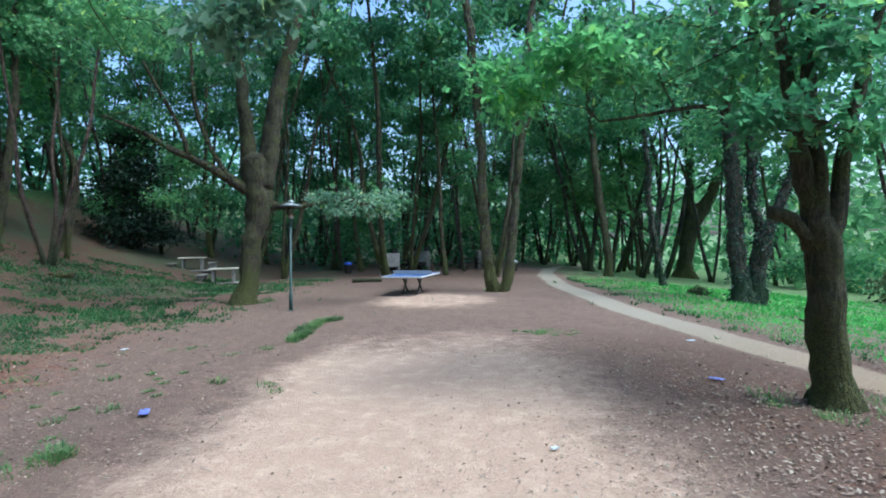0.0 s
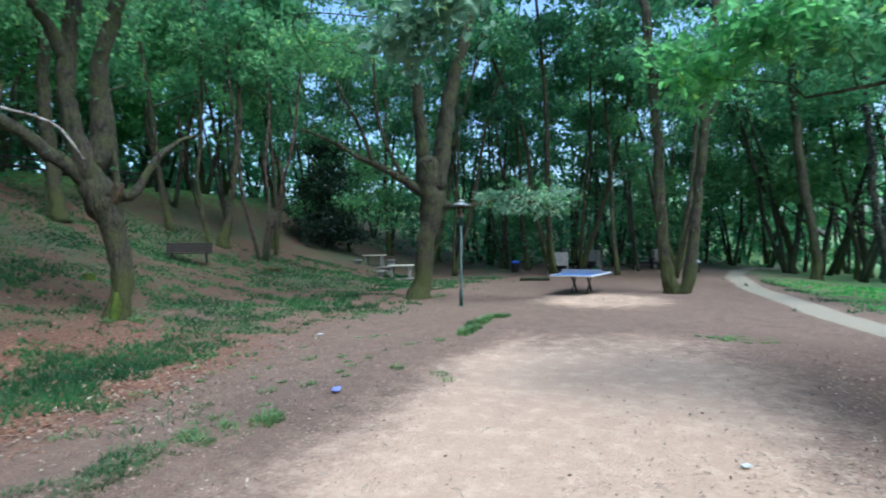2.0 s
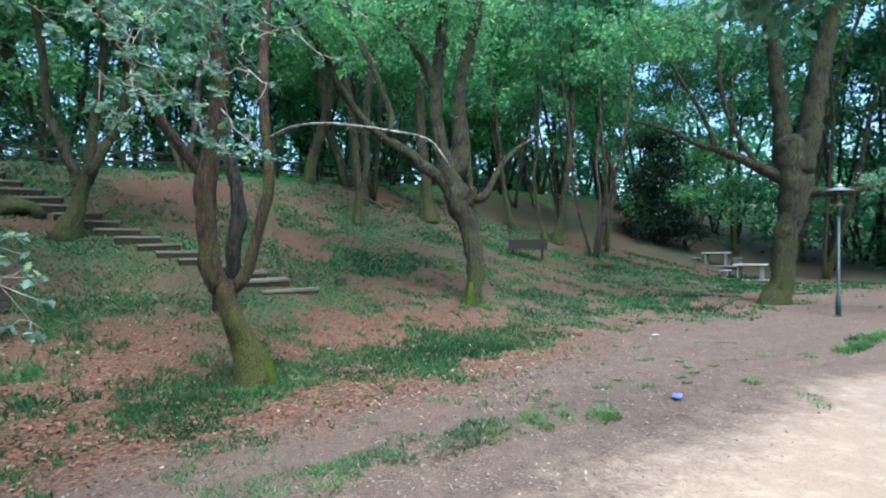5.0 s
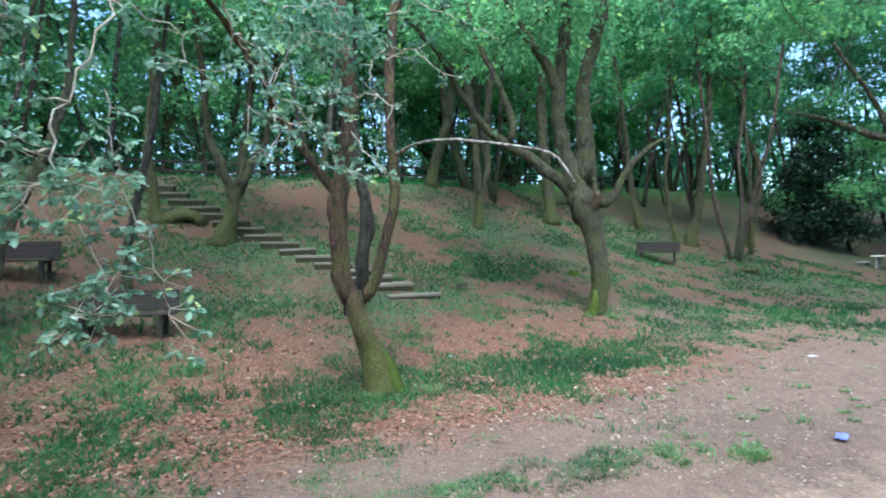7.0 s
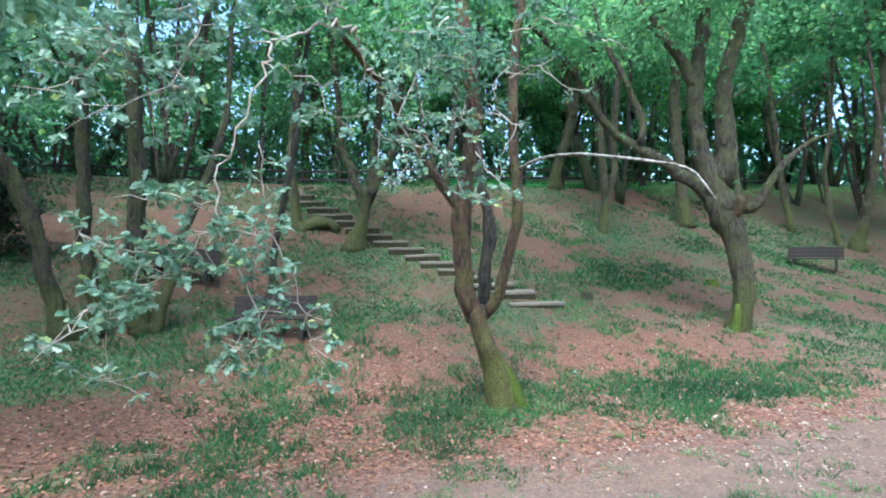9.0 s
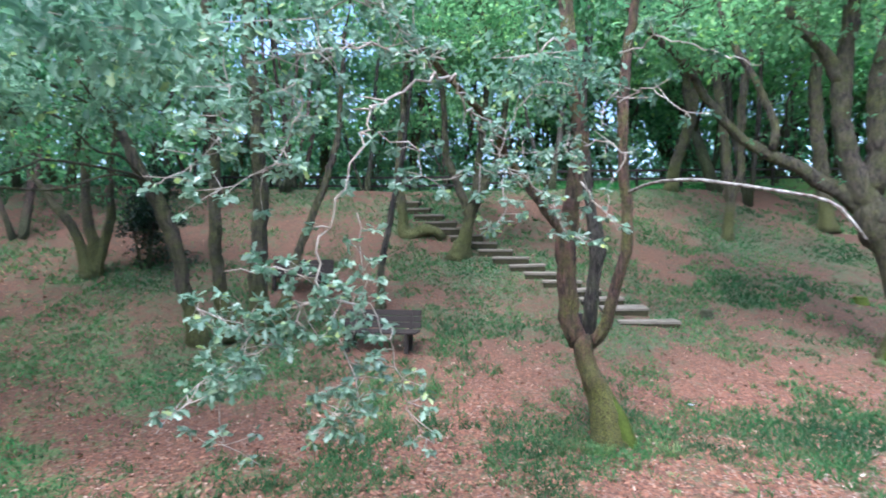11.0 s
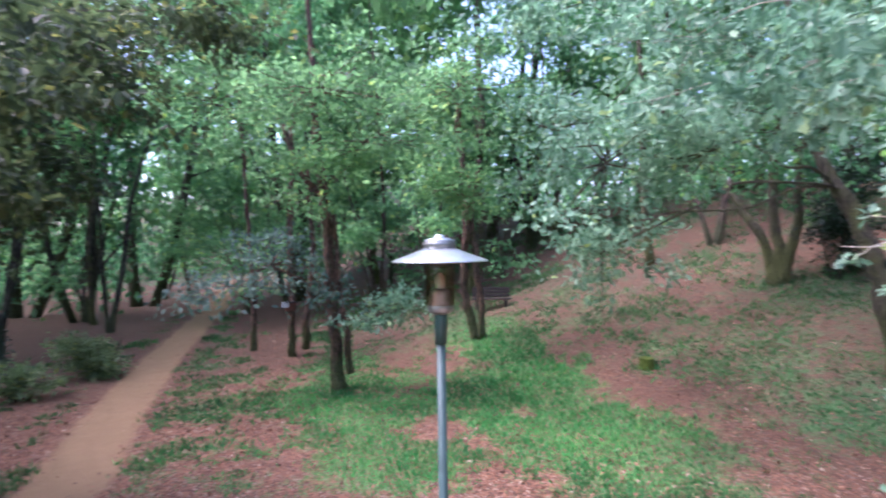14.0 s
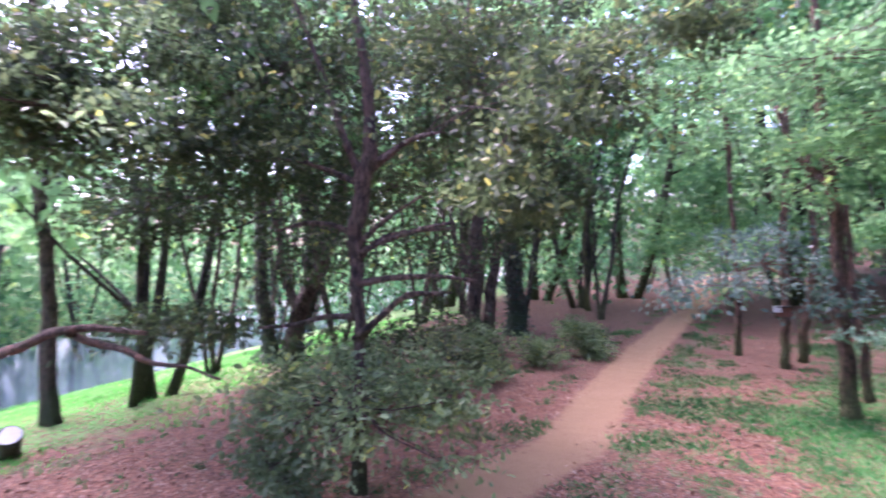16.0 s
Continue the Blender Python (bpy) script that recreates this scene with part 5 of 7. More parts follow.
near_oak.twig([(-6.60, 1.74, 4.65), (-6.56, 1.34, 4.67), (-6.48, 1.05, 4.29), (-6.36, 0.90, 3.98)], 0.0112, 66, 0.102, 0.18)
near_oak.twig([(-6.47, 2.24, 4.43), (-6.24, 2.52, 4.52), (-5.99, 2.84, 4.13)], 0.0112, 66, 0.102, 0.18)
near_oak.twig([(-6.47, 2.25, 4.99), (-6.20, 2.66, 5.06), (-5.92, 3.10, 4.79), (-5.69, 3.40, 4.59)], 0.0112, 66, 0.102, 0.18)
near_oak.twig([(-6.45, 2.31, 4.64), (-6.36, 2.06, 4.39), (-6.23, 1.94, 4.08)], 0.0112, 66, 0.102, 0.18)
table_oak.twig([(-3.22, 18.20, 3.41), (-2.45, 18.21, 3.52), (-1.50, 18.21, 3.03)], 0.0170, 132, 0.144, 0.39)
table_oak.twig([(-4.37, 18.20, 3.35), (-3.22, 18.21, 3.82), (-1.88, 18.21, 3.51)], 0.0170, 110, 0.144, 0.39)
near_oak.mass((-4.80, -2.40, 4.64), (1.21, 0.66, 0.68), 1170, 0.106, leaf="soft")
near_oak.mass((-5.34, -3.97, 5.44), (1.26, 0.68, 0.69), 1040, 0.106, leaf="soft")
near_oak.mass((-5.40, -0.65, 5.14), (1.16, 0.53, 0.37), 650, 0.106, leaf="soft")
near_oak.mass((-7.16, 1.47, 5.23), (1.58, 0.79, 0.69), 650, 0.106, leaf="soft")
bench_clump.mass((-6.16, -6.20, 4.43), (1.34, 0.88, 1.18), 910, 0.112, leaf="soft")
bench_clump.mass((-5.96, -6.12, 3.08), (0.84, 0.54, 0.69), 455, 0.106, leaf="soft")
bench_clump.mass((-7.06, -5.11, 4.50), (1.01, 0.68, 0.93), 650, 0.112, leaf="soft")
bench_clump.mass((-7.00, -8.44, 5.40), (1.32, 0.96, 1.42), 1170, 0.125, leaf="soft")
bench_clump.mass((-10.51, -4.30, 6.21), (3.01, 1.78, 2.08), 1560, 0.125, leaf="soft")
bench_clump.mass((-7.17, -7.20, 3.22), (1.10, 0.70, 0.90), 494, 0.112, leaf="soft")
bench_clump.mass((-6.27, -5.45, 5.20), (1.42, 0.83, 0.95), 1040, 0.112, leaf="soft")
bench_clump.mass((-6.51, -3.66, 4.98), (1.14, 0.73, 0.95), 1170, 0.106, leaf="soft")
tr1.mass((-2.91, -11.00, 6.43), (2.54, 1.21, 0.93), 2535, 0.125)
tr1.mass((-2.98, -11.49, 4.52), (1.81, 1.02, 1.09), 975, 0.125)
tr1.mass((-3.72, -10.59, 5.37), (1.73, 0.85, 0.69), 1365, 0.125)
tr3.mass((-2.16, -12.43, 2.82), (2.14, 1.13, 1.07), 1250, 0.125, leaf="slate")
tr2.mass((-6.15, -11.62, 4.63), (1.78, 0.89, 0.75), 1755, 0.125)
tr2.mass((-4.63, -11.21, 1.83), (1.01, 0.50, 0.43), 819, 0.125, leaf="soft")
tr2.mass((-7.04, -12.33, 7.23), (2.36, 1.39, 1.62), 2340, 0.138)
tr4.mass((-1.28, -16.26, 7.30), (2.52, 1.66, 2.21), 2730, 0.150)
shrub_oak.mass((3.28, -5.61, 1.36), (1.67, 0.61, 0.76), 2300, 0.094, leaf="shrub")
shrub_oak.mass((3.92, -4.91, 0.84), (0.78, 0.46, 0.52), 1150, 0.094, leaf="shrub")
shrub_oak.mass((5.22, -6.90, 6.17), (2.95, 1.66, 1.79), 6630, 0.106)
shrub_oak.mass((2.74, -8.44, 6.01), (2.08, 1.39, 1.89), 4290, 0.112)
shrub_oak.mass((7.10, -6.66, 2.11), (1.42, 0.70, 0.57), 1365, 0.106)
dark_c.mass((5.6, -17.4, 8.0), (2.4, 2.4, 1.8), 1900, 0.150)
dark_d.mass((4.6, -19.0, 7.6), (2.4, 2.4, 1.8), 1900, 0.150)
dark_e.mass((11.2, -13.8, 7.4), (2.4, 2.4, 1.6), 1900, 0.150)
shrub_oak.mass((7.5, -8.5, 5.6), (2.2, 2.2, 1.3), 2200, 0.120)
bank_a.mass((11.6, -8.6, 7.0), (2.8, 2.8, 1.0), 1500, 0.130)
bank_a.mass((5.81, -4.00, 4.94), (1.3, 1.3, 0.7), 1000, 0.105, leaf="shrub")
bank_a.mass((5.63, -5.42, 6.01), (1.3, 1.3, 0.6), 900, 0.105, leaf="shrub")
shrub_oak.mass((5.6, -5.6, 4.7), (1.3, 1.3, 0.7), 1300, 0.106)
dark_b.mass((9.02, -8.05, 4.40), (2.89, 1.50, 1.39), 3510, 0.125)
dark_b.mass((8.03, -12.76, 3.60), (3.94, 2.15, 2.21), 2730, 0.150)
dark_b.mass((5.69, -11.53, 1.08), (3.42, 1.48, 0.82), 1755, 0.125)
shrub_oak.mass((0.91, -4.43, 4.29), (0.53, 0.46, 0.77), 1014, 0.100)
shrub_oak.mass((0.45, -6.16, 5.02), (1.09, 0.63, 0.71), 1560, 0.100)
shrub_oak.mass((-0.82, -6.48, 5.94), (1.09, 0.60, 0.62), 975, 0.106)
shrub_oak.mass((1.36, -8.59, 4.09), (0.96, 0.72, 1.10), 1560, 0.106)
shrub_oak.mass((2.19, -6.26, 1.42), (0.93, 0.36, 0.50), 900, 0.094, leaf="shrub")
shrub_oak.mass((4.27, -8.89, 4.43), (2.73, 1.36, 1.16), 2340, 0.112)
bank_a.mass((6.59, -4.19, 5.41), (1.16, 0.79, 1.09), 3705, 0.112)
path_oak.mass((4.3, 6.0, 3.25), (1.25, 0.49, 0.16), 594, 0.140)
path_oak.mass((4.81, 6.45, 4.15), (0.74, 0.42, 0.35), 330, 0.140)
path_oak.mass((4.46, 7.57, 4.84), (2.05, 1.02, 0.87), 2316, 0.140)
path_oak.mass((3.00, 8.56, 5.24), (1.79, 0.88, 0.71), 1287, 0.140)
path_oak.mass((2.46, 7.05, 4.16), (0.59, 0.28, 0.21), 334, 0.133)
path_oak.mass((1.66, 7.05, 4.54), (0.74, 0.44, 0.52), 669, 0.133, leaf="lime")
path_oak.mass((0.91, 7.03, 3.92), (0.48, 0.30, 0.37), 386, 0.133, leaf="lime")
table_oak.mass((-1.75, 5.02, 4.14), (0.55, 0.3, 0.36), 560, 0.130, leaf="soft")
table_oak.mass((-2.52, 18.01, 3.28), (1.80, 0.80, 0.49), 819, 0.125, leaf="soft")
table_oak.mass((-4.08, 18.20, 3.50), (0.96, 0.42, 0.23), 234, 0.125, leaf="soft")
table_oak.mass((-5.77, 16.08, 9.95), (3.36, 1.94, 2.19), 2730, 0.150)
twin_oak.mass((2.42, 22.11, 8.85), (2.54, 1.86, 2.78), 2730, 0.175)
ivy_oak.mass((10.27, 19.13, 6.80), (3.00, 1.82, 2.20), 2730, 0.163)
bulge_oak.mass((17.16, 36.21, 9.24), (3.41, 2.65, 4.16), 1755, 0.250)
lean_a.mass((7.30, 40.17, 10.63), (3.36, 2.36, 3.36), 1365, 0.275)
lean_b.mass((9.22, 32.17, 10.20), (3.03, 2.36, 3.70), 1755, 0.250)
thin_ivy.mass((8.44, 24.15, 8.89), (2.02, 1.59, 2.52), 1365, 0.188)
big_oak.mass((-11.36, 8.76, 8.60), (3.14, 1.67, 1.64), 3900, 0.138)
big_oak.mass((-11.26, 5.27, 7.53), (1.39, 0.88, 1.14), 1365, 0.138)
step_oak.mass((-17.36, 1.41, 9.31), (2.68, 1.75, 2.32), 2925, 0.163)
creep_oak.mass((-18.86, -0.72, 10.13), (1.70, 1.39, 2.27), 1755, 0.163)
dark_multi.mass((-13.29, -8.60, 6.33), (2.37, 1.60, 2.21), 2535, 0.150)
lean_post.mass((-13.65, -0.38, 7.98), (0.82, 0.62, 0.96), 585, 0.138)
tr5.mass((-14.40, -19.89, 8.49), (2.27, 1.77, 2.78), 1950, 0.200)
grey_stem.mass((-8.90, 2.52, 7.00), (0.95, 0.63, 0.85), 975, 0.125)
shrub_oak.mass((3.2, -9.0, 7.2), (2.0, 2.0, 1.1), 1500, 0.120)
shrub_oak.mass((5.2, -12.0, 8.0), (2.0, 2.0, 1.1), 1500, 0.120)
shrub_oak.mass((1.6, -12.5, 7.8), (2.0, 2.0, 1.1), 1500, 0.120)
shrub_oak.mass((6.2, -6.5, 7.5), (2.0, 2.0, 1.1), 1500, 0.120)
shrub_oak.mass((3.0, -15.5, 8.0), (2.0, 2.0, 1.1), 1500, 0.120)
shrub_oak.mass((7.5, -10.0, 7.5), (2.0, 2.0, 1.1), 1500, 0.120)
hill_a.mass((-19.4, 10.6, 11.2), (3.0, 3.0, 1.8), 1500, 0.220)
hill_b.mass((-21.8, 15.6, 11.5), (3.2, 3.2, 2.2), 1500, 0.240)
hill_c.mass((-24.0, 11.2, 12.0), (3.0, 3.0, 1.8), 1500, 0.240)
hill_d.mass((-18.8, 22.6, 11.8), (3.2, 3.2, 2.0), 1500, 0.240)
hill_e.mass((-18.6, 25.6, 10.8), (2.6, 2.6, 1.6), 1000, 0.240)
# high crown masses, mostly out of view, added to shade the hill below
big_oak.mass((-14.0, 8.0, 9.0), (2.8, 2.8, 1.0), 1100, 0.200)
big_oak.mass((-16.0, 12.0, 9.8), (2.8, 2.8, 1.0), 1100, 0.200)
step_oak.mass((-15.5, 3.5, 9.5), (2.8, 2.8, 1.0), 1100, 0.200)
step_oak.mass((-15.0, -2.0, 10.0), (2.8, 2.8, 1.0), 1100, 0.200)
bench_clump.mass((-8.5, -7.0, 8.6), (2.8, 2.8, 0.9), 1100, 0.180, leaf="soft")
bench_clump.mass((-9.5, -10.5, 9.2), (2.8, 2.8, 0.9), 1100, 0.180, leaf="soft")
bench_clump.mass((-12.5, -7.5, 9.4), (2.8, 2.8, 0.9), 1100, 0.180, leaf="soft")
bench_clump.mass((-11.5, -1.5, 9.0), (2.8, 2.8, 1.0), 1100, 0.200)
table_oak.mass((-11.0, 19.0, 10.0), (2.8, 2.8, 1.0), 1100, 0.200)
table_oak.mass((-12.0, 21.0, 10.5), (2.8, 2.8, 1.0), 1100, 0.200)

near_oak.lobed, near_oak.leaf = True, "near"
bench_clump.leaf = "near"
bench_clump.lobed = True
for t in (big_oak, step_oak, table_oak, creep_oak, hill_a, hill_b, hill_c, hill_d, hill_e):
    t.leaf = "mid"
for t in (tr1, tr2, tr3, tr4, tr5):
    t.leaf = "olive"
for t in (shrub_oak, dark_b, bank_a, dark_c, dark_d, dark_e):
    t.leaf = "dark"
shrub_oak.lobed = path_oak.lobed = table_oak.lobed = True
near_oak.build(TWIG)


def shoots(t, gap, reach, n):
    """Short leafy shoots that break from the bark of an old trunk."""
    for line in list(t.limbs):
        step = np.linalg.norm(np.diff(line[:, :3], axis=0), axis=1)
        far = np.concatenate([[0], np.cumsum(step)])
        for s in np.arange(0.8, far[-1], gap):
            i = int(np.searchsorted(far, s + t.rng.rand() * gap)) % len(line)
            p = line[i, :3] + t.base
            if p[2] < t.base[2] + 1.2:
                continue
            a = t.rng.rand() * 6.283
            d = np.array([math.cos(a), math.sin(a), 0.5 * t.rng.rand()]) * (reach * (0.5 + t.rng.rand()) + line[i, 3])
            t.twig([p, p + d * 0.5 + [0, 0, 0.05], p + d], 0.008, n, 0.09, 0.12, "oak")


def ivy(t, n, reach):
    """Ivy leaves that cling to the stems of a tree."""
    rng = t.rng
    line = np.vstack([k[k[:, 2] < reach] for k in t.limbs])
    i = rng.randint(0, len(line), n)
    a = rng.rand(n) * 6.283
    d = np.stack([np.cos(a), np.sin(a), rng.normal(0, 0.2, n)], -1)
    pos = line[i, :3] + d * (line[i, 3:4] * (1.0 + 0.25 * rng.rand(n, 1))) + rng.normal(0, 0.06, (n, 3))
    part("ivy", leaf_mesh("ivy", pos, 0.09 + 0.06 * rng.rand(n), d * 0.5 + [0, 0, -0.6], rng, LEAF["ivy"], False, 0.3, 0.6), None, t.top, "dark glossy ivy leaves")


ivy(ivy_oak, 3800, 9)
ivy(thin_ivy, 1500, 9)
ivy(dark_d, 1300, 6)
ivy(dark_e, 1500, 6)
for t in (big_oak, table_oak, twin_oak, ivy_oak, step_oak):
    shoots(t, 0.45, 0.55, 9)
for t in (dark_c, dark_d, dark_e, hill_a, hill_b, hill_c, hill_d, hill_e, grey_stem, big_oak, table_oak, path_oak, twin_oak, ivy_oak, bulge_oak, thin_ivy, lean_a, lean_b, step_oak, creep_oak, lean_post, bench_clump, dark_multi, shrub_oak, dark_b, bank_a, tr1, tr2, tr3, tr4, tr5):
    t.build()

# ---- woodland trees ----
KINDS = [
    forest_tree("woodland_tree", "tall slim woodland tree with mossy trunk and broken crown", 11, 16, 0.16, 1, "oak", "oak", 2800, 0.27, 0.4),
    forest_tree("woodland_tree", "woodland tree with two thin stems and high leaves", 12, 16, 0.125, 2, "grey", "mid", 2600, 0.27, 0.5),
    forest_tree("woodland_tree", "many-stemmed woodland tree with dark bark", 13, 15, 0.11, 3, "dark", "oak", 2600, 0.27, 0.48),
    forest_tree("woodland_tree", "broad woodland oak with dense leaves", 14, 12, 0.24, 1, "oak", "mid", 3200, 0.27, 0.3, 1.35),
    forest_tree("woodland_tree", "young woodland tree leafy to low down", 15, 8, 0.1, 2, "grey", "olive", 2600, 0.22, 0.15, 1.0),
    forest_tree("woodland_tree", "dark many-stemmed tree with dense dull leaves", 16, 11, 0.14, 4, "dark", "dark", 4200, 0.2, 0.2, 1.1),
    forest_tree("woodland_tree", "tall twin-stemmed woodland tree with deep green leaves", 17, 17, 0.13, 2, "oak", "deep", 3400, 0.27, 0.36, 1.1),
    forest_tree("woodland_tree", "slim crooked woodland tree with deep green leaves", 18, 15, 0.14, 3, "grey", "deep", 3600, 0.25, 0.3, 1.1),
    # lime leaves put the crest's sunlight into their colour
    forest_tree("woodland_tree", "sunlit young tree with light green leaves", 20, 8, 0.08, 2, "grey", "lime", 2600, 0.22, 0.1, 1.05),
    forest_tree("woodland_tree", "young many-stemmed tree leafy down to the ground", 19, 5.5, 0.06, 3, "dark", "mid", 2400, 0.19, 0.04, 0.95),
]
for k in KINDS:
    k["group"] = "woodland trees"
used = [False] * len(KINDS)


def plant(x, y, kind, size=1.0, turn=None):
    """A copy of one of the woodland trees on the ground at x, y."""
    turn = random.random() * 360 if turn is None else turn
    size *= 0.95 if y > 28 and x < 6 else 1
    m = pose(x, y, float(ground_z(x, y)) - 0.05, random.uniform(-3, 3), random.uniform(-3, 3), turn) @ Matrix.Scale(size, 4)
    if not used[kind]:
        used[kind] = True
        KINDS[kind].matrix_world = m
        return KINDS[kind]
    return copy_thing(KINDS[kind], m)


# beyond the table
for x, y, k, s in [(-8.6, 40.7, 0, 1.1), (-6.1, 38.6, 0, 1.2), (-5.2, 56, 2, 1.1), (-1.8, 44.4, 3, 1.1), (0.0, 32.8, 0, 1.0), (1.35, 36.8, 1, 1.1), (10.6, 53, 1, 1.0), (13.2, 37, 3, 0.9), (2.6, 47, 2, 1.2), (5.0, 52, 1, 1.1), (-3.4, 50, 1, 1.1), (-12, 45, 2, 1.1)]:
    plant(x, y, k, s)
for x, y, s in [(-9.5, 31, 1.25), (-2.4, 36, 1.3), (-12.5, 35, 1.3), (2.6, 30, 1.3)]:
    plant(x, y, 6, s)
for x, y, s in [(-25, 5.5, 1.25), (-28.5, 8, 1.3), (-23.5, 14, 1.2)]:
    plant(x, y, 1, s)
for x, y, s in [(-31, -1, 1.35), (-30, -6, 1.3), (-36, 9, 1.3)]:
    plant(x, y, 3, s)
# on the hill
for x, y, k, s in [(-17.5, 24.7, 0, 0.9), (-20.7, 35.8, 1, 1.0), (-21.9, 41.5, 0, 1.0), (-20.6, 43.5, 2, 1.0), (-18.0, 40.8, 1, 1.0), (-21.9, 26.5, 2, 1.1), (-20.9, 36.3, 2, 1.0), (-18.3, 41.9, 0, 1.0), (-16.3, -12.1, 2, 1.0), (-14.5, -13.1, 0, 0.9), (-15.5, -21.3, 2, 1.0), (-22.5, -6, 2, 1.0), (-25, -3, 1, 1.0)]:
    plant(x, y, k, s)
for k in range(12):
    plant(-34 - 8 * random.random(), 4 + 3 * k, 4, random.uniform(1.4, 2.0))
# along the path behind and above the bank
for x, y, k, s in [(2.3, -24.4, 1, 0.9), (3.1, -27.4, 0, 0.9), (3.8, -28.8, 1, 0.9), (6.1, -18.8, 2, 0.8), (4.9, -20.5, 1, 0.9), (3.7, -28.6, 4, 1.1), (15.4, -20.3, 3, 0.8), (11.6, -9.1, 4, 0.9), (11.5, -9.8, 4, 1.0), (-5, -26, 1, 1.0), (-8, -22, 2, 0.9), (-10, -28, 3, 1.0), (-1, -40, 2, 1.0), (4, -40, 3, 1.0), (9, -25, 2, 1.0)]:
    plant(x, y, k, s)
for x, y, s in [(10, -22.5, 1.1)]:
    plant(x, y, 5, s)
for x, y, s in [(12.5, -12.5, 0.9), (9.5, -15, 1.0), (14, -17, 1.0)]:
    plant(x, y, 2, s)
for x, y, s in [(-6.5, -30, 1.8), (-16, -27, 1.7), (-24, -16, 1.6), (-9, -36, 1.9), (1.5, -34, 1.8), (6.5, -32, 1.8), (12, -30, 1.6), (-21, -30, 1.8), (-28, -11, 1.6)]:
    plant(x, y, 4, s)
# young growth under the trees
for x, y, s in [(3.6, -31, 1.2), (10.5, -27, 1.3), (-6.5, -29, 1.2), (-3.9, -33, 1.1), (-10, -26, 1.1), (-6.2, -23.5, 0.9), (-9.6, -20.5, 0.9), (-12.2, -18.5, 0.9), (-3.4, -27, 1.0), (-13, -24.5, 1.2), (-17, -19, 1.1), (-19.5, -14.5, 1.2), (-22, -11, 1.1), (-15.6, -28, 1.3), (-8.5, -33, 1.3), (-21, -22, 1.3), (0.8, -38, 1.3), (-26, -12, 1.2), (-25.5, -7, 1.0), (-14, 37, 1.1), (-10, 42.5, 1.2), (-5, 44, 1.2), (3.6, 44, 1.1), (8.5, 47, 1.2), (-17.5, 33, 1.0), (-20, 39, 1.1), (0.5, 46, 1.2), (12.5, 44, 1.1)]:
    plant(x, y, 9, s)
for x, y, s in [(-28.5, -8, 1.1), (-30, -3.5, 1.2), (-29, 1, 1.2), (-31.5, 4.5, 1.3), (-30.5, 8.5, 1.3), (-33, 12, 1.4), (-31, 15.5, 1.3), (-34, 19.5, 1.5), (-31.5, 23.5, 1.3), (-33.5, 28, 1.5), (-30, 32, 1.3), (-36, 2, 1.6), (-37, 15.5, 1.7), (-36, 24, 1.7), (-27, 37, 1.2)]:
    plant(x, y, 9, s)
for x, y, s in [(-29, 10, 1.2), (-27.5, 14, 1.1), (-28.5, 18, 1.3), (-26.5, 22.5, 1.1), (-28.5, 27, 1.3), (-26, 31, 1.1), (-31, 6, 1.3), (-34, 16, 1.5), (-24.5, 27, 1.0)]:
    plant(x, y, 8, s)
for x, y, k, s in [(8.2, 45, 7, 1.0), (11.2, 47.5, 7, 1.0), (14.2, 43.5, 6, 0.95), (7.2, 51, 7, 1.1), (12.6, 54, 6, 1.1), (16.5, 48, 7, 1.0)]:
    plant(x, y, k, s)
# the wood all round
rnd = random.Random(5)
spots = []


def scatter(count, near, far, gap, allowed):
    tries = 0
    goal = len(spots) + count
    while len(spots) < goal and tries < 5000:
        tries += 1
        a, r = rnd.random() * 6.283, near + (far - near) * rnd.random()
        x, y = r * math.cos(a), r * math.sin(a)
        if path_distance(np.array(x), np.array(y)) < 2.6 or not allowed(x, y) or any((x - p) ** 2 + (y - q) ** 2 < gap * gap for p, q in spots):
            continue
        spots.append((x, y))


def in_clearing(x, y):
    return -15 < x < 4.5 and -4 < y < 31


def in_meadow(x, y):
    return x > 7.5 and y > -32 and (x < 36 or y > 0)


def on_crest(x, y):
    return -40 < x < -25 and 4 < y < 34


scatter(20, 30, 52, 3.0, lambda x, y: y > 31 and x < 5 and not in_clearing(x, y))
scatter(5, 24, 40, 4.2, lambda x, y: x < -15 and y > 6 and not on_crest(x, y))
scatter(7, 19, 40, 4.0, lambda x, y: y < -17 and x < 7)
scatter(5, 24, 40, 4.0, lambda x, y: x < -24 and -14 < y < 2)
for q in ((26, 30), (22, 36), (29, 18), (31, 33), (27, 42), (33, 8)):
    spots.append(q)
scatter(10, 34, 55, 3.4, lambda x, y: y > 30 and 6 < x < 17)
scatter(64, 42, 68, 4.0, lambda x, y: not in_meadow(x, y) and not on_crest(x, y))
for x, y in spots:
    plant(x, y, rnd.choice((0, 6, 6, 7, 7, 2)) if y > 24 and x < 12 else rnd.choice((0, 1, 1, 2, 2, 3, 4)), 1.0 + 0.45 * rnd.random())


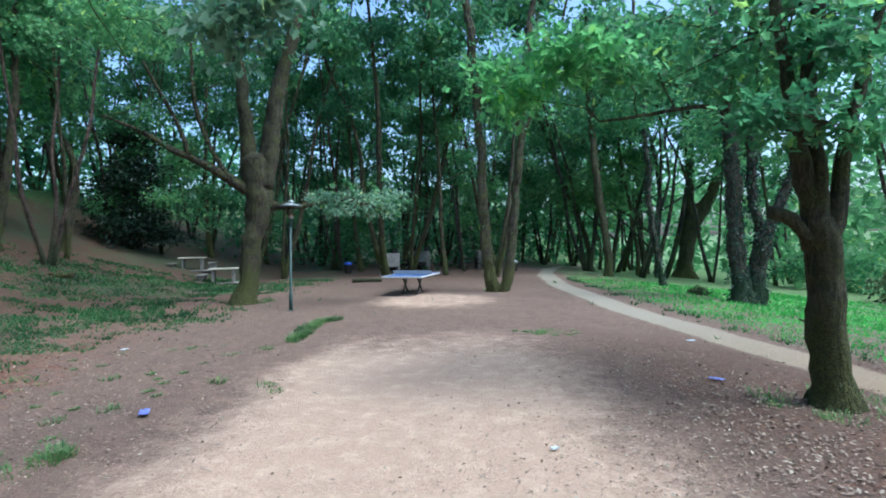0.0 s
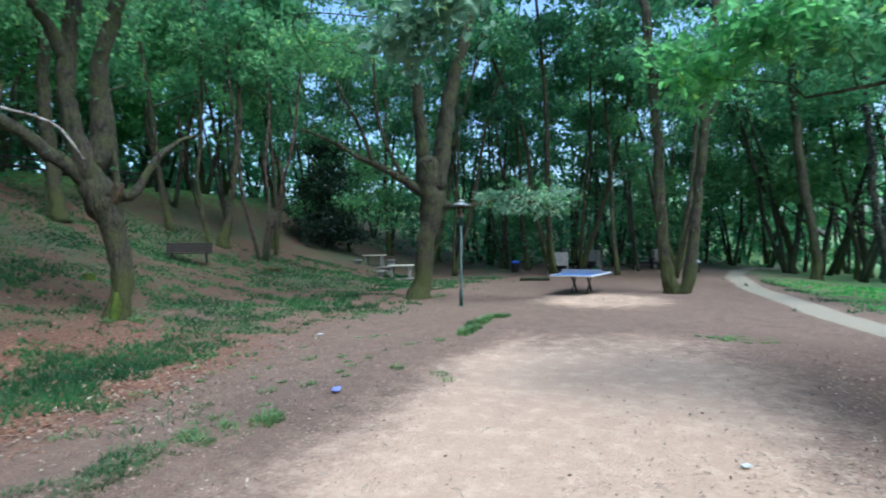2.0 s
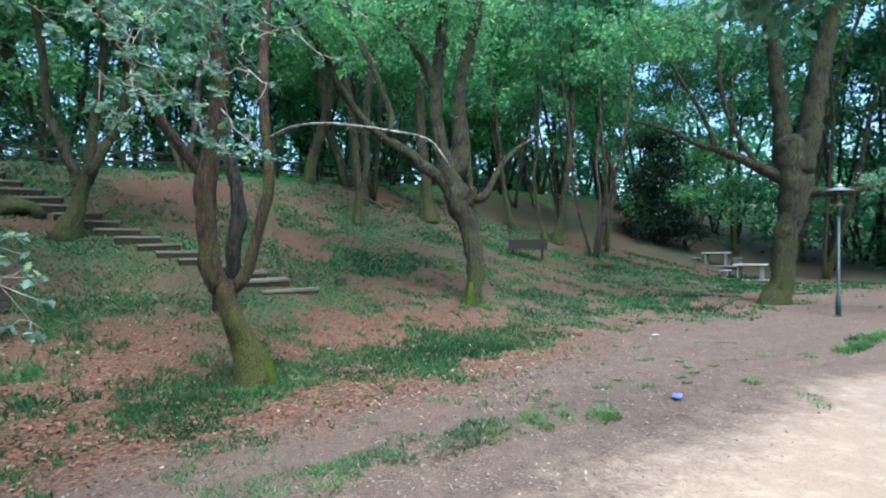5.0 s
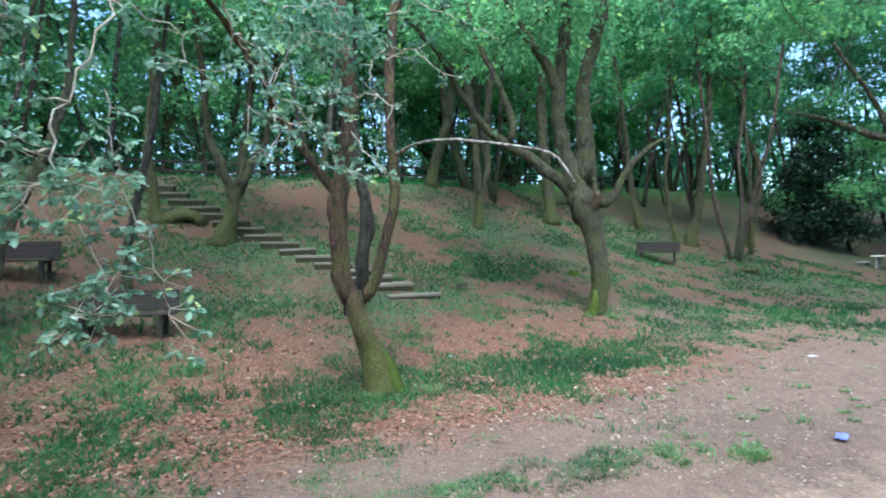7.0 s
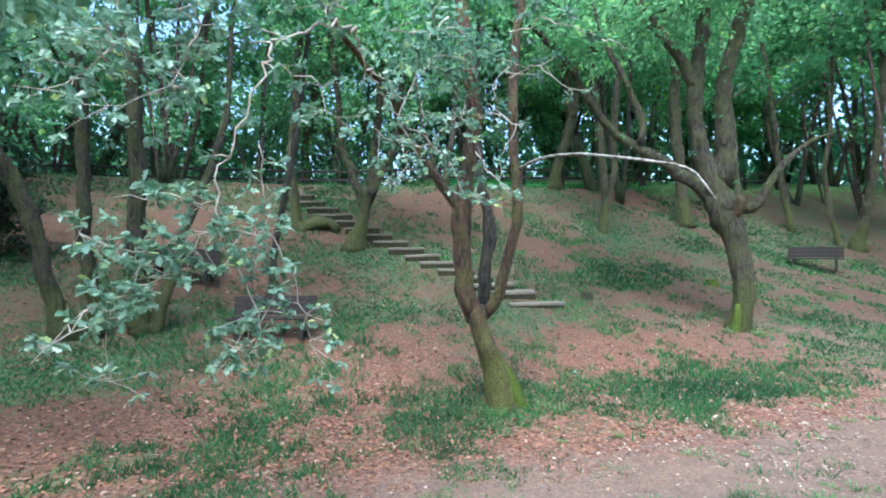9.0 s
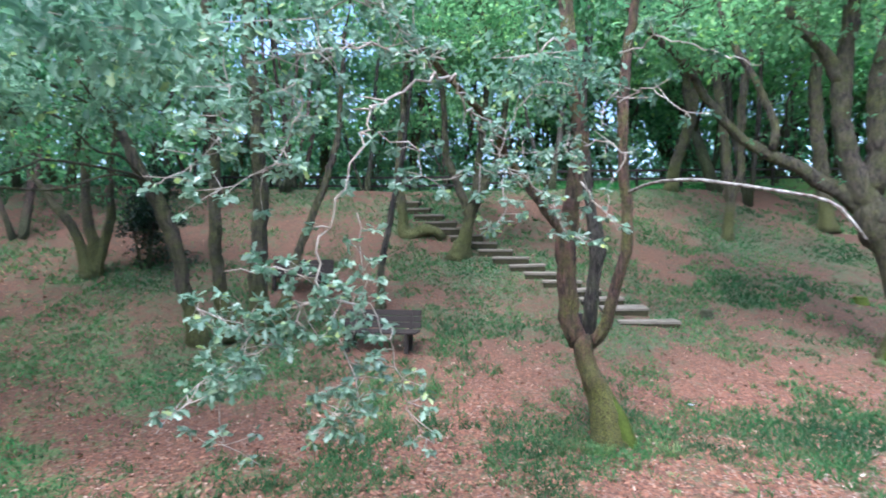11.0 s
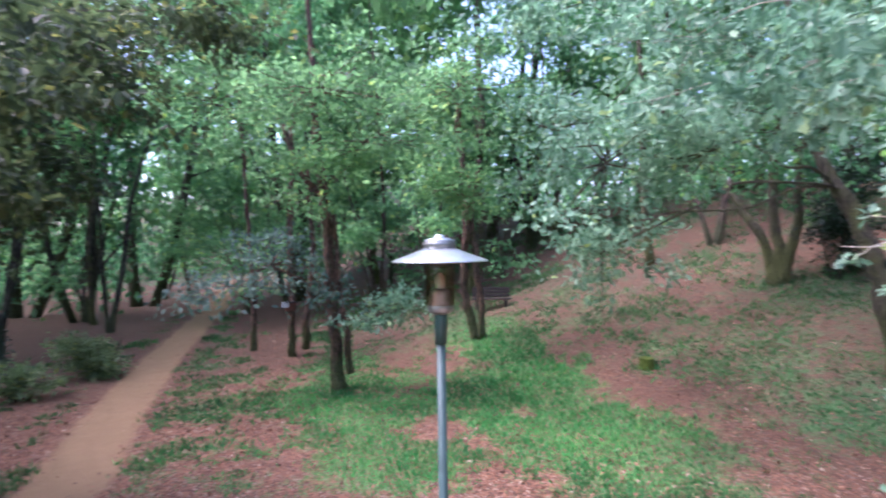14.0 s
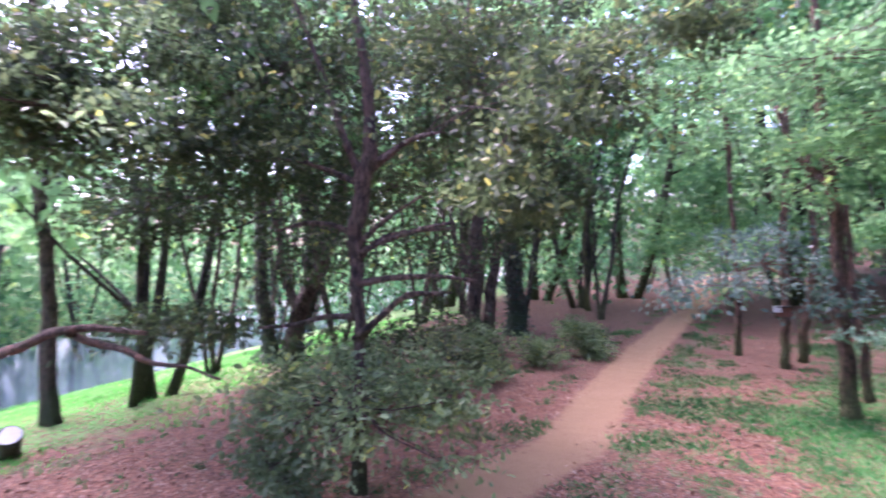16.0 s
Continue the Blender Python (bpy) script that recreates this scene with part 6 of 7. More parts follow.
def far_woods(name, n, near, deep, size, tall, seed, keep, leaf="oak"):
    """Leaves of the far woods in one mass, a ragged belt round the park."""
    rng = np.random.RandomState(seed)
    a = rng.rand(n) * 6.283
    r = near + deep * rng.rand(n)
    x, y = r * np.cos(a), r * np.sin(a)
    ok = keep(x, y, a)
    x, y, a = x[ok], y[ok], a[ok]
    n = len(x)
    top = tall * (0.9 + 0.13 * np.sin(a * 9 + seed) + 0.1 * np.sin(a * 23 + 1) + 0.07 * np.sin(a * 51))
    z = ground_z(x, y) + top * rng.rand(n) ** 0.9
    # leaves gather round boughs
    hubs = np.stack([x, y, z], -1)[: max(1, n // 14)]
    pos = hubs[rng.randint(0, len(hubs), n)] + rng.normal(0, 1, (n, 3)) * [size * 2.2, size * 2.2, size * 1.1]
    pos[:, 2] = np.maximum(pos[:, 2], ground_z(pos[:, 0], pos[:, 1]))
    out = rng.normal(0, 1, (n, 3)) + [0, 0, -0.3]
    ob = part(name, leaf_mesh(name, pos, size * (0.6 + 0.8 * rng.rand(n)), out, rng, LEAF[leaf]), None, None)
    tagged(ob, "dense bright green woods closing the park all round", "woods", kind="stuff")


far_woods("far_woods", 40000, 66, 34, 1.5, 17, 21, lambda x, y, a: ((y < 26) | (x > 16)) & ~((x < -20) & (y > -12)), "bright")
far_woods("north_woods", 46000, 52, 34, 1.0, 9, 27, lambda x, y, a: (y > 24) & (x < 18), "deep")
far_woods("crest_growth", 42000, 28.5, 6, 0.3, 3.6, 29, lambda x, y, a: (x < -27.5) & (y > -18) & (y < 36), "deep")
far_woods("crest_woods", 52000, 31, 9, 0.38, 14, 28, lambda x, y, a: (x < -29) & (y > -16) & (y < 34), "mid")
far_woods("undergrowth", 46000, 44, 20, 0.5, 4.5, 22, lambda x, y, a: ~((x > 8) & (y > -14) & (y < 60)) & ~((x < -24) & (y > 4) & (y < 40) & (x > -60)) & (path_distance(x, y) > 3), "deep")
far_woods("hill_woods", 22000, 46, 12, 0.7, 7, 23, lambda x, y, a: (x < -36) & (y > -30) & (y < 50), "bright")
far_woods("meadow_woods", 26000, 40, 22, 0.8, 9, 25, lambda x, y, a: ((x > 20) & (y > 2) & (y < 58)) | ((x > 39) & (y > -60)), "bright")
far_woods("slope_woods", 26000, 30, 14, 0.5, 7, 24, lambda x, y, a: ((x < -28) & (y < 3) & (y > -40)) | ((y < -30) & (np.abs(x + 1.5) > 4) & (x < 20)) | ((y > 40) & (x < 3)), "deep")

# ---- bushes ----
def bush(name, label, x, y, masses, leaf, kind="dark"):
    t = Tree(name, label, (x, y), kind, leaf)
    t.top["category"] = "bush"
    z = t.base[2]
    h = max(m[2] for m in masses)
    for k in range(3):
        a = k * 2.1 + x
        t.limb((x + 0.1 * math.cos(a), y + 0.1 * math.sin(a), z, 0.05), (x + 0.3 * math.cos(a), y + 0.3 * math.sin(a), z + h * 0.5, 0.035), (x + 0.5 * math.cos(a), y + 0.5 * math.sin(a), z + h, 0.015), step=0.3)
    for dx, dy, dz, rx, rz, n, size in masses:
        t.mass((x + dx, y + dy, z + dz), (rx, rx, rz), n, size)
    return t.build()


bush("holly", "tall dark evergreen holly on the hillside", -18.6, 31.4, [(0, 0, 1.8, 2.0, 1.7, 3600, 0.2), (0.6, 0, 4.6, 1.7, 1.8, 2600, 0.2), (-1.6, 1.2, 2.6, 1.8, 1.6, 2600, 0.2), (-0.6, 0.6, 6.8, 1.4, 1.4, 1600, 0.2), (1.6, 0.4, 1.2, 1.3, 1.0, 1600, 0.2)], "holly")
bush("holly", "dark evergreen holly among leafy stems", -15.6, -8.0, [(0, 0, 1.1, 0.9, 1.1, 2200, 0.11), (0.2, 0.3, 2.3, 0.7, 0.8, 1200, 0.11)], "holly")
bush("shrub", "low leafy green shrub leaning over the path edge", 1.55, -16.2, [(0, 0, 0.5, 0.6, 0.5, 1500, 0.1), (0.5, 0.1, 0.95, 0.6, 0.5, 1300, 0.1)], "shrub")
bush("shrub", "low dull green shrub on the earth bank", 3.7, -12.4, [(0, 0, 0.45, 0.7, 0.4, 1200, 0.1)], "shrub")
bush("shrub", "low dull green shrub on the earth bank", 2.9, -14.6, [(0, 0, 0.5, 0.65, 0.45, 1200, 0.1)], "shrub")
bush("shrub", "low dull green shrub on the earth bank", 4.9, -15.6, [(0, 0, 0.6, 0.9, 0.55, 1500, 0.1)], "shrub")
bush("shrub", "broad leafy shrub below the path bank", 5.2, -9.5, [(0, 0, 0.9, 1.3, 0.9, 3000, 0.09), (1.5, 0.8, 0.7, 1.0, 0.8, 1800, 0.09), (-0.8, -2.5, 0.8, 1.1, 0.8, 1800, 0.09)], "shrub")
bush("shrub", "dark shrub in the meadow grass", 21, 24, [(0, 0, 0.9, 2.0, 1.1, 2200, 0.2)], "dark")
bush("shrub", "bright green shrub at the far side of the meadow", 24, 34, [(0, 0, 1.6, 3.0, 2.0, 2600, 0.25), (4, -6, 1.6, 3.0, 2.2, 2600, 0.25)], "oak")
bush("shrub", "small tuft of dark shrub in the grass", 9.6, 20.4, [(0, 0, 0.2, 0.35, 0.22, 500, 0.08)], "dark")
bush("shrub", "small tuft of dark shrub in the grass", 8.9, 12.6, [(0, 0, 0.16, 0.3, 0.2, 500, 0.07)], "dark")

# bent red limb that reaches over the bank
bent = Tree("oak_tree", "low oak with a bare reddish limb bending over the bank", (10.2, -1.6), "red", "dark")
bent.limb((10.2, -1.6, bent.base[2], 0.2), (10.0, -1.7, 1.0, 0.16), (9.6, -2.0, 2.2, 0.15), (9.5, -2.2, 4.0, 0.12), (9.6, -2.6, 6.5, 0.08))
bent.limb((9.6, -2.0, 2.0, 0.12), (9.57, -4.79, 1.55, 0.112), (8.40, -4.62, 1.85, 0.096), (7.74, -4.67, 2.09, 0.086), (7.27, -4.75, 2.23, 0.077), (6.84, -4.93, 2.27, 0.054), (6.29, -5.26, 2.18, 0.039))
bent.limb((7.27, -4.75, 2.23, 0.069), (6.92, -4.90, 2.07, 0.069), (6.40, -5.00, 1.97, 0.061), (5.96, -5.07, 1.81, 0.045), (5.55, -5.23, 1.77, 0.030), (5.06, -5.32, 1.62, 0.022))
bent.mass((8.2, -3.0, 6.0), (2.0, 2.0, 1.3), 2600, 0.1)
bent.build()


# ---- lamps ----
def street_lamp(m):
    top = empty("street_lamp", m, "slim green metal park lamp with a flat round shade", "lamp", "park lamps")
    part("pole", lathe([(0.06, 0), (0.06, 0.5), (0.036, 0.55), (0.034, 2.6)], 20), POLE, top, smooth=True)
    part("base_plate", lathe([(0.12, -0.02), (0.12, 0.015), (0.1, 0.02), (0.065, 0.03)], 20), POLE, top)
    part("sleeve", lathe([(0.046, 2.58), (0.046, 2.80), (0.042, 2.82)], 20), TEAL, top, "dark teal sleeve", True)
    socket = part("socket", lathe([(0.05, 2.80), (0.085, 2.815), (0.095, 2.83), (0.095, 2.87), (0.086, 2.885), (0.08, 2.90), (0.076, 2.97), (0.05, 2.99)], 24), SOCKET, top, "grey metal lamp socket", True)
    part("bulb", lathe([(0.03, 2.98), (0.04, 3.02), (0.038, 3.07), (0.02, 3.10), (0.002, 3.11)], 16), WHITE, socket, "white lamp bulb", True)
    g = part("glass", lathe([(0.1, 2.868), (0.106, 2.885), (0.106, 3.19), (0.103, 3.20)], 28), GLASS, top, "brownish clear glass cylinder", True)
    g.visible_shadow = False
    part("reflector", lathe([(0.05, 3.17), (0.045, 3.185), (0.0, 3.19)], 16), WHITE, top, "small white reflector", True)
    shade = part("shade", lathe([(0.352, 3.188), (0.358, 3.192), (0.354, 3.198), (0.24, 3.238), (0.15, 3.272), (0.118, 3.288), (0.118, 3.282), (0.2, 3.245), (0.352, 3.188)], 40), ALU, top, "pale wide conical metal shade", True)
    part("collar", lathe([(0.118, 3.28), (0.118, 3.335), (0.11, 3.34)], 28), SOCKET, shade, "grey louvred collar", True)
    part("cap", lathe([(0.112, 3.335), (0.114, 3.35), (0.06, 3.362), (0.04, 3.366), (0.038, 3.385), (0.0, 3.39)], 28), ALU, shade, "round metal cap", True)
    return top


def on_ground(x, y, turn=0, dz=0.0):
    return pose(x, y, float(ground_z(x, y)) + dz, 0, 0, turn)


lamp_near = street_lamp(on_ground(-2.07, -3.55))
copy_thing(lamp_near, pose(-4.77, 16.38, float(ground_z(-4.77, 16.38)), 0, 1.2, 70))


# ---- benches ----
def bench(m, label, wide=1.75):
    """Slatted bench: the back is at +y, the seat faces -y."""
    top = empty("park_bench", m, label, "bench", "wooden benches")
    for k in range(3):
        part("seat_slat", block((0, -0.2 + 0.16 * k, 0.43), (wide, 0.13, 0.045), pose(0, 0, 0, -3 + k), 0.012), WOOD, top)
    for k in range(3):
        part("back_slat", block((0, 0.255 + 0.024 * k, 0.53 + 0.132 * k), (wide, 0.045, 0.125), pose(0, 0, 0, -12), 0.012), WOOD, top)
    for s in (-1, 1):
        x = s * (wide / 2 - 0.22)
        part("front_leg", block((x, -0.2, 0.2), (0.09, 0.09, 0.4), None, 0.01), WOOD, top)
        part("back_leg", block((x, 0.235, 0.4), (0.08, 0.07, 0.84), pose(0, 0, 0, -9), 0.01), WOOD, top)
        part("seat_rail", block((x, 0.0, 0.385), (0.07, 0.52, 0.05), None, 0.008), WOOD, top)
    return top


bench_b = bench(on_ground(-11.9, -1.1, 78), "weathered dark wooden park bench beside the oak clump")
for x, y, turn, label in ((-16.9, 17.9, 40, "dark wooden park bench on the grassy slope"), (-9.7, -15.5, 150, "dark wooden park bench on the leafy slope"), (-15.2, -3.6, 80, "dark wooden bench half hidden behind stems")):
    tagged(copy_thing(bench_b, on_ground(x, y, turn) @ Matrix.Diagonal((0.74, 0.85, 0.85, 1) if y < -10 else (1, 1, 1, 1))), label)


# ---- picnic tables ----
def concrete_table(m):
    top = empty("picnic_table", m, "pale concrete picnic table with two fixed benches", "picnic table", "concrete picnic tables")
    part("tabletop", block((0, 0, 0.72), (1.35, 0.85, 0.07), None, 0.015), CONCRETE, top, "pale worn concrete top")
    for s in (-1, 1):
        part("table_leg", block((0.48 * s, 0, 0.34), (0.1, 0.6, 0.69), None, 0.012), STONE, top)
        part("bench_top", block((1.05 * s, 0, 0.42), (0.34, 1.1, 0.07), None, 0.012), STONE, top)
        for q in (-1, 1):
            part("bench_leg", block((1.05 * s, 0.36 * q, 0.19), (0.28, 0.1, 0.39), None, 0.01), STONE, top)
    part("footing", block((0, 0, 0.0), (2.5, 1.2, 0.06), None, 0.012), STONE, top)
    return top


t1 = concrete_table(on_ground(-11.3, 27.2, 12))
copy_thing(t1, on_ground(-14.2, 30.0, 14, -0.02))


def tennis_table(m):
    top = empty("table_tennis_table", m, "blue outdoor table tennis table with a metal net", "table tennis table")
    for s in (-1, 1):
        part("half_top", block((0, 0.69 * s, 0.745), (1.5, 1.36, 0.03), None, 0.004), BLUETOP, top, "blue half of the playing top")
        part("centre_line", block((0, 0.69 * s, 0.762), (0.02, 1.36, 0.004), None, 0), WHITE, top, "white centre line")
        part("end_edge", block((0, 1.385 * s, 0.742), (1.53, 0.03, 0.06), None, 0.004), WHITE, top, "white end edge")
        part("side_edge", block((0.765 * s, 0, 0.742), (0.03, 2.74, 0.06), None, 0.004), WHITE, top, "white side edge")
        for q in (-1, 1):
            part("crossed_leg", block((0.3 * s, 0.02 * q, 0.36), (0.055, 0.05, 1.0), pose(0, 0, 0, 44 * q), 0.006), DARK, top)
        part("foot_bar", block((0.3 * s, 0, 0.03), (0.06, 0.9, 0.05), None, 0.006), DARK, top)
    part("net", block((0, 0, 0.84), (1.6, 0.012, 0.15), None, 0.003), STEEL, top, "perforated metal net")
    part("spine", block((0, 0, 0.7), (0.7, 0.1, 0.06), None, 0.006), DARK, top)
    return top


tennis_table(on_ground(-1.35, 21.3, -14))


def wooden_table(m):
    top = empty("picnic_table", m, "dark wooden picnic table with attached benches", "picnic table", "wooden picnic tables")
    for k in range(4):
        part("table_board", block((0, -0.27 + 0.18 * k, 0.74), (1.7, 0.165, 0.04), None, 0.006), WOOD, top)
    for s in (-1, 1):
        for k in range(2):
            part("bench_board", block((0, s * (0.64 + 0.15 * k), 0.44), (1.7, 0.13, 0.04), None, 0.006), WOOD, top)
        part("cross_bar", block((0.6 * s, 0, 0.4), (0.05, 1.6, 0.09), None, 0.006), WOOD, top)
        for q in (-1, 1):
            part("slanted_leg", block((0.6 * s, 0.38 * q, 0.36), (0.06, 0.09, 0.82), pose(0, 0, 0, 28 * q), 0.006), WOOD, top)
    return top


w1 = wooden_table(on_ground(-9.3, 47, 25))
copy_thing(w1, on_ground(-7.2, 42.5, 10))
copy_thing(w1, on_ground(-2.6, 38.5, 60))
copy_thing(w1, on_ground(1.6, 39.5, 5))


def barbecue(m, tall=1.35):
    top = empty("barbecue", m, "grey stone barbecue with a dark hearth", "barbecue", "stone barbecues")
    part("back_wall", block((0, 0.35, tall / 2), (1.2, 0.16, tall), None, 0.02), STONE, top)
    for s in (-1, 1):
        part("side_wall", block((0.54 * s, -0.02, 0.45), (0.14, 0.62, 0.9), None, 0.02), STONE, top)
    part("hood", block((0, -0.08, tall * 0.68), (1.22, 0.5, tall * 0.62), pose(0, 0, 0, -6), 0.03), STONE, top, "rough grey stone hood")
    part("hearth", block((0, 0.0, 0.24), (0.95, 0.5, 0.08), None, 0.01), DARK, top, "sooty hearth slab")
    part("grate", block((0, -0.05, 0.34), (0.9, 0.4, 0.02), None, 0.004), DARK, top)
    part("chimney", block((0.35, 0.3, tall + 0.12), (0.3, 0.25, 0.3), None, 0.02), DARK, top)
    return top


g1 = barbecue(on_ground(-3.5, 33.3, 4))
copy_thing(g1, on_ground(-1.9, 40.5, -20))
copy_thing(g1, on_ground(2.9, 40.0, 12))


def litter_bin(m, lid, label):
    top = empty("litter_bin", m, label, "bin", "litter bins")
    part("body", lathe([(0.2, 0.0), (0.24, 0.03), (0.27, 0.6), (0.28, 0.62), (0.26, 0.63)], 20), BIN, top, smooth=True)
    part("bag", lathe([(0.285, 0.55), (0.295, 0.6), (0.28, 0.66), (0.2, 0.74), (0.08, 0.78), (0.0, 0.77)], 16), lid, top, "plastic bag over the rim", True)
    return top


litter_bin(on_ground(-6.6, 36.0), BLUE, "dark litter bin with a bright blue bag")
litter_bin(on_ground(4.5, 36.0), WHITE, "dark litter bin with a white bag")


# ---- logs and stumps ----
def log_piece(name, label, x, y, turn, length, r, mat, end, dz=0.0, tilt=0):
    top = empty(name, pose(x, y, float(ground_z(x, y)) + r * 0.8 + dz, 0, tilt, turn), label, name.replace("_", " "))
    rng = np.random.RandomState(int(abs(x * 100)))
    line = smooth_line([(-length / 2, 0, 0, r * 1.05), (0, 0.02, 0.01, r), (length / 2, 0, 0, r * 0.93)], 0.15)
    v, f, cap = tube(line, 16, rng, 0.07)
    part("wood", raw_mesh("wood", v, [f, cap], mat, True), None, top)
    for s in (-1, 1):
        part("sawn_end", lathe([(r * 0.9, 0), (r * 0.9, 0.006), (0.0, 0.008)], 20), end, top, "sawn wood end").matrix_basis = pose(s * (length / 2 + 0.001), 0, 0, 0, 90 * s, 0)
    return top


SAWN = plain("sawn_wood", (0.84, 0.82, 0.78), (0.74, 0.71, 0.66), 9, 0.8, 0.2)
log_piece("fallen_log", "dark fallen log with a pale sawn end on the bank", 10.30, -5.75, -28, 1.0, 0.2, BARK["dark"], SAWN, -0.05, 50)
log_piece("fallen_log", "dark thin log lying by the barbecue", -4.1, 27.7, 12, 1.5, 0.11, BARK["dark"], WOOD)
log_piece("fallen_log", "short black log lying in the meadow", 11.0, 9.6, 60, 1.2, 0.14, BARK["dark"], WOOD)
log_piece("fallen_log", "short mossy log on the grassy slope", -15.1, 21.0, 10, 0.9, 0.1, BARK["oak"], WOOD)


def stump(x, y, r, h, label, mat):
    top = empty("tree_stump", on_ground(x, y), label, "stump")
    part("wood", lathe([(r * 1.25, -0.05), (r * 1.1, 0.04), (r, h * 0.6), (r * 0.95, h), (r * 0.8, h + 0.01), (0, h)], 14), mat, top, smooth=False)
    return top


stump(-9.45, -8.55, 0.16, 0.2, "yellow-green mossy cut stump", MOSS)
stump(-13.6, 6.9, 0.16, 0.16, "small dark stump beside the lowest step", BARK["dark"])
stump(-14.6, 11.6, 0.17, 0.16, "low mossy stump in the grass", MOSS)
stump(-18.9, 20.4, 0.14, 0.25, "small dark stump behind the bench", BARK["dark"])


# ---- steps up the hill ----
steps = empty("steps", Matrix.Translation((-13.3, 5.3, float(ground_z(-13.3, 5.3)))), "worn stone slab steps climbing the leafy hill", "steps")
TREAD = plain("tread_stone", (0.22, 0.195, 0.155), (0.13, 0.12, 0.09), 4, 0.9, 0.5)
# risers much darker than the treads above them
RISER = plain("riser_dark", (0.028, 0.024, 0.016), (0.05, 0.05, 0.022), 6, 0.95, 0.6)
N_STEPS = 16
facing = 83
slab_data = riser_data = None
for k in range(N_STEPS):
    f = k / (N_STEPS - 1)
    x, y = -13.35 - 9.4 * f, 5.3 - 6.3 * f + 0.25 * math.sin(f * 3.1)
    m = steps.matrix_world.inverted() @ pose(x, y, float(ground_z(x, y)) + (-0.05 if k == 0 else 0.04), random.uniform(-2, 2), random.uniform(-2, 2), facing + random.uniform(-4, 4)) @ Matrix.Diagonal((1.25 if k == 0 else random.uniform(0.92, 1.06), random.uniform(0.95, 1.05), 1, 1))
    if slab_data is None:
        slab, riser = part("tread", block((0, 0, 0.06), (1.15, 0.66, 0.07), None, 0.016), TREAD, steps), part("riser", block((0, -0.02, -0.08), (1.1, 0.58, 0.21), None, 0.02), RISER, steps, "dark riser below the tread")
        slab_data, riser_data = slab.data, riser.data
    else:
        slab, riser = part("tread", slab_data, None, steps), part("riser", riser_data, None, steps, "dark riser below the tread")
    slab.matrix_basis = m
    riser.matrix_basis = m

# dark post below the steps
post = empty("wooden_post", on_ground(-12.3, 3.3), "short dark wooden post below the steps", "post")
part("shaft", block((0, 0, 0.28), (0.2, 0.2, 0.62), None, 0.02), WOOD, post)
part("cap", block((0, 0, 0.6), (0.22, 0.22, 0.04), None, 0.015), WOOD, post)

# ---- fence along the crest ----
fence = empty("fence", Matrix.Translation((-26, 8, float(ground_z(-26, 8)))), "low dark wooden post and rail fence on the crest", "fence")
inv = fence.matrix_world.inverted()
ys = [-12 + 2.2 * k for k in range(18)]
post_data = rail_data = None
for k, y in enumerate(ys):
    x = -26.2 + 0.1 * math.sin(k)
    z = float(ground_z(x, y))
    if post_data is None:
        a = part("post", block((0, 0, 0.45), (0.12, 0.12, 1.0), None, 0.012), WOOD, fence)
        post_data = a.data
    else:
        a = part("post", post_data, None, fence)
    a.matrix_basis = inv @ pose(x, y, z, random.uniform(-2, 2), random.uniform(-2, 2), 0)
    if k + 1 < len(ys):
        z2 = float(ground_z(x, ys[k + 1]))
        for h in (0.45, 0.85):
            if rail_data is None:
                b = part("rail", block((0, 0, 0), (0.06, 2.25, 0.1), None, 0.01), WOOD, fence)
                rail_data = b.data
            else:
                b = part("rail", rail_data, None, fence)
            b.matrix_basis = inv @ pose(x + 0.08, y + 1.1, (z + z2) / 2 + h, math.degrees(math.atan2(z2 - z, 2.2)), 0, 0)

# ---- sign box between the stems ----
sign = empty("nest_box", pose(-3.05, -15.2, 1.55, 0, 0, 10), "small white and brown box fixed between two stems", "box")
part("box_body", block((0, 0, 0), (0.3, 0.14, 0.22), None, 0.01), plain("box_brown", (0.16, 0.05, 0.035), (0.10, 0.04, 0.03), 5), sign)
part("front_plate", block((0.17, 0.08, 0.08), (0.18, 0.02, 0.16), None, 0.004), WHITE, sign, "white front plate")
part("roof", block((0, 0, 0.13), (0.36, 0.2, 0.03), None, 0.006), WOOD, sign)
part("strap", block((0, -0.05, -0.02), (0.52, 0.03, 0.05), None, 0.004), DARK, sign)


# ---- litter ----
def rubbish(name, label, x, y, size, mat, seed):
    rng = np.random.RandomState(seed)
    bm = bmesh.new()
    bmesh.ops.create_grid(bm, x_segments=6, y_segments=4, size=0.5)
    for v in bm.verts:
        v.co.z = 0.3 * rng.rand()
        v.co.x *= size[0]
        v.co.y *= size[1]
        v.co.z *= size[1] * 0.5
    top = empty(name, on_ground(x, y, rng.rand() * 360, 0.03), label, "litter")
    ob = part("sheet", bm, mat, top)
    mod = ob.modifiers.new("thick", "SOLIDIFY")
    mod.thickness = 0.006
    return top


rubbish("plastic_wrapper", "crumpled blue plastic wrapper on the earth", -3.59, 6.3, (0.21, 0.11), PLASTIC, 1)
rubbish("plastic_wrapper", "crumpled pale blue wrapper among fallen leaves", 3.85, 7.7, (0.2, 0.1), PLASTIC, 2)
rubbish("paper_scrap", "crumpled white paper scrap on the sand", 1.03, 5.2, (0.085, 0.055), PAPER, 3)
rubbish("paper_scrap", "white paper scrap among leaves", -9.21, 4.37, (0.1, 0.07), PAPER, 4)
rubbish("paper_scrap", "pale paper scrap on the earth", 4.8, 10.6, (0.18, 0.1), PAPER, 5)
rubbish("paper_scrap", "pale paper scrap on the earth", -6.3, 10.4, (0.16, 0.1), PAPER, 6)


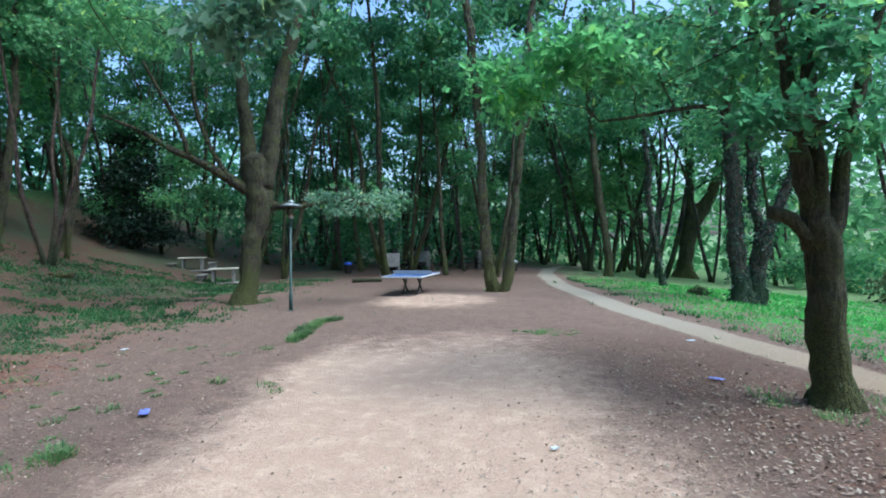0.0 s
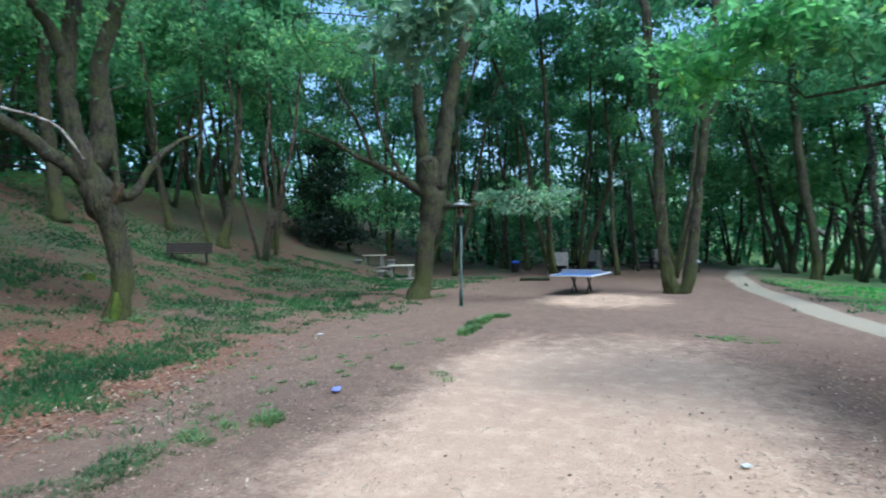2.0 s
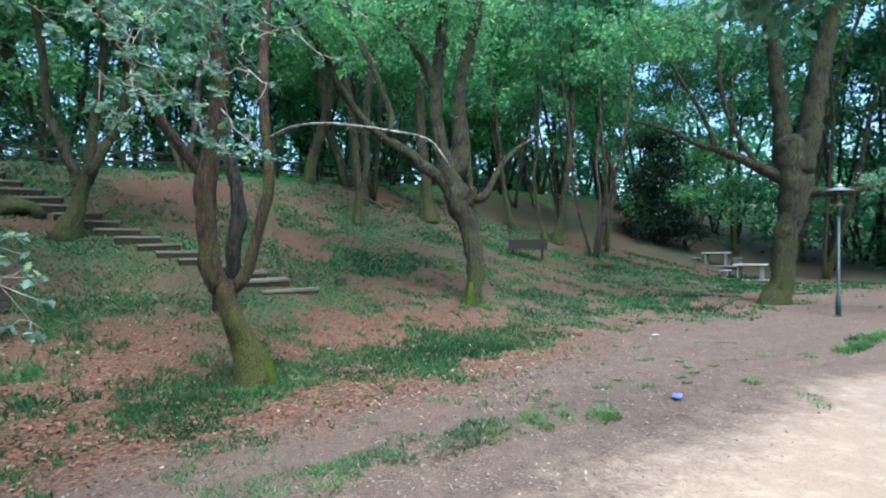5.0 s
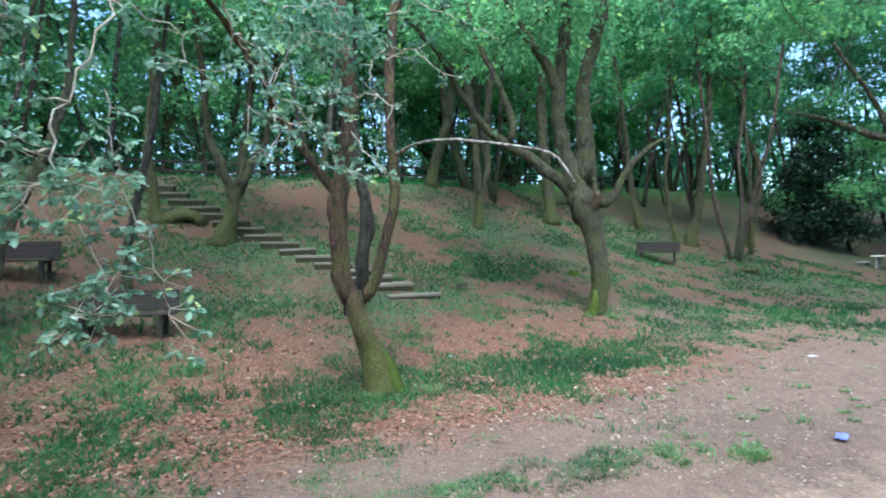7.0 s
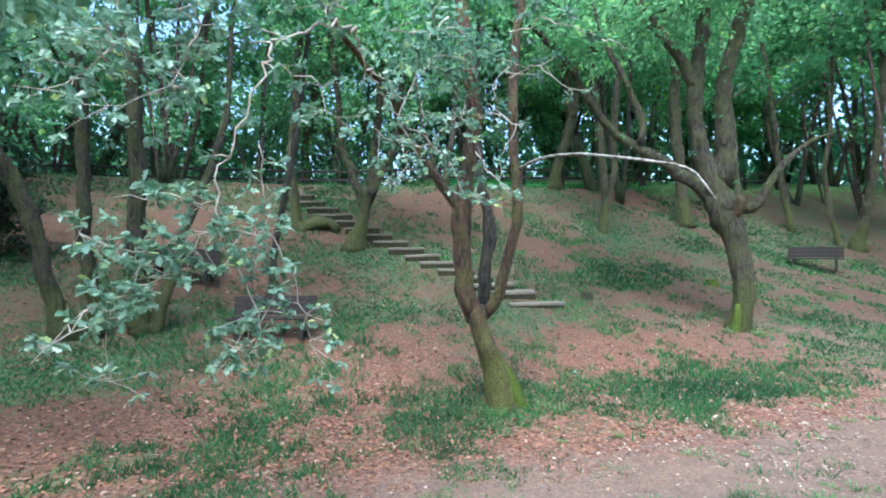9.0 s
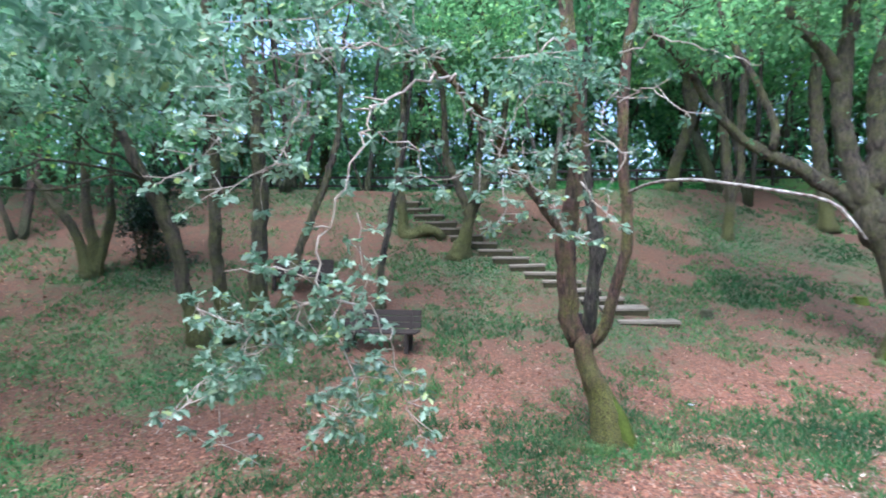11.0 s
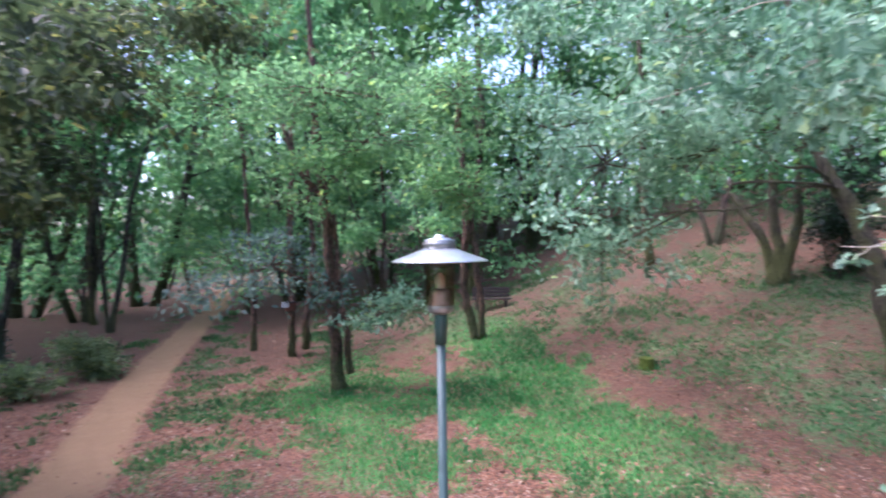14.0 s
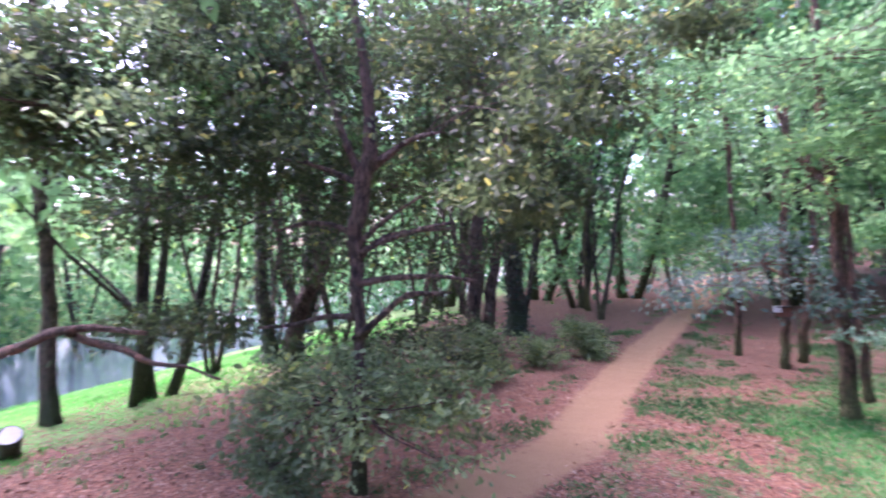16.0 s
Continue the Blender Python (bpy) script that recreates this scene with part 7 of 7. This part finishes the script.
# ---- grass and fallen leaves ----
def spread_points(rng, n, near, far):
    r = near + (far - near) * rng.rand(n) ** 1.35
    a = rng.rand(n) * 6.283
    return -1.0 + r * np.cos(a), 1.0 + r * np.sin(a), r


def ragged_grass(x, y):
    return covers(x, y)[2] + 0.3 * fractal(x * 3.1, y * 3.1, 31) + 0.2 * fractal(x * 7, y * 7, 32)


def grass():
    rng = np.random.RandomState(41)
    x, y, r = spread_points(rng, 900000, 1.5, 30)
    clump = 0.26 * fractal(x * 15, y * 15, 35) + 0.2 * fractal(x * 37, y * 37, 36)
    keep = ragged_grass(x, y) + clump > 0.53 + 0.13 * rng.rand(len(x))
    keep &= (x < 6.5) | (rng.rand(len(x)) < 0.35)
    x, y, r = x[keep][:230000], y[keep][:230000], r[keep][:230000]
    n = len(x)
    z = ground_z(x, y) - 0.01
    h = (0.045 + 0.085 * rng.rand(n)) * (1 + 0.5 * fractal(x, y, 33))
    w = 0.003 + 0.0012 * r
    a = rng.rand(n) * 6.283
    lean = rng.normal(0, 0.5, (n, 2)) * h[:, None]
    p = np.stack([x, y, z], -1)
    s = np.stack([np.cos(a) * w, np.sin(a) * w, np.zeros(n)], -1)
    tip = p + np.stack([lean[:, 0] * 1.3, lean[:, 1] * 1.3, h], -1)
    v = np.stack([p - s, p + s, tip], 1)
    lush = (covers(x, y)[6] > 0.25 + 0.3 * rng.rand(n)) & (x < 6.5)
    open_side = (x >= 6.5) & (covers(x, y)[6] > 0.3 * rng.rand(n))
    # lawn and meadow blades carry the sunlight in their colour; wild blades stay dull
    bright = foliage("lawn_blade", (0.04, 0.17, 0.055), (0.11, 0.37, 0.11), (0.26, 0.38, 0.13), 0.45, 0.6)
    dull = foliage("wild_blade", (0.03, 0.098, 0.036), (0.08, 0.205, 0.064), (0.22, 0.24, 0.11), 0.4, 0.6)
    sunny = foliage("sunlit_meadow_blade", (0.065, 0.27, 0.055), (0.15, 0.48, 0.11), (0.28, 0.48, 0.13), 0.5, 0.6)
    for name, pick, m, label in (("grass", ~lush & ~open_side, dull, "ragged short dull grass in tufts over the earth"), ("lawn", lush, bright, "bright green short grass of the lawn by the lamp"), ("meadow_grass", open_side, sunny, "short grass of the open meadow in a sunlit light green")):
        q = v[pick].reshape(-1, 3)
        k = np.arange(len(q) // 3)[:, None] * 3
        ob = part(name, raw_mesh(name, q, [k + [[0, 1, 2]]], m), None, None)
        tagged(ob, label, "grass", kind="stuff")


grass()

BLADE = foliage("tuft_blade", (0.075, 0.15, 0.058), (0.18, 0.30, 0.105), (0.30, 0.33, 0.13), 0.4, 0.6)


def grass_tuft(x, y, r, h, seed):
    """Corners and faces of a tuft of long bent blades."""
    rng = np.random.RandomState(seed)
    n = 50
    r, h = r * rng.uniform(0.9, 1.8), h * rng.uniform(0.55, 0.95)
    a, q = rng.rand(n) * 6.283, np.sqrt(rng.rand(n)) * r
    px, py = q * np.cos(a), q * np.sin(a)
    p = np.stack([px, py, ground_z(x + px, y + py) - float(ground_z(x, y)) - 0.01], -1)
    b = a + rng.normal(0, 0.6, n)
    L = h * (0.5 + 0.7 * rng.rand(n))
    out = np.stack([np.cos(b), np.sin(b), np.zeros(n)], -1)
    side = np.stack([-np.sin(b), np.cos(b), np.zeros(n)], -1) * 0.006
    up = np.array([[0, 0, 1.0]])
    mid = p + L[:, None] * (0.25 * out + 0.55 * up)
    tip = p + L[:, None] * (0.75 * out + (0.5 + 0.4 * rng.rand(n))[:, None] * up)
    v = np.stack([p - side, p + side, mid + side * 0.8, mid - side * 0.8, tip], 1).reshape(-1, 3)
    k = np.arange(n)[:, None] * 5
    return v + [x, y, float(ground_z(x, y))], k + [[0, 1, 2, 3]], k + [[3, 2, 4]]


tufts = []
rt = random.Random(9)
for k in range(15):
    a = rt.random() * 6.283
    tufts.append((-7.85 + math.cos(a) * rt.uniform(0.35, 1.1), 2.75 + math.sin(a) * rt.uniform(0.35, 1.1), 0.16, 0.2))
for k in range(60):
    y = rt.uniform(1.0, 5.2)
    tufts.append((float(edge_x(y)) - rt.uniform(0.0, 0.9) * rt.random(), y, 0.11, 0.11))
for k in range(36):
    y = rt.uniform(10.6, 14.4)
    tufts.append((float(edge_x(y)) - rt.uniform(0.1, 0.28), y, 0.09, 0.2))
for cx, cy, n, rr in ((-7.1, 18.9, 9, 0.8), (4.67, 6.57, 10, 0.65), (2.2, 21.8, 5, 0.7), (-11.3, 9.5, 8, 0.7)):
    for k in range(n):
        a = rt.random() * 6.283
        tufts.append((cx + rr * math.cos(a), cy + rr * math.sin(a), 0.15, 0.15))
for x, y in ((-4.6, 6.2), (-4.2, 6.6), (-5.2, 8.2), (-4.0, 9.9), (-3.4, 10.1), (-5.0, 5.4), (-3.4, 7.9), (-2.6, 7.7), (-2.4, 7.4), (-5.6, 4.2), (-6.2, 5.6), (-5.4, 3.0), (-6.6, 1.0), (-5.0, 1.4), (2.0, 11.8), (2.2, 12.0)):
    tufts.append((x, y, 0.13, 0.11))
for k in range(70):
    x, y = rt.uniform(-7.5, -3.6), rt.uniform(2.5, 11)
    if x < float(edge_x(y)) + 0.4:
        tufts.append((x, y, 0.06, 0.06))
for k in range(22):
    a, q = rt.random() * 6.283, rt.random() ** 0.5
    tufts.append((2.15 + 0.75 * q * math.cos(a), 11.9 + 0.5 * q * math.sin(a), 0.07, 0.06))
made = [grass_tuft(x, y, r, h, 200 + k) for k, (x, y, r, h) in enumerate(tufts)]
base = np.cumsum([0] + [len(m[0]) for m in made])
tuft_mesh = raw_mesh("grass_tufts", np.vstack([m[0] for m in made]), [np.vstack([m[1] + b for m, b in zip(made, base)]), np.vstack([m[2] + b for m, b in zip(made, base)])], BLADE)
tagged(part("grass_tufts", tuft_mesh, None, None), "tufts of long green grass on bare earth", "grass tufts", kind="stuff")


def fallen_leaves():
    rng = np.random.RandomState(42)
    x, y, r = spread_points(rng, 190000, 2.0, 22)
    sand, path, gr, lit = covers(x, y)[:4]
    # fewer leaves where tree shade is painted on the ground
    tree_shade = covers(x, y)[5]
    keep = rng.rand(len(x)) < 0.012 + 0.8 * lit * (1 - path) * (1 - 0.6 * gr) * (1 - 0.65 * tree_shade) + 0.27 * (1 - sand) * (1 - path) + 0.5 * np.exp(-(((x - 3.2) / 2.4) ** 2 + ((y - 4.5) / 3.2) ** 2)) * (1 - path)
    x, y, r = x[keep], y[keep], r[keep]
    n = len(x)
    pos = np.stack([x, y, ground_z(x, y) + 0.008 + 0.008 * rng.rand(n)], -1)
    out = rng.normal(0, 1, (n, 3)) * [1, 1, 0.06]
    size = (0.02 + 0.035 * rng.rand(n)) * (1 + 0.8 * lit[keep])
    court = (y > -0.5 + rng.normal(0, 0.5, n)) & (x > -4.5 - 2.2 * np.clip((y - 2) / 3, 0, 1) + rng.normal(0, 0.8, n))
    sets = [("red", ~court, (0.075, 0.036, 0.021), (0.34, 0.168, 0.095), (0.38, 0.28, 0.20), "dry reddish-brown oak leaves lying on the ground"), ("pale", court, (0.17, 0.12, 0.09), (0.40, 0.31, 0.225), (0.42, 0.37, 0.28), "pale dry leaves scattered over the sandy court")]
    for tone, pick, dark, light, bleached, label in sets:
        m, nt, o = material("dry_leaf_" + tone)
        g = nt.nodes.new("ShaderNodeNewGeometry").outputs["Random Per Island"]
        c = mixc(nt, g, dark, light)
        c = mixc(nt, ramp(nt, g, 0.88, 0.97), c, bleached)
        surface(nt, o, c, 0.8)
        ob = part("fallen_leaves", leaf_mesh("fallen_leaves", pos[pick], size[pick], out[pick], rng, m, False, 1.0, 0.38), None, None)
        tagged(ob, label, "leaves", kind="stuff")


fallen_leaves()


def fallen_twigs():
    rng = np.random.RandomState(43)
    x, y, r = spread_points(rng, 260, 2.5, 16)
    vs, fs, cs, k = [], [], [], 0
    for a, b in zip(x, y):
        t, L = rng.rand() * 6.283, 0.05 + 0.16 * rng.rand()
        z = float(ground_z(a, b)) + 0.012
        line = np.array([(a, b, z, 0.004), (a + L / 2 * math.cos(t), b + L / 2 * math.sin(t), z + 0.015, 0.004), (a + L * math.cos(t + 0.3), b + L * math.sin(t + 0.3), z, 0.002)])
        v, f, cap = tube(line, 4, rng)
        vs.append(v), fs.append(f + k), cs.append(cap + k)
        k += len(v)
    ob = part("fallen_twigs", raw_mesh("fallen_twigs", np.vstack(vs), [np.vstack(fs), np.vstack(cs)], TWIG), None, None)
    tagged(ob, "thin dead twigs scattered on the ground", "twigs", kind="stuff")


fallen_twigs()
